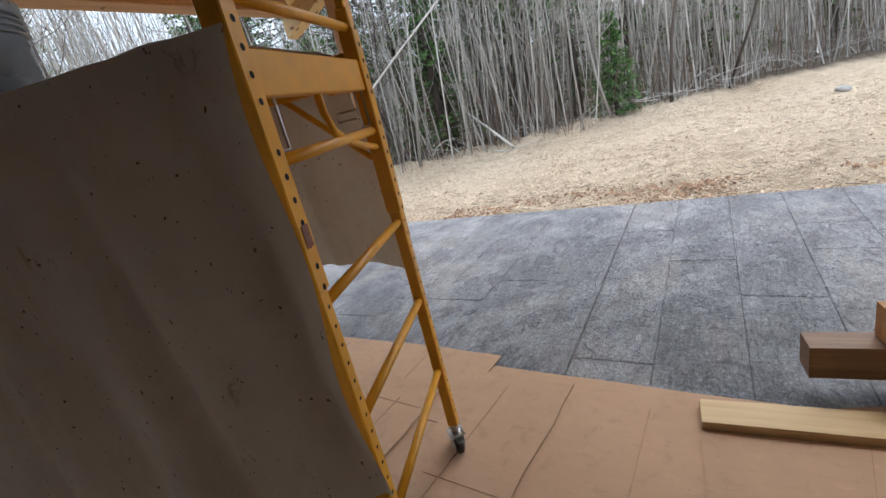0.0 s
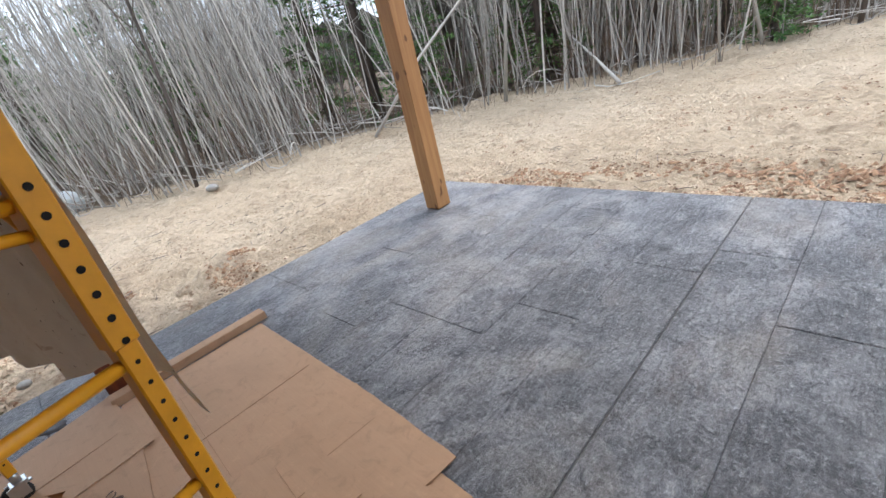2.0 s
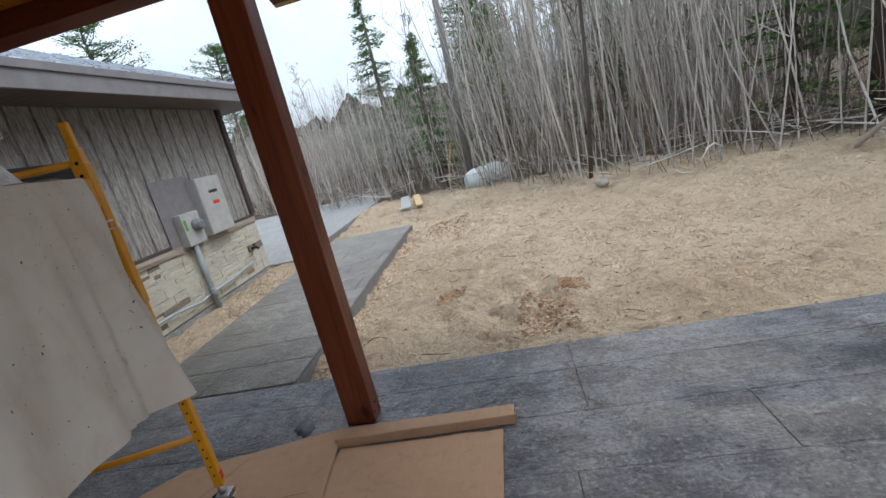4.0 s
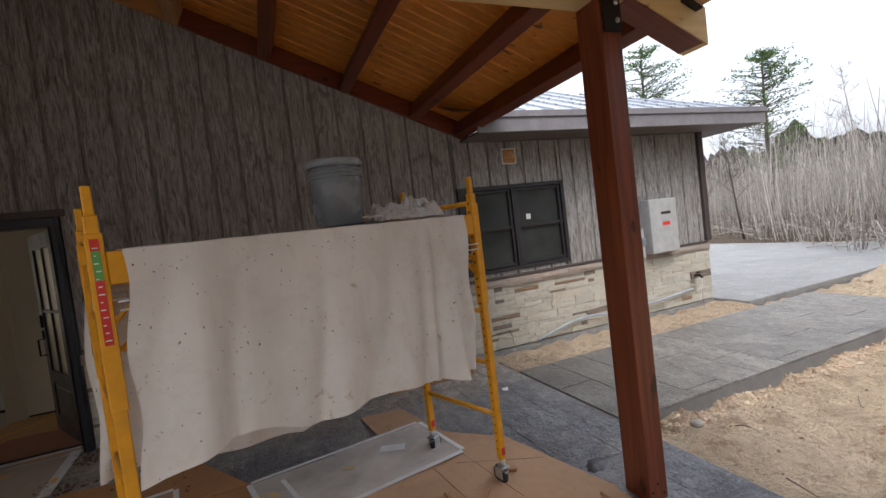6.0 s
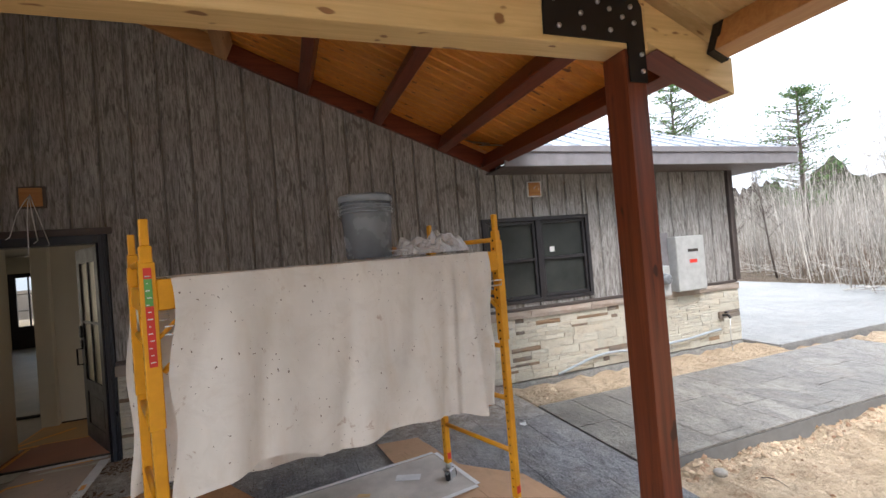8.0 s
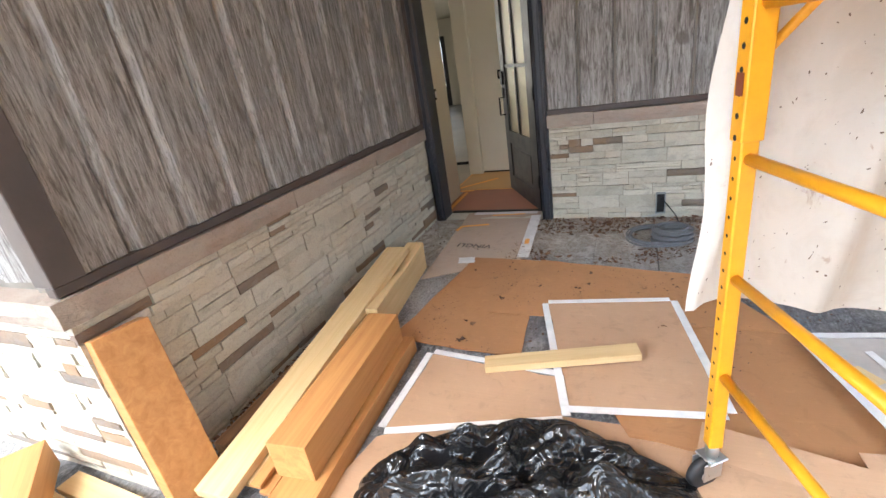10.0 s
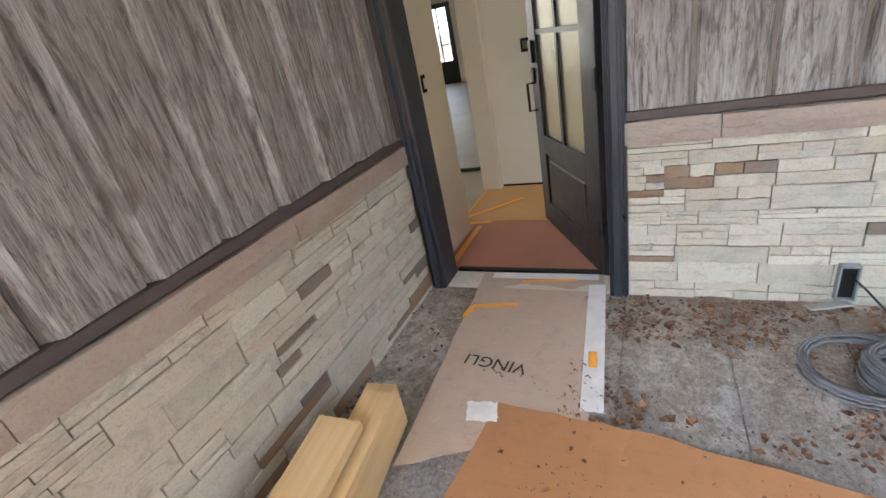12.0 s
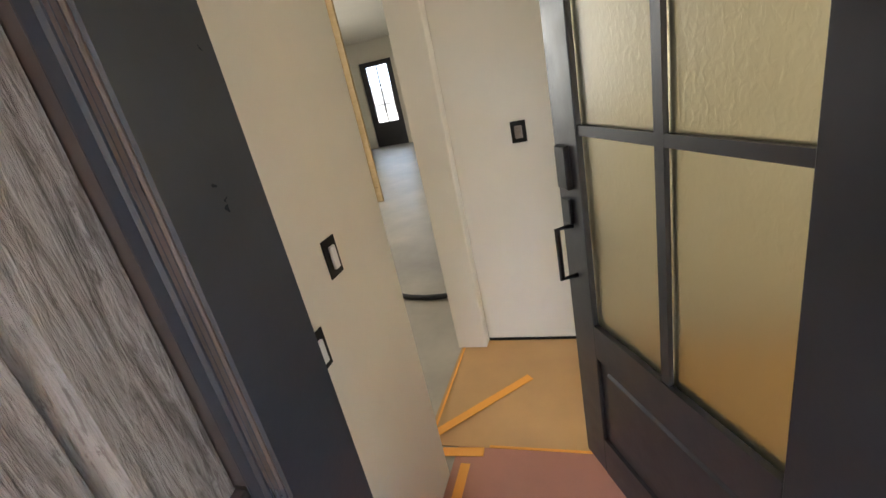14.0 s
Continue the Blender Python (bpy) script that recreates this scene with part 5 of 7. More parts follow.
ws = thing("wet_stain", pose(-4.52, 2.72, 0.0012, 0, 0, 30), "dark wet stain on the stamped concrete beside the post", "stain")
part("stain", own, plain("dark damp concrete", (0.09, 0.09, 0.094), 0.6, vary=0.5, scale=30), ws)
for p0, p1, lab_ in (((-1.98, 2.38), (-2.50, 2.50), "raised cardboard flap under the scaffold"), ((-3.0, 2.40), (-3.62, 2.18), "raised cardboard flap under the scaffold"), ((-2.45, 2.42), (-3.02, 2.36), "raised cardboard flap under the scaffold")):
    m_, n_ = along((*p0, 0.03), (*p1, 0.03))
    tf = thing("cardboard_flap", m_, lab_, "cardboard", "cardboard flaps")
    fb = bx(0, -0.085, -0.008, n_, 0.085, -0.004)
    bmesh.ops.rotate(fb, cent=(0, 0, 0), matrix=Matrix.Rotation(radians(8), 3, "X"), verts=fb.verts)
    bmesh.ops.translate(fb, vec=(0, 0, 0.006), verts=fb.verts)
    part("flap", fb, CARD, tf)
for i, (x, y, s) in enumerate(((-3.61, 2.60, 0.10), (-4.02, 2.50, 0.06), (-3.72, 2.66, 0.06), (-2.9, 0.62, 0.03), (-4.7, 1.3, 0.04))):
    tf = thing("torn_scrap", pose(x, y, 0.022, 0, 0, i * 70), "curled torn scrap of brown cardboard", "scrap", "torn scraps")
    def fn(u, v, s=s, i=i):
        a = u * 2.4 - 0.4
        return (s * math.sin(a) * 0.8, (v - 0.5) * s * (1.4 + 0.5 * math.sin(u * 5 + i)), s * 0.35 * (1 - math.cos(a)))
    gb = grid(8, 5, fn)
    part("scrap", gb, CARD_D if i < 3 else WHITE, tf)
tf = thing("pink_tag", pose(-3.13, 2.46, 0.03, 0, 0, 30), "small crumpled pink tag on the cardboard", "tag")
part("tag", crumple(8, 0.035, 0.02, 0.006, 8), plain("pink paper", (0.75, 0.12, 0.13), 0.6), tf)
for i, (x, y, s, k) in enumerate(((-3.33, 2.77, 0.12, 0.62), (-3.44, 2.84, 0.07, 0.4), (-3.50, 2.86, 0.04, 0.9))):
    tf = thing("tar_stain", pose(x, y, 0.0285, 0, 0, 20 + i * 60), "dark curved stain stuck on the cardboard", "stain", "dark stains")
    def fn(u, v, s=s, k=k):
        a = u * 2 * math.pi * k
        r = s * (0.6 + 0.25 * v * (1 + 0.5 * math.sin(a * 3)))
        return (r * math.cos(a), r * math.sin(a) * 0.7, 0.001)
    part("stain", grid(14, 3, fn), plain("dark stain", (0.10, 0.055, 0.03), 0.7), tf)

# ---- black bag ----
t = thing("black_trash_bag", pose(-1.38, 2.74, 0.012, 0, 0, 195), "crumpled glossy black plastic trash bag on cardboard", "bag")
part("film", folded(5, 0.54, 0.30, 0.17), BAG, t)
part("knotted_corner", disc_stack([(0.012, 0.0), (0.02, 0.02), (0.035, 0.05), (0.05, 0.07), (0.03, 0.075)], 10), BAG, t, m=pose(-0.42, 0.1, 0.03, 40, 20, 0))


# ---- lumber ----
def lumber(name, p0, p1, w, h, mat, label, group="lumber offcuts", roll=0.0):
    m_, n_ = along(p0, p1)
    m_ = m_ @ Matrix.Rotation(radians(roll), 4, "X")
    t = thing(name, m_, label, "lumber", group)
    part("timber", bx(0, -w / 2, 0, n_, w / 2, h, bevel=0.003, seg=2), mat, t)
    return t


lumber("timber_block", (-0.13, 2.9, 0.0), (-0.05, 3.02, 0.01), 0.1, 0.04, FIR, "small wood block under the boards")
lumber("timber_beam", (-0.665, 3.04, 0.0), (-0.60, 2.02, 0.0), 0.18, 0.09, CEDAR, "orange cedar beam lying by the stone wall")
lumber("timber_beam", (-0.63, 2.93, 0.093), (-0.56, 2.06, 0.093), 0.165, 0.16, CEDAR, "thick orange cedar beam stacked by the stone wall")
lumber("plank", (-0.335, 3.06, 0.045), (-0.265, 1.28, 0.245), 0.165, 0.04, LUMBER, "long pale yellow plank by the stone wall")
lumber("plank", (-0.415, 2.96, 0.015), (-0.31, 1.10, 0.206), 0.125, 0.035, LUMBER, "pale yellow plank under another by the stone wall")
lumber("plank", (-0.17, 2.85, 0.0), (-0.14, 1.6, 0.0), 0.12, 0.06, FIR, "rough brown plank under the pale planks")
lumber("timber_beam", (-0.385, 1.95, 0.0), (-0.265, 1.03, 0.0), 0.125, 0.20, LUMBER, "squared yellow timber under the pale planks by the stone wall")
lumber("plank", (-1.11, 2.12, 0.03), (-1.79, 1.93, 0.05), 0.09, 0.035, LUMBER, "short pale yellow two-by-four on the floor")
for dx, zz in ((0.0, 0.02), (0.035, 0.05)):
    lumber("wood_slat", (-0.50 + dx, 2.98, zz), (-0.455 + dx, 2.12, zz + 0.06), 0.05, 0.018, CEDAR, "thin cedar slat between the stacked timbers")
# upright cedar block leaning at the wall end
t = thing("timber_block", pose(-0.19, 3.02, 0.0, 3, 13, -10), "orange cedar block standing against the stone wall end", "lumber", "lumber offcuts")
part("timber", bx(-0.05, -0.095, 0.0, 0.05, 0.095, 0.72, bevel=0.004, seg=2), CEDAR, t)
# stack past the wall end
lumber("plank", (-0.55, 3.19, 0.0), (0.42, 3.15, 0.0), 0.09, 0.04, LUMBER, "short pale stud end past the wall corner")
lumber("plank", (-0.43, 3.32, 0.0), (0.42, 3.25, 0.0), 0.09, 0.04, LUMBER, "short pale stud past the wall corner")
lumber("plank", (-0.36, 3.45, 0.0), (0.5, 3.36, 0.0), 0.09, 0.04, LUMBER, "pale stud past the wall corner")
lumber("timber_beam", (-0.02, 3.66, 0.045), (0.62, 3.2, 0.045), 0.24, 0.14, CEDAR, "orange cedar offcut on the pale studs")
# beams stacked at the front edge, their ends toward the porch middle

lumber("plank", (-1.30, 3.60, 0.012), (0.2, 3.72, 0.012), 0.14, 0.042, LUMBER, "pale planed board jutting from the stack", "front timber stack")
lumber("timber_beam", (-0.93, 3.88, 0.10), (0.3, 4.02, 0.10), 0.12, 0.14, FIR, "rough brown timber end jutting from the stack", "front timber stack")
lumber("timber_beam", (-0.70, 3.90, 0.245), (0.3, 4.06, 0.245), 0.10, 0.14, CEDAR, "upper brown timber of the stack", "front timber stack")
lumber("sleeper", (-0.40, 3.78, 0.0), (-0.38, 4.2, 0.0), 0.09, 0.095, FIR, "short brown sleeper under the timber stack", "front timber stack")

# ---- boxes behind the scaffold by the back wall ----
t = thing("tile_box_stack", pose(-4.2, 0.36, 0), "low pallet-like stack of worn brown tile boxes", "box")
for i, (z0, z1, dx) in enumerate(((0.0, 0.09, 0), (0.095, 0.18, 0.03))):
    part("box", bx(-0.50 + dx, -0.24, z0, 0.46 + dx, 0.24, z1, bevel=0.006), CARD_D, t)
    for k in range(3):
        part("print_bar", bx(-0.3 + k * 0.22, 0.2405, z0 + 0.03, -0.16 + k * 0.22, 0.2415, z0 + 0.06), INK, t)
t = thing("paper_box", pose(-4.45, 0.30, 0.185, 0, 0, 6), "flat tan box with a blue label on the tile boxes", "box")
part("box", bx(-0.28, -0.2, 0, 0.22, 0.2, 0.30, bevel=0.005), CARD, t)
part("label", bx(-0.22, 0.2005, 0.03, -0.08, 0.202, 0.10), plain("blue print", (0.05, 0.2, 0.5), 0.5), t, "blue printed label")

# ---- wire coil and small box on the back wall ----
t = thing("wire_coil", pose(-1.945, 0.475, 0.012), "coils of grey cable on the dirty slab", "cable")
CABLE = plain("grey cable", (0.14, 0.15, 0.165), 0.38, vary=0.25, scale=20)
for cx, cy, r0, r1, turns, zt in ((0.03, -0.01, 0.165, 0.20, 9, 0.03), (-0.07, 0.03, 0.085, 0.135, 28, 0.095)):
    pts = []
    for i in range(turns * 20):
        a = i * 2 * math.pi / 20
        k = i / (turns * 20)
        lay = k * 5 % 1.0
        rr = r0 + (r1 - r0) * (lay if int(k * 5) % 2 else 1 - lay) + 0.004 * math.sin(i * 0.71) + 0.010 * math.sin(a + k * 9) * (turns < 12)
        pts.append((cx + rr * math.cos(a), cy + rr * math.sin(a) * 0.94, 0.006 + zt * k + 0.003 * math.sin(i * 0.37)))
    part("coil", tube(pts, 0.0052, sides=5), CABLE, t)
part("loose_loop", tube([(0.02 + 0.21 * math.cos(a), -0.02 + 0.19 * math.sin(a), 0.02 + 0.02 * math.sin(a * 2)) for a in [0.5 + i * 0.2 for i in range(26)]], 0.005, sides=5), CABLE, t)
t = thing("outdoor_outlet", pose(-1.96, 0.03, 0.05), "open grey outdoor outlet box low on the stone wall", "outlet")
ob_ = bx(-0.035, 0.0, 0.0, -0.028, 0.035, 0.165, bevel=0.001)
bx(0.028, 0.0, 0.0, 0.035, 0.035, 0.165, ob_, bevel=0.001), bx(-0.028, 0.0, 0.0, 0.028, 0.035, 0.007, ob_), bx(-0.028, 0.0, 0.158, 0.028, 0.035, 0.165, ob_)
part("box", ob_, PVC, t)
part("receptacle", bx(-0.027, 0.0, 0.008, 0.027, 0.018, 0.157, bevel=0.002), BLACK, t, "black socket inside")
part("flap_cover", bx(-0.035, 0.0, -0.004, 0.11, 0.075, 0.004, bevel=0.002), ELEC, t, "pale open cover flap", m=pose(0.03, 0.036, -0.005, 20, 8, 8))
part("cord", tube([(0.0, 0.02, 0.12), (-0.04, 0.07, 0.09), (-0.10, 0.12, 0.02), (-0.13, 0.22, -0.04), (-0.08, 0.36, -0.03), (0.0, 0.40, 0.0)], 0.0042), RUBBER, t)


# ---- light boxes on the wall ----
def light_box(x, z, wires, label):
    t = thing("light_junction_box", pose(x, 0.012, z), label, "junction box", "wall junction boxes")
    part("mount_block", bx(-0.105, 0.0, -0.10, 0.105, 0.022, 0.10, bevel=0.004), TRIM if wires else WHITE, t)
    part("wood_block", bx(-0.085, 0.022, -0.085, 0.085, 0.034, 0.085, bevel=0.003), CEDAR, t, "orange wooden mounting block")
    if wires:
        for k, (dx, n) in enumerate(((-0.09, 1.0), (-0.03, 0.9), (0.02, 1.15), (0.11, 0.8))):
            part("wire", tube([(0, 0.036, 0.02), (dx * 0.3, 0.07, -0.05), (dx * 0.8, 0.08, -0.20 * n), (dx * 1.4, 0.06, -0.44 * n), (dx * 1.4 + 0.03, 0.06, -0.47 * n)], 0.0042, sides=6), WHITE, t, "loose white wire")
    else:
        part("wire", tube([(0.02, 0.036, 0.0), (0.0, 0.06, 0.03), (-0.04, 0.05, 0.05), (-0.05, 0.05, -0.02)], 0.003, sides=6), WHITE, t, "short white wire")


light_box(-0.575, 2.50, True, "wooden light mounting block with loose wires over the door")
light_box(-5.79, 2.425, False, "white-framed light mounting block over the window")

# ---- electric meter, panel, conduit, tap ----
t = thing("electrical_cabinet", pose(-8.20, 0.0, 0.87), "tall grey electrical disconnect box on the siding", "electrical box")
part("cabinet", bx(-0.26, 0.02, 0.0, 0.27, 0.17, 0.79, bevel=0.006), ELEC, t)
part("door_lip", bx(-0.255, 0.1705, 0.01, 0.265, 0.178, 0.78, bevel=0.003), ELEC, t)
part("logo_plate", bx(-0.13, 0.1785, 0.56, 0.06, 0.181, 0.60), INK, t, "black plate")
part("sticker", bx(-0.10, 0.1785, 0.40, 0.04, 0.181, 0.45), REDST, t, "orange-red sticker")
t = thing("backing_board", pose(-7.62, 0.0, 0.87), "dark grey backing board behind the meter", "panel")
part("board", bx(-0.34, 0.014, 0.0, 0.34, 0.024, 0.86, bevel=0.003), FASCIA, t)
t = thing("electric_meter", pose(-7.63, 0.0, 0.84), "grey meter socket with a round glass meter", "meter")
part("box", bx(-0.19, 0.026, 0.0, 0.17, 0.14, 0.42, bevel=0.006), ELEC, t)
part("meter_ring", join(None, disc_stack([(0.085, 0), (0.085, 0.03), (0.075, 0.04), (0.07, 0.09), (0.05, 0.10)], 24), Matrix.Translation((-0.06, 0.14, 0.24)) @ Matrix.Rotation(radians(-90), 4, "X")), LID, t, "round glass meter dial")
part("seal", bx(0.10, 0.141, 0.20, 0.15, 0.144, 0.34), GREENST, t, "green tag")
part("conduit", tube([(0.03, 0.09, 0.0), (0.03, 0.09, -1.1)], 0.038, sides=14), PVC, t, "grey plastic conduit pipe")
part("coupling", tube([(0.03, 0.09, -0.62), (0.03, 0.09, -0.75)], 0.044, sides=14), PVC, t)
t = thing("garden_tap", pose(-8.86, 0.02, 0.42), "black outdoor tap on a block with a thin hanging pipe", "tap")
part("block", bx(-0.06, 0, -0.05, 0.06, 0.03, 0.05, bevel=0.003), STONE_BROWN, t)
part("spout", tube([(0, 0.03, 0), (0, 0.12, 0.01), (0, 0.16, -0.03)], 0.018), BLACK, t)
part("wheel_handle", tube([(-0.04, 0.10, 0.05), (0.04, 0.10, 0.05)], 0.014), BLACK, t)
part("pipe", tube([(0, 0.15, -0.03), (0.01, 0.14, -0.3), (0.0, 0.15, -0.6)], 0.006), ZINC, t)
t = thing("blue_hose", pose(0, 0, 0), "pale grey-blue flex hose sagging along the stone wall", "hose")
part("hose", tube([(-5.9 - 0.16 * i, 0.07 + 0.015 * math.sin(i), 0.02 + 0.10 * math.sin(i * 0.35) * (i < 10) + (0.011 * i)) for i in range(19)], 0.017, sides=8), plain("grey-blue hose", (0.35, 0.40, 0.45), 0.45), t)

# ---- things on the sand ----
ROCK = plain("grey field stone", (0.30, 0.28, 0.25), 0.9, vary=0.25, scale=9, bump=0.004)
t = thing("propane_tank", pose(-14.3, 3.77, -0.34, 0, 0, -35) @ Matrix.Scale(0.78, 4), "dull grey-white propane tank with a green cap at the tree line", "tank")
part("shell", join(None, disc_stack([(0.02, -0.95), (0.22, -0.90), (0.36, -0.78), (0.40, -0.62), (0.40, 0.62), (0.36, 0.78), (0.22, 0.90), (0.02, 0.95)], 28), Matrix.Translation((0, 0, 0.52)) @ Matrix.Rotation(radians(90), 4, "Y")), plain("grey-white tank paint", (0.55, 0.58, 0.58), 0.45, vary=0.12, scale=3), t)
part("valve_cap", disc_stack([(0.11, 0.90), (0.12, 0.93), (0.11, 1.02), (0.03, 1.05)], 16), GREENST, t, "green valve cap")
for s in (-0.5, 0.5):
    part("foot", bx(s - 0.06, -0.2, 0, s + 0.06, 0.2, 0.17, bevel=0.01), ELEC, t)
t = thing("marker_pole", pose(-15.2, 2.6, -0.15, -15, 0, 0), "thin yellow marker pole by the trees", "pole")
part("pole", tube([(0, 0, 0), (0, 0, 1.3)], 0.016), YELLOW, t)
t = thing("utility_pole", pose(-14.7, 3.35, -0.1, 0, 0, 0), "grey wooden utility pole at the tree line", "pole")
part("shaft", tube([(0, 0, 0), (0.05, 0.05, 5.9)], 0.10, sides=12, taper=0.72), bark_mat("grey pole wood", (0.16, 0.15, 0.14), (0.2, 0.19, 0.17), "rand"), t)
part("insulator", tube([(0.05, 0.05, 5.6), (0.22, 0.1, 5.65)], 0.03), ELEC, t)
t = thing("form_board", pose(-13.1, 2.05, 0.0, 0, 0, 12), "weathered form boards lying on the sand", "lumber", "form boards")
part("board", bx(-0.9, -0.08, 0, 0.9, 0.08, 0.04, bevel=0.004), LUMBER, t)
part("board_2", bx(-1.1, -0.42, 0.0, 0.9, -0.20, 0.03, bevel=0.004), ELEC, t)
t = thing("survey_stake", pose(2.9, 16.5, -0.05), "white survey stake in the sand", "stake")
part("stake", bx(-0.03, -0.02, 0, 0.03, 0.02, 0.42), WHITE, t)
for i, (x, y, s) in enumerate(((-5.55, 2.62, 0.05), (0.2, 8.6, 0.06), (0.9, 13.0, 0.13), (-10.6, 5.9, 0.12))):
    t = thing("rock", pose(x, y, -0.08, 0, 0, i * 50), "rounded pale grey field stone on the sand", "rock", "rocks on the sand")
    own = bmesh.new()
    bmesh.ops.create_icosphere(own, subdivisions=2, radius=s)
    for q in own.verts:
        q.co *= 1 + 0.25 * noise.noise(q.co * 6 + Vector((i, 0, 0)))
        q.co.z = q.co.z * 0.6 + s * 0.4
    part("stone", own, ROCK, t)


# ---- woods ----
rng = np.random.default_rng(11)
TREELINE = [(-40, -30), (-25, -14), (-17.6, -4.5), (-15.0, -1.0), (-14.2, 2.0), (-12.2, 4.6), (-10.9, 6.4), (-9.2, 9.6), (-6.5, 11.8), (-4.2, 13.0), (-2.2, 15.6), (0.5, 18.0), (4.5, 20.5), (12, 23), (30, 26)]


def line_points(n, depth_lo, depth_hi, lo=0.0, hi=1.0, power=1.0):
    pts = np.array(TREELINE, float)
    seg = np.hypot(*(pts[1:] - pts[:-1]).T)
    cum = np.concatenate([[0], np.cumsum(seg)]) / seg.sum()
    u = rng.uniform(lo, hi, n)
    x, y = np.interp(u, cum, pts[:, 0]), np.interp(u, cum, pts[:, 1])
    e = 1e-3
    dx, dy = np.interp(u + e, cum, pts[:, 0]) - np.interp(u - e, cum, pts[:, 0]), np.interp(u + e, cum, pts[:, 1]) - np.interp(u - e, cum, pts[:, 1])
    nrm = np.hypot(dx, dy) + 1e-9
    off = depth_lo + (depth_hi - depth_lo) * rng.uniform(0, 1, n) ** power
    return np.stack([x - dy / nrm * off, y + dx / nrm * off, np.full(n, -0.08)], 1)


def tubes(starts, vecs, r0, r1, segs=3, sides=4, bend=0.05):
    """Many thin tapered stems at once: verts and faces."""
    n = len(starts)
    t = np.linspace(0, 1, segs + 1)
    length = np.linalg.norm(vecs, axis=1, keepdims=True)
    side = rng.normal(size=(n, 3)) * length * bend
    cen = starts[:, None] + vecs[:, None] * t[None, :, None] + side[:, None] * (np.sin(t * np.pi))[None, :, None]
    d = vecs / np.maximum(length, 1e-6)
    ref = np.where(np.abs(d[:, 2:3]) > 0.9, np.array([[1.0, 0, 0]]), np.array([[0, 0, 1.0]]))
    u = np.cross(d, ref)
    u /= np.linalg.norm(u, axis=1, keepdims=True)
    w = np.cross(d, u)
    rad = r0[:, None] * (1 - t) + r1[:, None] * t
    ang = np.arange(sides) * 2 * np.pi / sides
    ring = u[:, None, None] * np.cos(ang)[None, None, :, None] + w[:, None, None] * np.sin(ang)[None, None, :, None]
    v = (cen[:, :, None] + ring * rad[:, :, None, None]).reshape(-1, 3)
    base = (np.arange(n) * (segs + 1) * sides)[:, None, None]
    i = np.arange(segs)[None, :, None] * sides
    j = np.arange(sides)[None, None, :]
    j2 = (j + 1) % sides
    f = np.stack([base + i + j, base + i + j2, base + i + sides + j2, base + i + sides + j], -1).reshape(-1, 4)
    return v, f, cen


def thicket(name, n, d0, d1, hlo, hhi, rlo, rhi, mat, label, branches=9, lean=0.16, lo=0.0, hi=1.0, power=1.0):
    s = line_points(n, d0, d1, lo, hi, power)
    lean = np.where(s[:, 0] > -5.5, lean * 0.45, lean * 0.8)
    h = rng.uniform(hlo, hhi, n) * np.where(s[:, 0] < -9, np.clip((s[:, 1] - 0.5) / 4.5, 0.5, 1.0), 1.0)
    trend = np.sin(s[:, 0] * 0.35 + s[:, 1] * 0.2)
    v = np.stack([h * (rng.normal(0, 1, n) * lean + 0.04 * trend), h * (rng.normal(0, 1, n) * lean - 0.03), h], 1)
    r = rng.uniform(rlo, rhi, n) * (h / hhi) ** 0.5
    v1, f1, cen = tubes(s, v, r, r * 0.25, 4, 4, 0.035)
    k = rng.uniform(0.3, 0.97, (n, branches))
    st = s[:, None] + v[:, None] * k[..., None]
    bl = h[:, None] * rng.uniform(0.07, 0.20, (n, branches)) * (1.25 - k)
    a = rng.uniform(0, 2 * np.pi, (n, branches))
    bv = np.stack([np.cos(a) * bl, np.sin(a) * bl, bl * rng.uniform(0.6, 1.9, (n, branches))], -1)
    br = (r[:, None] * 0.30 * (1.2 - k)).reshape(-1)
    v2, f2, _ = tubes(st.reshape(-1, 3), bv.reshape(-1, 3), br + 0.002, br * 0.3 + 0.001, 2, 3, 0.06)
    from_arrays(name, np.concatenate([v1, v2]), np.concatenate([f1, f2 + len(v1)]).tolist(), mat, "stuff", label, "woods")


thicket("sapling_thicket", 2500, 0.1, 5.5, 4.0, 8.0, 0.012, 0.028, STEM, "dense pale bare aspen saplings along the sand edge", 9, 0.12, 0.16, 0.90)
thicket("sapling_thicket_back", 3000, 4.0, 26.0, 5.0, 9.5, 0.022, 0.048, STEM, "pale bare saplings deeper in the woods", 7, 0.09)
thicket("dark_thicket", 2200, 3.5, 30.0, 3.0, 8.0, 0.02, 0.05, STEM_D, "dark bare saplings between the pale ones", 10, 0.13)
thicket("brush", 3200, -0.1, 4.0, 0.5, 2.4, 0.005, 0.011, SHRUB, "dry brown brush at the foot of the trees", 5, 0.35, 0.12, 0.92)


def fallen_sticks():
    n = 900
    s = line_points(n, -0.2, 2.2, 0.14, 0.92)
    s[:, 2] = rng.uniform(-0.06, 0.35, n)
    a = rng.uniform(0, 2 * np.pi, n)
    ln = rng.uniform(0.3, 1.7, n)
    v = np.stack([np.cos(a) * ln, np.sin(a) * ln, rng.uniform(-0.06, 0.5, n)], 1)
    r = rng.uniform(0.005, 0.017, n)
    v1, f1, _ = tubes(s, v, r, r * 0.4, 3, 4, 0.08)
    from_arrays("fallen_branches", v1, f1, STEM, "stuff", "pale fallen sticks piled along the sand edge", "brush")


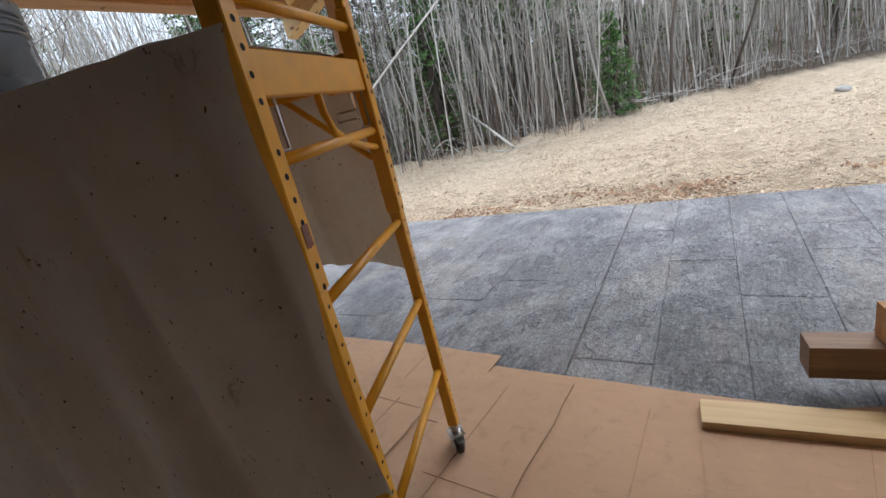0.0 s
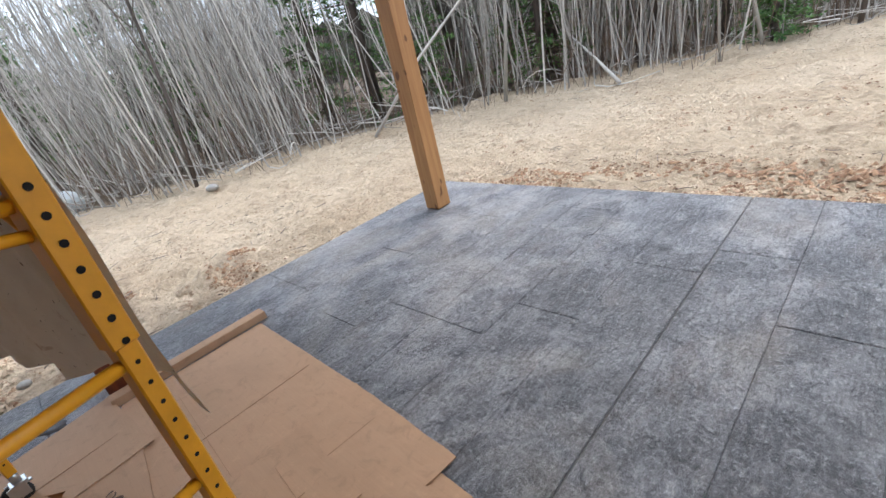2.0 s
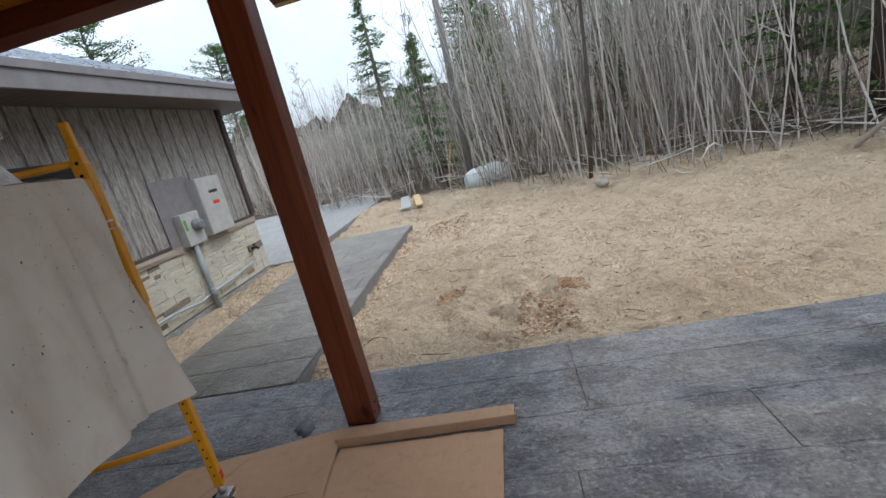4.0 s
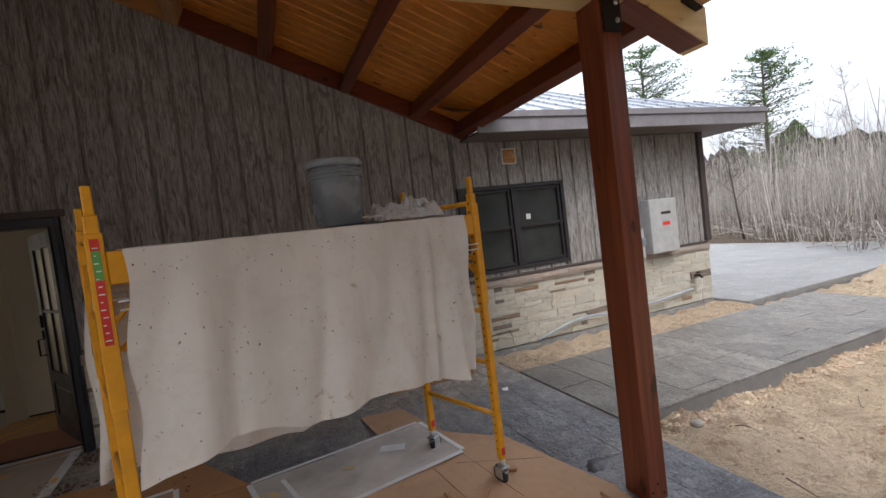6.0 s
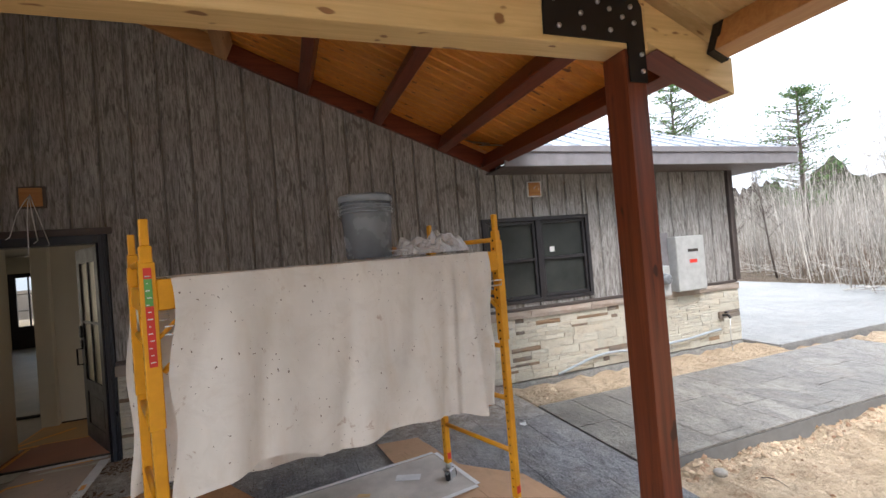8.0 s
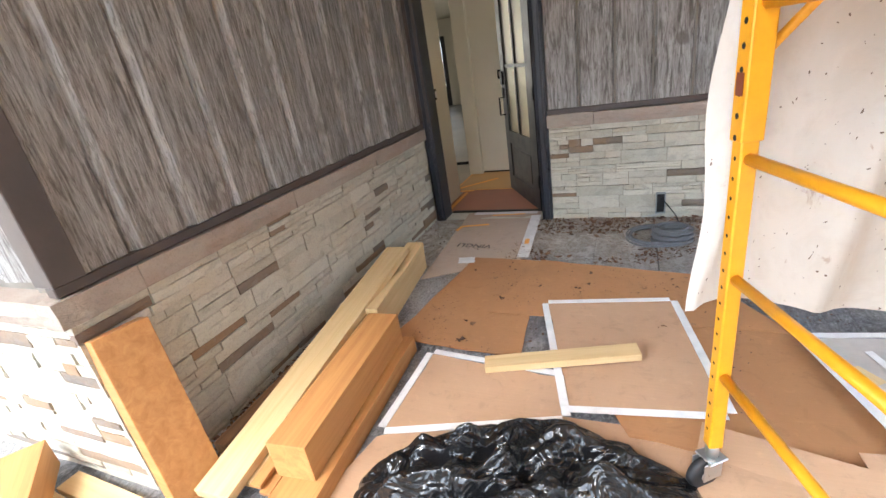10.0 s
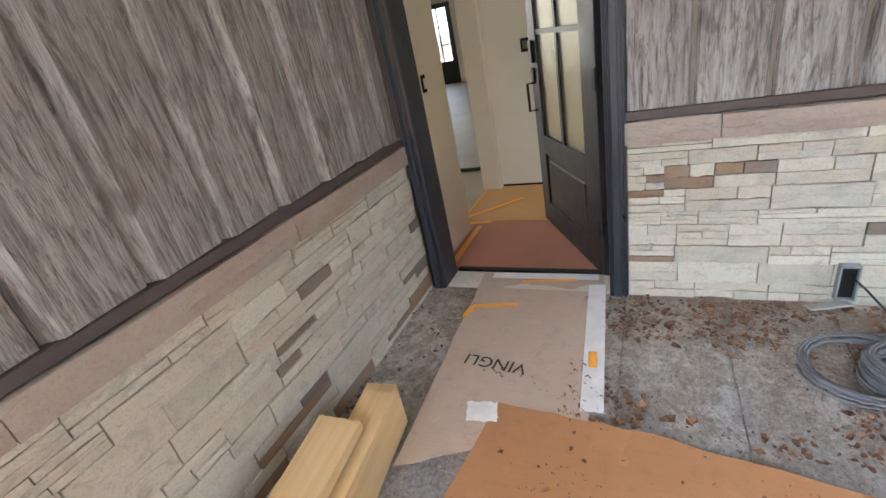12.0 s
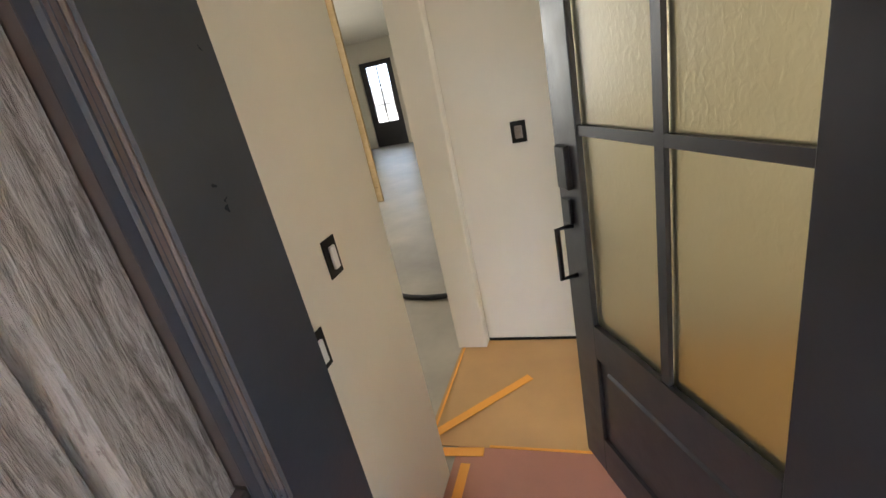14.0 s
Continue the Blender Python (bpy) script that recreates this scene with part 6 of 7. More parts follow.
fallen_sticks()
t = thing("fallen_trunk", pose(0, 0, 0), "long pale dead stem leaning across the saplings", "tree")
part("trunk", tube([(-9.2, 9.0, 0.0), (-8.3, 9.9, 1.3), (-7.2, 10.9, 2.5), (-5.9, 12.2, 3.9)], 0.035, taper=0.5), STEM, t)
t = thing("fallen_trunk", pose(0, 0, 0), "pale dead stem fallen toward the sand", "tree")
part("trunk", tube([(-5.2, 12.0, 0.05), (-5.9, 12.5, 0.5), (-6.9, 13.2, 1.1)], 0.04, taper=0.4), STEM, t)


def conifer(x, y, h, r, name="spruce_tree", dens=1.0, lab="dark green spruce at the tree line"):
    t = thing(name, pose(x, y, -0.1), lab, "tree", "conifers")
    part("trunk", tube([(0, 0, 0), (0.02 * h * 0.2, 0.0, h * 0.5), (0, 0.03, h)], 0.02 * h + 0.02, sides=8, taper=0.12), BARK, t)
    # limbs as many drooping sprays of needles
    n = int(120 * dens)
    pine = name == "pine_tree"
    k = rng.uniform(0.30 if pine else 0.08, 1.0, n)
    a = rng.uniform(0, 2 * np.pi, n)
    prof = (np.sin(np.clip((k - 0.25) / 0.75, 0, 1) * np.pi) ** 0.6 * 0.9 + 0.1) if pine else (1 - k) ** 0.8 + 0.06
    ln = r * prof * rng.uniform(0.55, 1.1, n)
    st = np.stack([np.zeros(n), np.zeros(n), k * h], 1)
    up = rng.uniform(0.05, 0.5, n) if pine else rng.uniform(-0.35, 0.05, n)
    v = np.stack([np.cos(a) * ln, np.sin(a) * ln, ln * up], 1)
    v1, f1, _ = tubes(st, v, np.full(n, 0.012 + 0.002 * h), np.full(n, 0.004), 2, 3, 0.03)
    me = bpy.data.meshes.new("limbs")
    me.from_pydata(v1.tolist(), [], f1.tolist())
    part("branch_mass", me, BARK, t, kind="stuff")
    m = 40
    u = rng.uniform(0.15, 1.05, (n, m))
    c = st[:, None] + v[:, None] * u[..., None] + rng.normal(0, 0.035 * r + 0.015, (n, m, 3)) * (np.array([1, 1, 0.6]))
    c = c.reshape(-1, 3)
    nn = len(c)
    out = np.repeat(v, m, 0)
    out = out / np.linalg.norm(out, axis=1, keepdims=True)
    d = out + rng.normal(0, 0.55, (nn, 3))
    d /= np.linalg.norm(d, axis=1, keepdims=True)
    w = np.cross(d, rng.normal(size=(nn, 3)))
    w /= np.linalg.norm(w, axis=1, keepdims=True)
    sz = rng.uniform(0.05, 0.12, (nn, 1)) * (0.6 + 0.12 * h ** 0.7)
    tri = np.stack([c - w * sz * 0.30, c + w * sz * 0.30, c + d * sz], 1).reshape(-1, 3)
    me = bpy.data.meshes.new("crown")
    me.from_pydata(tri.tolist(), [], np.arange(nn * 3).reshape(-1, 3).tolist())
    part("crown", me, NEEDLE, t)


for x, y, h, r in ((-18.5, 4.4, 6.4, 1.5), (-17.2, 2.2, 4.6, 1.1), (-19.5, 0.4, 6.8, 1.6), (-24.5, 1.2, 5.6, 1.3), (-8.8, 15.8, 7.5, 1.8), (-6.8, 17.0, 7.0, 1.8), (-4.9, 17.5, 7.5, 1.8), (-3.3, 14.9, 2.6, 0.8), (-15.5, 7.6, 7.0, 1.5), (-12.6, 10.2, 6.5, 1.4), (-22, 8, 9, 2.0), (-13.6, 12.6, 7.5, 2.0), (-11.4, 14.6, 8.0, 2.1), (-9.6, 16.6, 8.0, 2.2), (-8.0, 13.9, 6.0, 1.7), (-6.0, 19.0, 8.5, 2.3), (-3.6, 19.6, 8.5, 2.3), (-0.8, 21.2, 8.0, 2.2), (-10.2, 11.6, 5.0, 1.5), (2.5, 23.5, 8.5, 2.3)):
    conifer(x, y, h, r)
for x, y, h, r in ((-20.5, 4.0, 8.5, 1.5), (-22.0, -12.5, 9.5, 2.4), (-25, -8.5, 8.0, 2.0), (-7.6, 16.2, 8.5, 2.4), (-12.0, 11.4, 9.5, 2.6), (-9.4, 14.4, 8.0, 2.4), (-5.6, 15.2, 8.5, 2.2), (-26.5, 4.5, 9.5, 2.2), (-10.4, 13.2, 9.0, 2.4)):
    conifer(x, y, h, r, "pine_tree", 1.3, "tall airy green pine behind the saplings")


def bare_tree(x, y, h, r, lx, ly, mat, lab):
    t = thing("bare_tree", pose(x, y, -0.08), lab, "tree", "bare trees")
    top = Vector((lx * h, ly * h, h))
    pts = [(top * k + Vector((0.03 * h * math.sin(k * 5 + x), 0.02 * h * math.sin(k * 4 + y), 0))) for k in (0, 0.25, 0.5, 0.75, 1.0)]
    part("trunk", tube(pts, r, sides=7, taper=0.2), mat, t)
    n = 26
    k = rng.uniform(0.35, 0.98, n)
    st = np.array([top * float(q) for q in k])
    a = rng.uniform(0, 2 * np.pi, n)
    ln = h * rng.uniform(0.08, 0.24, n) * (1.2 - k)
    v = np.stack([np.cos(a) * ln, np.sin(a) * ln, ln * rng.uniform(0.6, 1.6, n)], 1)
    rr = r * 0.35 * (1.15 - k)
    v1, f1, _ = tubes(st, v, rr, rr * 0.3, 2, 4, 0.05)
    m = 8
    st2 = (st[:, None] + v[:, None] * rng.uniform(0.3, 1, (n, m))[..., None]).reshape(-1, 3)
    a2 = rng.uniform(0, 2 * np.pi, n * m)
    l2 = np.repeat(ln, m) * 0.5
    vv = np.stack([np.cos(a2) * l2, np.sin(a2) * l2, l2 * rng.uniform(0.3, 1.5, n * m)], 1)
    v2, f2, _ = tubes(st2, vv, np.full(n * m, 0.005), np.full(n * m, 0.002), 1, 3, 0.0)
    me = bpy.data.meshes.new("branches")
    me.from_pydata(np.concatenate([v1, v2]).tolist(), [], np.concatenate([f1, f2 + len(v1)]).tolist())
    part("branch_crown", me, mat, t, kind="stuff")


GREYBARK = bark_mat("grey bark", (0.26, 0.24, 0.21), (0.42, 0.39, 0.34), "rand")
pp = line_points(34, 0.0, 2.2, 0.22, 0.85)
for i, q in enumerate(pp):
    bare_tree(float(q[0]), float(q[1]), float(rng.uniform(5, 9)) * (0.6 if q[0] < -9 and q[1] < 5 else 1.0), float(rng.uniform(0.022, 0.045)), float(rng.normal(0, 0.08)), float(rng.normal(0, 0.08)), GREYBARK if i % 4 else BARK,
              "slender bare pale aspen at the sand edge" if i % 4 else "dark bare leaning tree at the sand edge")
bare_tree(-1.9, 15.9, 6.5, 0.05, 0.02, 0.0, BARK, "dark bare tree standing in front of the thicket")
bare_tree(-7.2, 11.4, 8.0, 0.045, 0.0, 0.02, GREYBARK, "pale birch behind the corner post")

# far woods beyond the thicket, as uneven distant hills of trunks
bd = []
for k, (rad, hh, seed) in enumerate(((62, 7.5, 3.0), (90, 11.5, 7.0))):
    own = bmesh.new()
    prev = None
    for i in range(721):
        a = radians(20 + i * 0.3375)
        x, y = rad * math.cos(a), rad * math.sin(a)
        z = hh * (0.75 + 0.35 * noise2(i * 0.11, 0, 1, seed) + 0.06 * noise2(i * 0.9, 0, 1, seed + 2) + 0.13 * noise2(i * 3.3, 0, 1, seed + 4))
        cur = (own.verts.new((x, y, -1)), own.verts.new((x, y, z)))
        if prev:
            own.faces.new((prev[0], cur[0], cur[1], prev[1]))
        prev = cur
    mb = Mat("hazy far woods " + ("near" if k == 0 else "far"), 1.0, 0, 0.0)
    mb.world_co()
    nz = mb.noise((1.4, 1.4, 0.12), 6, 0.75, 0.3, False)
    n2 = mb.noise((0.08, 0.08, 0.15), 4, 0.6, 0.3, False)
    c = mb.ramp(nz, [(0.38, (0.03, 0.025, 0.022)), (0.62, (0.13, 0.11, 0.095))])
    mb.color(mb.mix(mb.step(n2, 0.45, 0.6, 0, 0.6), c, (0.08, 0.10, 0.06)))
    part("backdrop", own, mb.m, label="hazy brown and green far woods", kind="structure")

# ---- leaf litter, twigs and debris ----


def leaves(name, n, x0, x1, y0, y1, z, size, mat, label, dens=None):
    x, y = rng.uniform(x0, x1, n), rng.uniform(y0, y1, n)
    if dens:
        keep = np.array([noise2(a, b, dens, 5) > 0.0 for a, b in zip(x, y)])
        x, y = x[keep], y[keep]
        n = len(x)
    a = rng.uniform(0, 2 * np.pi, n)
    s = rng.uniform(0.4, 1.0, n) * size
    zz = np.full(n, z) + rng.uniform(0.001, 0.004, n)
    k = 7
    ang = a[:, None] + np.arange(k)[None] * 2 * np.pi / k + rng.normal(0, 0.22, (n, k))
    rad = s[:, None] * rng.uniform(0.35, 1.0, (n, k)) * (0.55 + 0.45 * np.abs(np.cos(ang - a[:, None])))
    curl = rng.uniform(0.0, 0.55, (n, k)) * s[:, None]
    rim = np.stack([x[:, None] + rad * np.cos(ang), y[:, None] + rad * np.sin(ang), zz[:, None] + curl], -1)
    v = np.concatenate([np.stack([x, y, zz], -1)[:, None], rim], 1).reshape(-1, 3)
    i = (np.arange(n) * (k + 1))[:, None]
    j = np.arange(k)[None]
    f = np.stack([i + 0 * j, i + 1 + j, i + 1 + (j + 1) % k], -1).reshape(-1, 3)
    from_arrays(name, v, f, mat, "stuff", label, "leaves", False)


leaves("dry_leaves", 1900, -2.6, -0.9, 0.04, 0.9, 0.004, 0.022, LEAF, "dry brown leaves on the slab by the stone wall", 2.5)
leaves("dry_leaves_edge", 160, -3.4, -1.15, 0.02, 0.16, 0.004, 0.024, LEAF, "dry brown leaves along the wall foot")
leaves("dry_leaves_card", 260, -2.2, -0.6, 0.9, 2.3, 0.017, 0.016, LEAF, "dry leaf bits on the dirty cardboard", 2.0)
leaves("dry_leaves_side", 90, -0.3, -0.02, 0.05, 2.8, 0.004, 0.02, LEAF, "leaf bits along the side wall foot")
leaves("leaf_litter_side", 700, -0.16, -0.02, 0.9, 2.9, 0.006, 0.022, LEAF, "dry leaf litter heaped along the side wall foot")
leaves("big_leaves", 190, -2.6, -1.1, 0.05, 0.9, 0.006, 0.042, LEAF, "large curled brown leaves by the stone wall", 2.0)
leaves("leaf_crumbs_card", 1800, -2.3, -0.6, 0.7, 2.2, 0.017, 0.008, LEAF, "brown crumbs on the dirty cardboard", 2.6)
leaves("big_leaves_card", 22, -2.1, -0.7, 0.9, 2.1, 0.018, 0.035, LEAF, "large curled leaves on the dirty cardboard")
leaves("leaf_crumbs", 2600, -3.2, -1.08, 0.05, 1.5, 0.004, 0.009, LEAF, "brown leaf crumbs on the slab", 1.7)
leaves("plaster_crumbs", 500, -3.4, -1.1, 0.1, 1.3, 0.004, 0.008, WHITE, "white plaster crumbs on the slab", 3.0)
leaves("sand_debris", 2200, -4.8, 3.5, 6.80, 7.9, -0.045, 0.020, LEAF, "dead leaf bits where the sand meets the slab", 1.6)
leaves("sand_debris_far", 1200, -9, 4, 7.0, 13.0, -0.045, 0.018, LEAF, "scattered leaf bits on the sand", 0.8)


def twigs(n, x0, x1, y0, y1, z, lo, hi, r, name, lab):
    s = np.stack([rng.uniform(x0, x1, n), rng.uniform(y0, y1, n), np.full(n, z)], 1)
    a = rng.uniform(0, 2 * np.pi, n)
    ln = rng.uniform(lo, hi, n)
    v, f, _ = tubes(s, np.stack([np.cos(a) * ln, np.sin(a) * ln, ln * 0.05], 1), np.full(n, r), np.full(n, r * 0.4), 3, 4, 0.12)
    from_arrays(name, v, f, STEM_D, "stuff", lab, "twigs")


twigs(110, -4.5, 3.5, 6.85, 8.2, -0.04, 0.04, 0.22, 0.004, "twigs", "thin dark twigs on the sand by the slab")
twigs(120, -9, 6, 8.0, 15.0, -0.045, 0.05, 0.25, 0.004, "twigs_far", "scattered dark twigs on the sand")
twigs(60, -9, -5.3, 2.6, 6.5, -0.10, 0.05, 0.25, 0.005, "twigs_side", "small twigs on the sand beside the walk")


CLOD = bark_mat("sand clods", (0.24, 0.13, 0.07), (0.62, 0.49, 0.34))


def clods(name, n, x0, x1, y0, y1, r0, r1, lab, dens=None, mat=CLOD):
    x, y = rng.uniform(x0, x1, n), rng.uniform(y0, y1, n)
    if dens:
        keep = np.array([noise2(a, b, dens, 15) > 0.12 for a, b in zip(x, y)])
        x, y = x[keep], y[keep]
    n = len(x)
    z = np.array([ground_height(a, b) for a, b in zip(x, y)])
    r = rng.uniform(r0, r1, n) ** 1.0
    base = np.array([[1, 0, 0], [0, 1, 0], [-1, 0, 0], [0, -1, 0], [0.2, 0.1, 0.8], [0, 0, -0.5]], float)
    v = (base[None] + rng.normal(0, 0.25, (n, 6, 3))) * r[:, None, None] + np.stack([x, y, z], 1)[:, None]
    f = np.array([[0, 1, 4], [1, 2, 4], [2, 3, 4], [3, 0, 4]])
    from_arrays(name, v.reshape(-1, 3), (np.arange(n)[:, None, None] * 6 + f[None]).reshape(-1, 3), mat, "stuff", lab, "sand clods")


clods("clods_side", 5200, -9.5, -5.12, 2.42, 8.5, 0.004, 0.014, "small clods of sand beside the walk", 1.3)
clods("clods_front", 5200, -6.0, 4.0, 6.79, 9.6, 0.005, 0.020, "small clods of sand in front of the slab", 1.1)
clods("clods_edge", 1500, -5.0, 3.5, 6.78, 7.0, 0.006, 0.024, "clods of sand along the slab edge")
clods("clods_walk_edge", 500, -10.3, -5.15, 2.36, 2.56, 0.008, 0.03, "clods of sand along the walk edge")
CLOD_D = bark_mat("damp brown clods", (0.16, 0.08, 0.04), (0.42, 0.26, 0.15))
clods("damp_clods_edge", 2600, -4.0, 4.0, 6.80, 7.7, 0.007, 0.03, "damp red-brown clods in front of the slab", 0.7, CLOD_D)
clods("damp_clods_side", 500, -9.0, -5.3, 2.6, 6.5, 0.005, 0.018, "damp brown clods on the sand beside the walk", 0.9, CLOD_D)
clods("damp_clods_out", 900, -10.0, 2.0, 8.0, 13.0, 0.008, 0.024, "damp brown clods further out on the sand", 0.55, CLOD_D)
for cx_, cy_, cr_, cn_ in ((-6.6, 3.45, 0.22, 260), (-5.9, 4.35, 0.40, 260), (-9.9, 3.1, 0.55, 300), (-3.9, 7.1, 0.45, 400), (-1.6, 7.15, 0.6, 400), (-6.35, 4.65, 0.2, 140)):
    clods("damp_clod_heap", cn_, cx_ - cr_, cx_ + cr_, cy_ - cr_ * 0.6, cy_ + cr_ * 0.6, 0.006, 0.026, "damp dark clods where the sand was dug", None, CLOD_D)
clods("clods_far", 5000, -13.0, 3.0, 8.5, 15.0, 0.008, 0.028, "small clods of sand further out", 0.9)


# ---- siding boards, stones and planks ----
def board_mesh(w, th, h):
    own = bmesh.new()
    p = [(0, 0), (0.004, th * 0.5), (w - 0.034, th), (w - 0.006, th * 0.15), (w, 0)]
    a = [own.verts.new((x, y, 0)) for x, y in p]
    b = [own.verts.new((x, y, h)) for x, y in p]
    for i in range(4):
        own.faces.new((a[i], a[i + 1], b[i + 1], b[i]))
    own.faces.new(a[::-1]), own.faces.new(b)
    bmesh.ops.recalc_face_normals(own, faces=own.faces)
    return mesh_of(own, "siding_board")


PITCH = 0.2585
unit = board_mesh(0.252, 0.042, 1.0)
unit.materials.append(SIDING)


def siding(parent, m):
    return part("siding_board", unit, None, parent, m=m)


def slant_board(x0, x1, z0, z1a, z1b, y0=-0.019, th=0.022):
    own = bmesh.new()
    p = [(x0, 0), (x0 + 0.012, th), (x1 - 0.012, th * 0.92), (x1, 0)]
    tops = [z1a, z1a + (z1b - z1a) * 0.05, z1b - (z1b - z1a) * 0.05, z1b]
    a = [own.verts.new((x, y0 + y, z0)) for x, y in p]
    b = [own.verts.new((x, y0 + y, z)) for (x, y), z in zip(p, tops)]
    for i in range(3):
        own.faces.new((a[i], a[i + 1], b[i + 1], b[i]))
    own.faces.new(a[::-1]), own.faces.new(b)
    bmesh.ops.recalc_face_normals(own, faces=own.faces)
    return own


z0 = LEDGE + 0.084
x = -0.0785
spans = []
while x > END_X + 0.06:
    x0 = max(x - 0.246, END_X + 0.062)
    top_a, top_b = min(deck(x0) if x0 > -5.25 else 2.615, 9), min(deck(x) if x > -5.25 else 2.615, 9)
    mid = (x0 + x) / 2
    if mid > -1.16:
        spans.append((x0, x, 2.205, top_a, top_b))
    elif x < -5.0 and x0 > -6.63:
        spans.append((x0, x, z0, 0.968, 0.968)), spans.append((x0, x, 2.072, top_a, top_b))
    elif x0 < -5.02 < x:
        spans.append((-5.018, x, z0, deck(-5.018), top_b)), spans.append((x0, -5.022, z0, 0.968, 0.968)), spans.append((x0, -5.022, 2.072, top_a, top_a + 0.05))
    elif x0 < -6.602 < x:
        spans.append((-6.600, x, z0, 0.968, 0.968)), spans.append((-6.600, x, 2.072, top_a, top_b)), spans.append((x0, -6.604, z0, top_a, top_b))
    else:
        spans.append((x0, x, z0, top_a, top_b))
    x -= PITCH
for s_ in spans:
    part("siding_board", slant_board(*s_), SIDING, wall_b)
H_A = 5.1 - z0
for i in range(11):
    siding(wall_a, Matrix.Translation((0.014, 2.7795 - PITCH * i, z0)) @ Matrix.Rotation(radians(90), 4, "Z") @ Matrix.Diagonal((1, 1, H_A, 1)))
siding(wall_a, Matrix.Translation((0.014, 0.038, z0)) @ Matrix.Rotation(radians(90), 4, "Z") @ Matrix.Diagonal((0.6, 1, H_A, 1)))
for i in range(13):
    siding(wall_c, Matrix.Translation((0.07 + PITCH * i, 3.002, z0)) @ Matrix.Diagonal((1, 1, H_A, 1)))
for i in range(20):
    siding(wall_d, Matrix.Translation((END_X - 0.002, -0.2 - PITCH * i, z0)) @ Matrix.Rotation(radians(90), 4, "Z") @ Matrix.Diagonal((1, 1, 1.67, 1)))


def stone_meshes():
    out = []
    r = random.Random(5)
    for k in range(7):
        own = bmesh.new()
        nx, nz = 4, 3
        fr_ = [[own.verts.new((i / (nx - 1) - 0.5 + (r.uniform(-0.05, 0.05) if 0 < i < nx - 1 else 0), 0.5 * (1 if 0 < i < nx - 1 and 0 < j < nz - 1 else 0.86) + r.uniform(-0.06, 0.06), j / (nz - 1) - 0.5 + (r.uniform(-0.06, 0.06) if 0 < i < nx - 1 else 0))) for i in range(nx)] for j in range(nz)]
        for j in range(nz - 1):
            for i in range(nx - 1):
                own.faces.new((fr_[j][i], fr_[j][i + 1], fr_[j + 1][i + 1], fr_[j + 1][i]))
        rim = [fr_[0][i] for i in range(nx)] + [fr_[j][nx - 1] for j in range(1, nz)] + [fr_[nz - 1][i] for i in range(nx - 2, -1, -1)] + [fr_[j][0] for j in range(nz - 2, 0, -1)]
        back = [own.verts.new((q.co.x, -0.6, q.co.z)) for q in rim]
        for i in range(len(rim)):
            own.faces.new((rim[i], rim[(i + 1) % len(rim)], back[(i + 1) % len(rim)], back[i]))
        bmesh.ops.recalc_face_normals(own, faces=own.faces)
        out.append(mesh_of(own, "stone"))
    return out


ST_G = stone_meshes()
ST_B = [q.copy() for q in ST_G]
for q in ST_G:
    q.materials.append(STONE)
for q in ST_B:
    q.materials.append(STONE_BROWN)
rs = random.Random(21)


def ledge_stones(parent, m, length, z_lo, z_hi, scale=1.0):
    """Courses of split stone along local x, facing local +y."""
    z = z_lo
    while z < z_hi - 0.02:
        band = min(rs.choice((0.06, 0.08, 0.10)) * scale, z_hi - z)
        if z_hi - z - band < 0.045:
            band = z_hi - z
        x = 0.0
        while x < length - 0.01:
            w = min(rs.uniform(0.16, 0.46) * scale, length - x)
            if length - x - w < 0.08:
                w = length - x
            cuts = [band] if rs.random() < 0.40 else [band * 0.5, band * 0.5]
            if rs.random() < 0.22:
                cuts = [band * 0.34, band * 0.33, band * 0.33]
            zz = z
            for h in cuts:
                n = 1 if h > band * 0.6 or rs.random() < 0.55 else 2
                f = rs.uniform(0.35, 0.65)
                for a, b in (((0, 1),) if n == 1 else ((0, f), (f, 1))):
                    brown = rs.random() < 0.11 and h < 0.07
                    mesh = rs.choice(ST_B if brown else ST_G)
                    ww = w * (b - a) - 0.004
                    part("stone", mesh, None, parent, m=m @ Matrix.Translation((x + w * a + ww / 2 + 0.003, rs.uniform(-0.005, 0.006), zz + h / 2)) @ Matrix.Diagonal((ww, 0.034, h - 0.0025, 1)))
                zz += h
            x += w
        z += band


FA = Matrix.Translation((0.018, 0.03, 0)) @ Matrix.Rotation(radians(90), 4, "Z")
FA = Matrix(((0, -1, 0, 0.0), (1, 0, 0, 0.035), (0, 0, 1, 0), (0, 0, 0, 1)))
ledge_stones(wall_a, FA, 3.03, 0.0, LEDGE - 0.055)
ledge_stones(wall_b, Matrix.Translation((-5.15, -0.008, 0)), 4.03, 0.0, LEDGE - 0.055, 1.08)
ledge_stones(wall_b, Matrix.Translation((END_X, -0.008, 0)), 4.12, 0.0, LEDGE - 0.055, 1.12)
ledge_stones(wall_c, Matrix.Translation((0.0, 3.05, 0)), 1.4, 0.0, LEDGE - 0.055)
capm = []
for k in range(4):
    q = ST_G[k].copy()
    q.materials.clear()
    q.materials.append(CAP)
    capm.append(q)


def cap_run(parent, m, length):
    x = 0.0
    while x < length - 0.01:
        w = min(0.92, length - x)
        part("cap_stone", rs.choice(capm), None, parent, m=m @ Matrix.Translation((x + w / 2, 0.0, LEDGE - 0.008)) @ Matrix.Diagonal((w - 0.003, 0.095, 0.095, 1)))
        x += w


cap_run(wall_a, FA, 3.06)
cap_run(wall_b, Matrix.Translation((-5.15, -0.008, 0)), 4.04)
cap_run(wall_b, Matrix.Translation((END_X, -0.008, 0)), 4.12)
cap_run(wall_c, Matrix.Translation((-0.03, 3.05, 0)), 1.5)

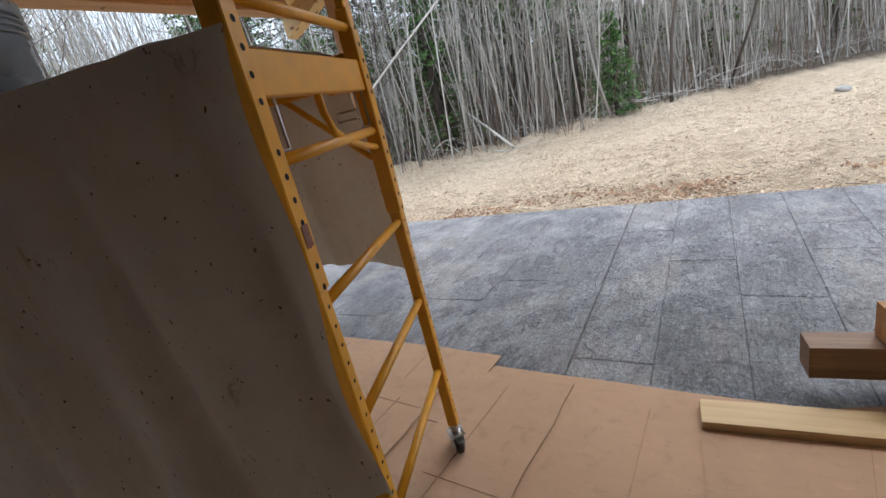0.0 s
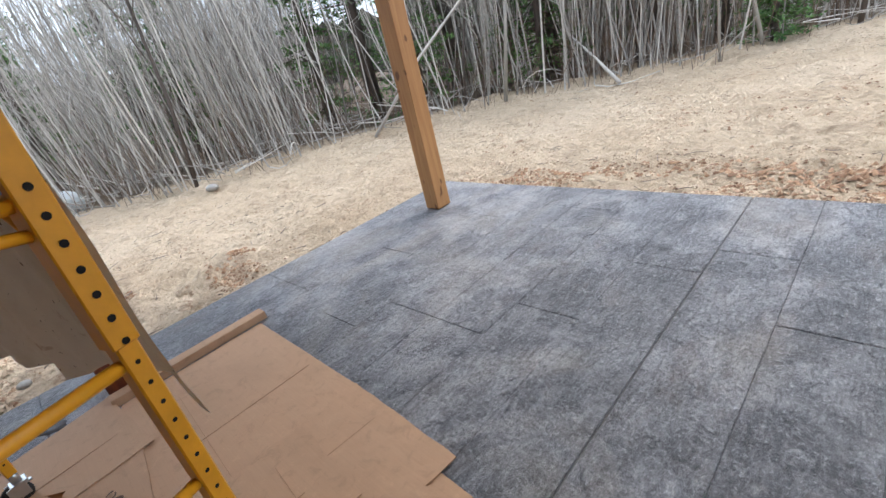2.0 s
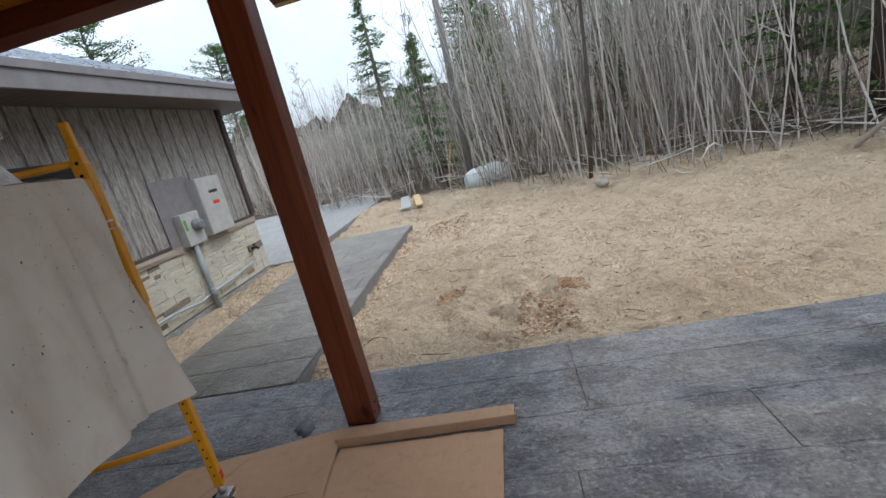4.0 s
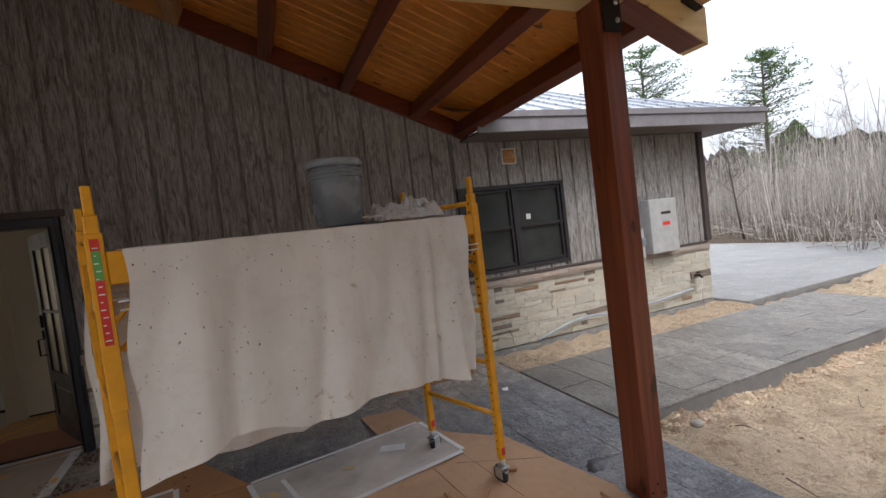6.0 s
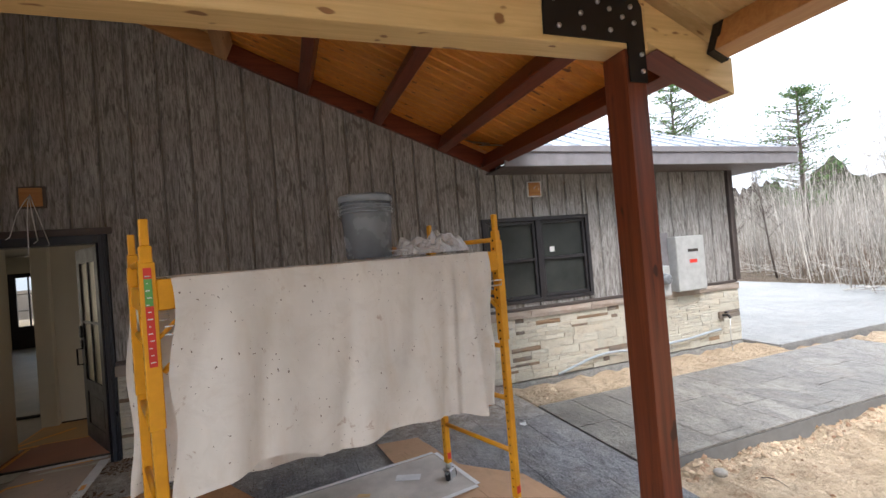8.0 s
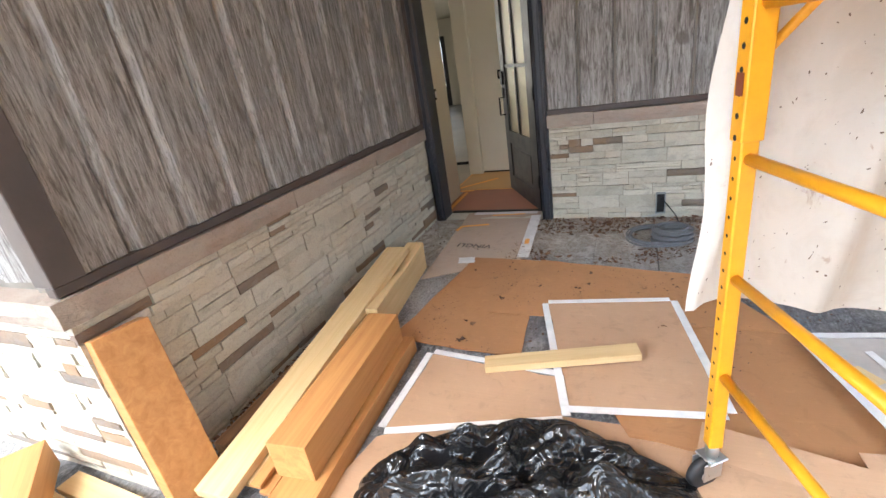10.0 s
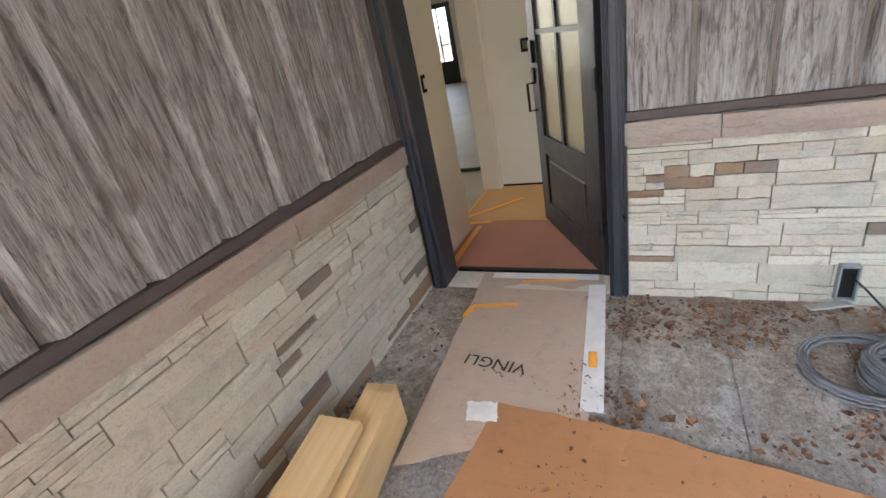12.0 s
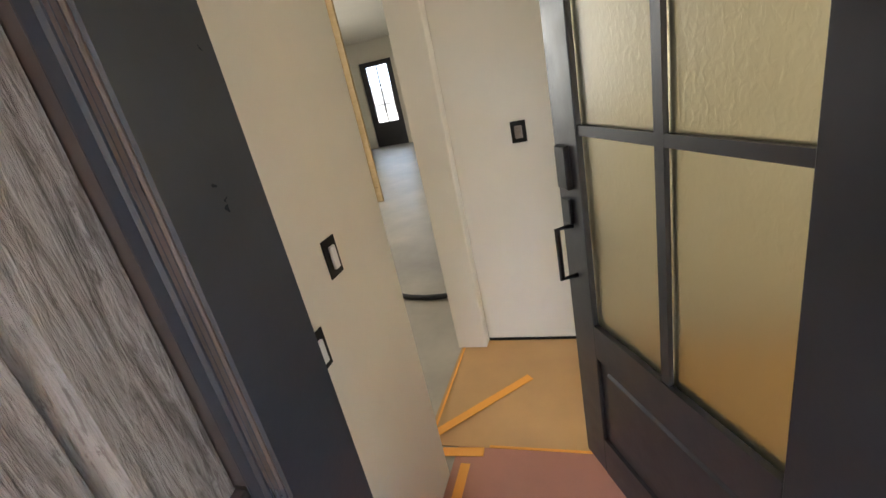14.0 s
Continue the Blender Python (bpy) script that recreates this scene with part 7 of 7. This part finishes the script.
# stamped planks
CROSS = {0: (4.72, 2.6), 1: (5.25, 3.3), 2: (3.96, 5.9), 3: (5.6, 3.2), 4: (4.92, 2.9), 5: (6.33, 4.58), 6: (4.58, 2.6), 7: (4.27, 6.0), 8: (5.17, 2.78)}


def plank(parent, x0, x1, y0, y1, mat, g=0.0012):
    dz = rs.uniform(-0.0006, 0.0006)
    own = bmesh.new()
    bev = 0.0045
    lo = [own.verts.new((x, y, -0.016)) for x, y in ((x0 + g, y0 + g * 1.5), (x1 - g, y0 + g * 1.5), (x1 - g, y1 - g * 1.5), (x0 + g, y1 - g * 1.5))]
    mi = [own.verts.new((q.co.x, q.co.y, -0.003 + dz)) for q in lo]
    c = Vector(((x0 + x1) / 2, (y0 + y1) / 2, 0))
    hi = [own.verts.new((q.co.x + (bev if q.co.x < c.x else -bev), q.co.y + (bev if q.co.y < c.y else -bev), dz)) for q in lo]
    for i in range(4):
        j = (i + 1) % 4
        own.faces.new((lo[i], lo[j], mi[j], mi[i])), own.faces.new((mi[i], mi[j], hi[j], hi[i]))
    own.faces.new(hi)
    part("stamped_plank", own, mat, parent)


SW = 0.405
xs0 = -0.70
k = 0
while xs0 - SW * (k + 1) > -5.2:
    x1 = xs0 - SW * k
    x0 = max(x1 - SW, -5.078)
    cuts = sorted(set((-0.02 if x1 <= -0.9 else 0.0, 6.768) + CROSS.get(k, (4.4, 2.7)) + (rs.uniform(0.7, 1.6),)))
    for a, b in zip(cuts, cuts[1:]):
        plank(slab, x0 + (0.004 if k == 2 else 0), x1 - (0.004 if k == 3 else 0), a, b, CONC)
    k += 1
k = 0
for i in range(-1, 11):
    x0 = -0.70 + SW * (i + 1)
    cuts = sorted((3.05 if x0 > -0.2 else 0.0, 6.768, 4.4 + 0.5 * (i % 3), 5.6 + 0.3 * (i % 2)))
    for a, b in zip(cuts, cuts[1:]):
        plank(slab, x0, min(x0 + SW, 3.5), a, b, CONC)
plank(slab, -0.70, 0.0, 0.0, 2.4, CONC)
for i in range(13):
    x1 = -5.10 - 0.395 * i
    cuts = (0.87, 1.55 + 0.35 * (i % 3), 2.38)
    for a, b in zip(cuts, cuts[1:]):
        plank(walk_slab, max(x1 - 0.395, -10.3), x1, a, b, CONC_W, 0.003)
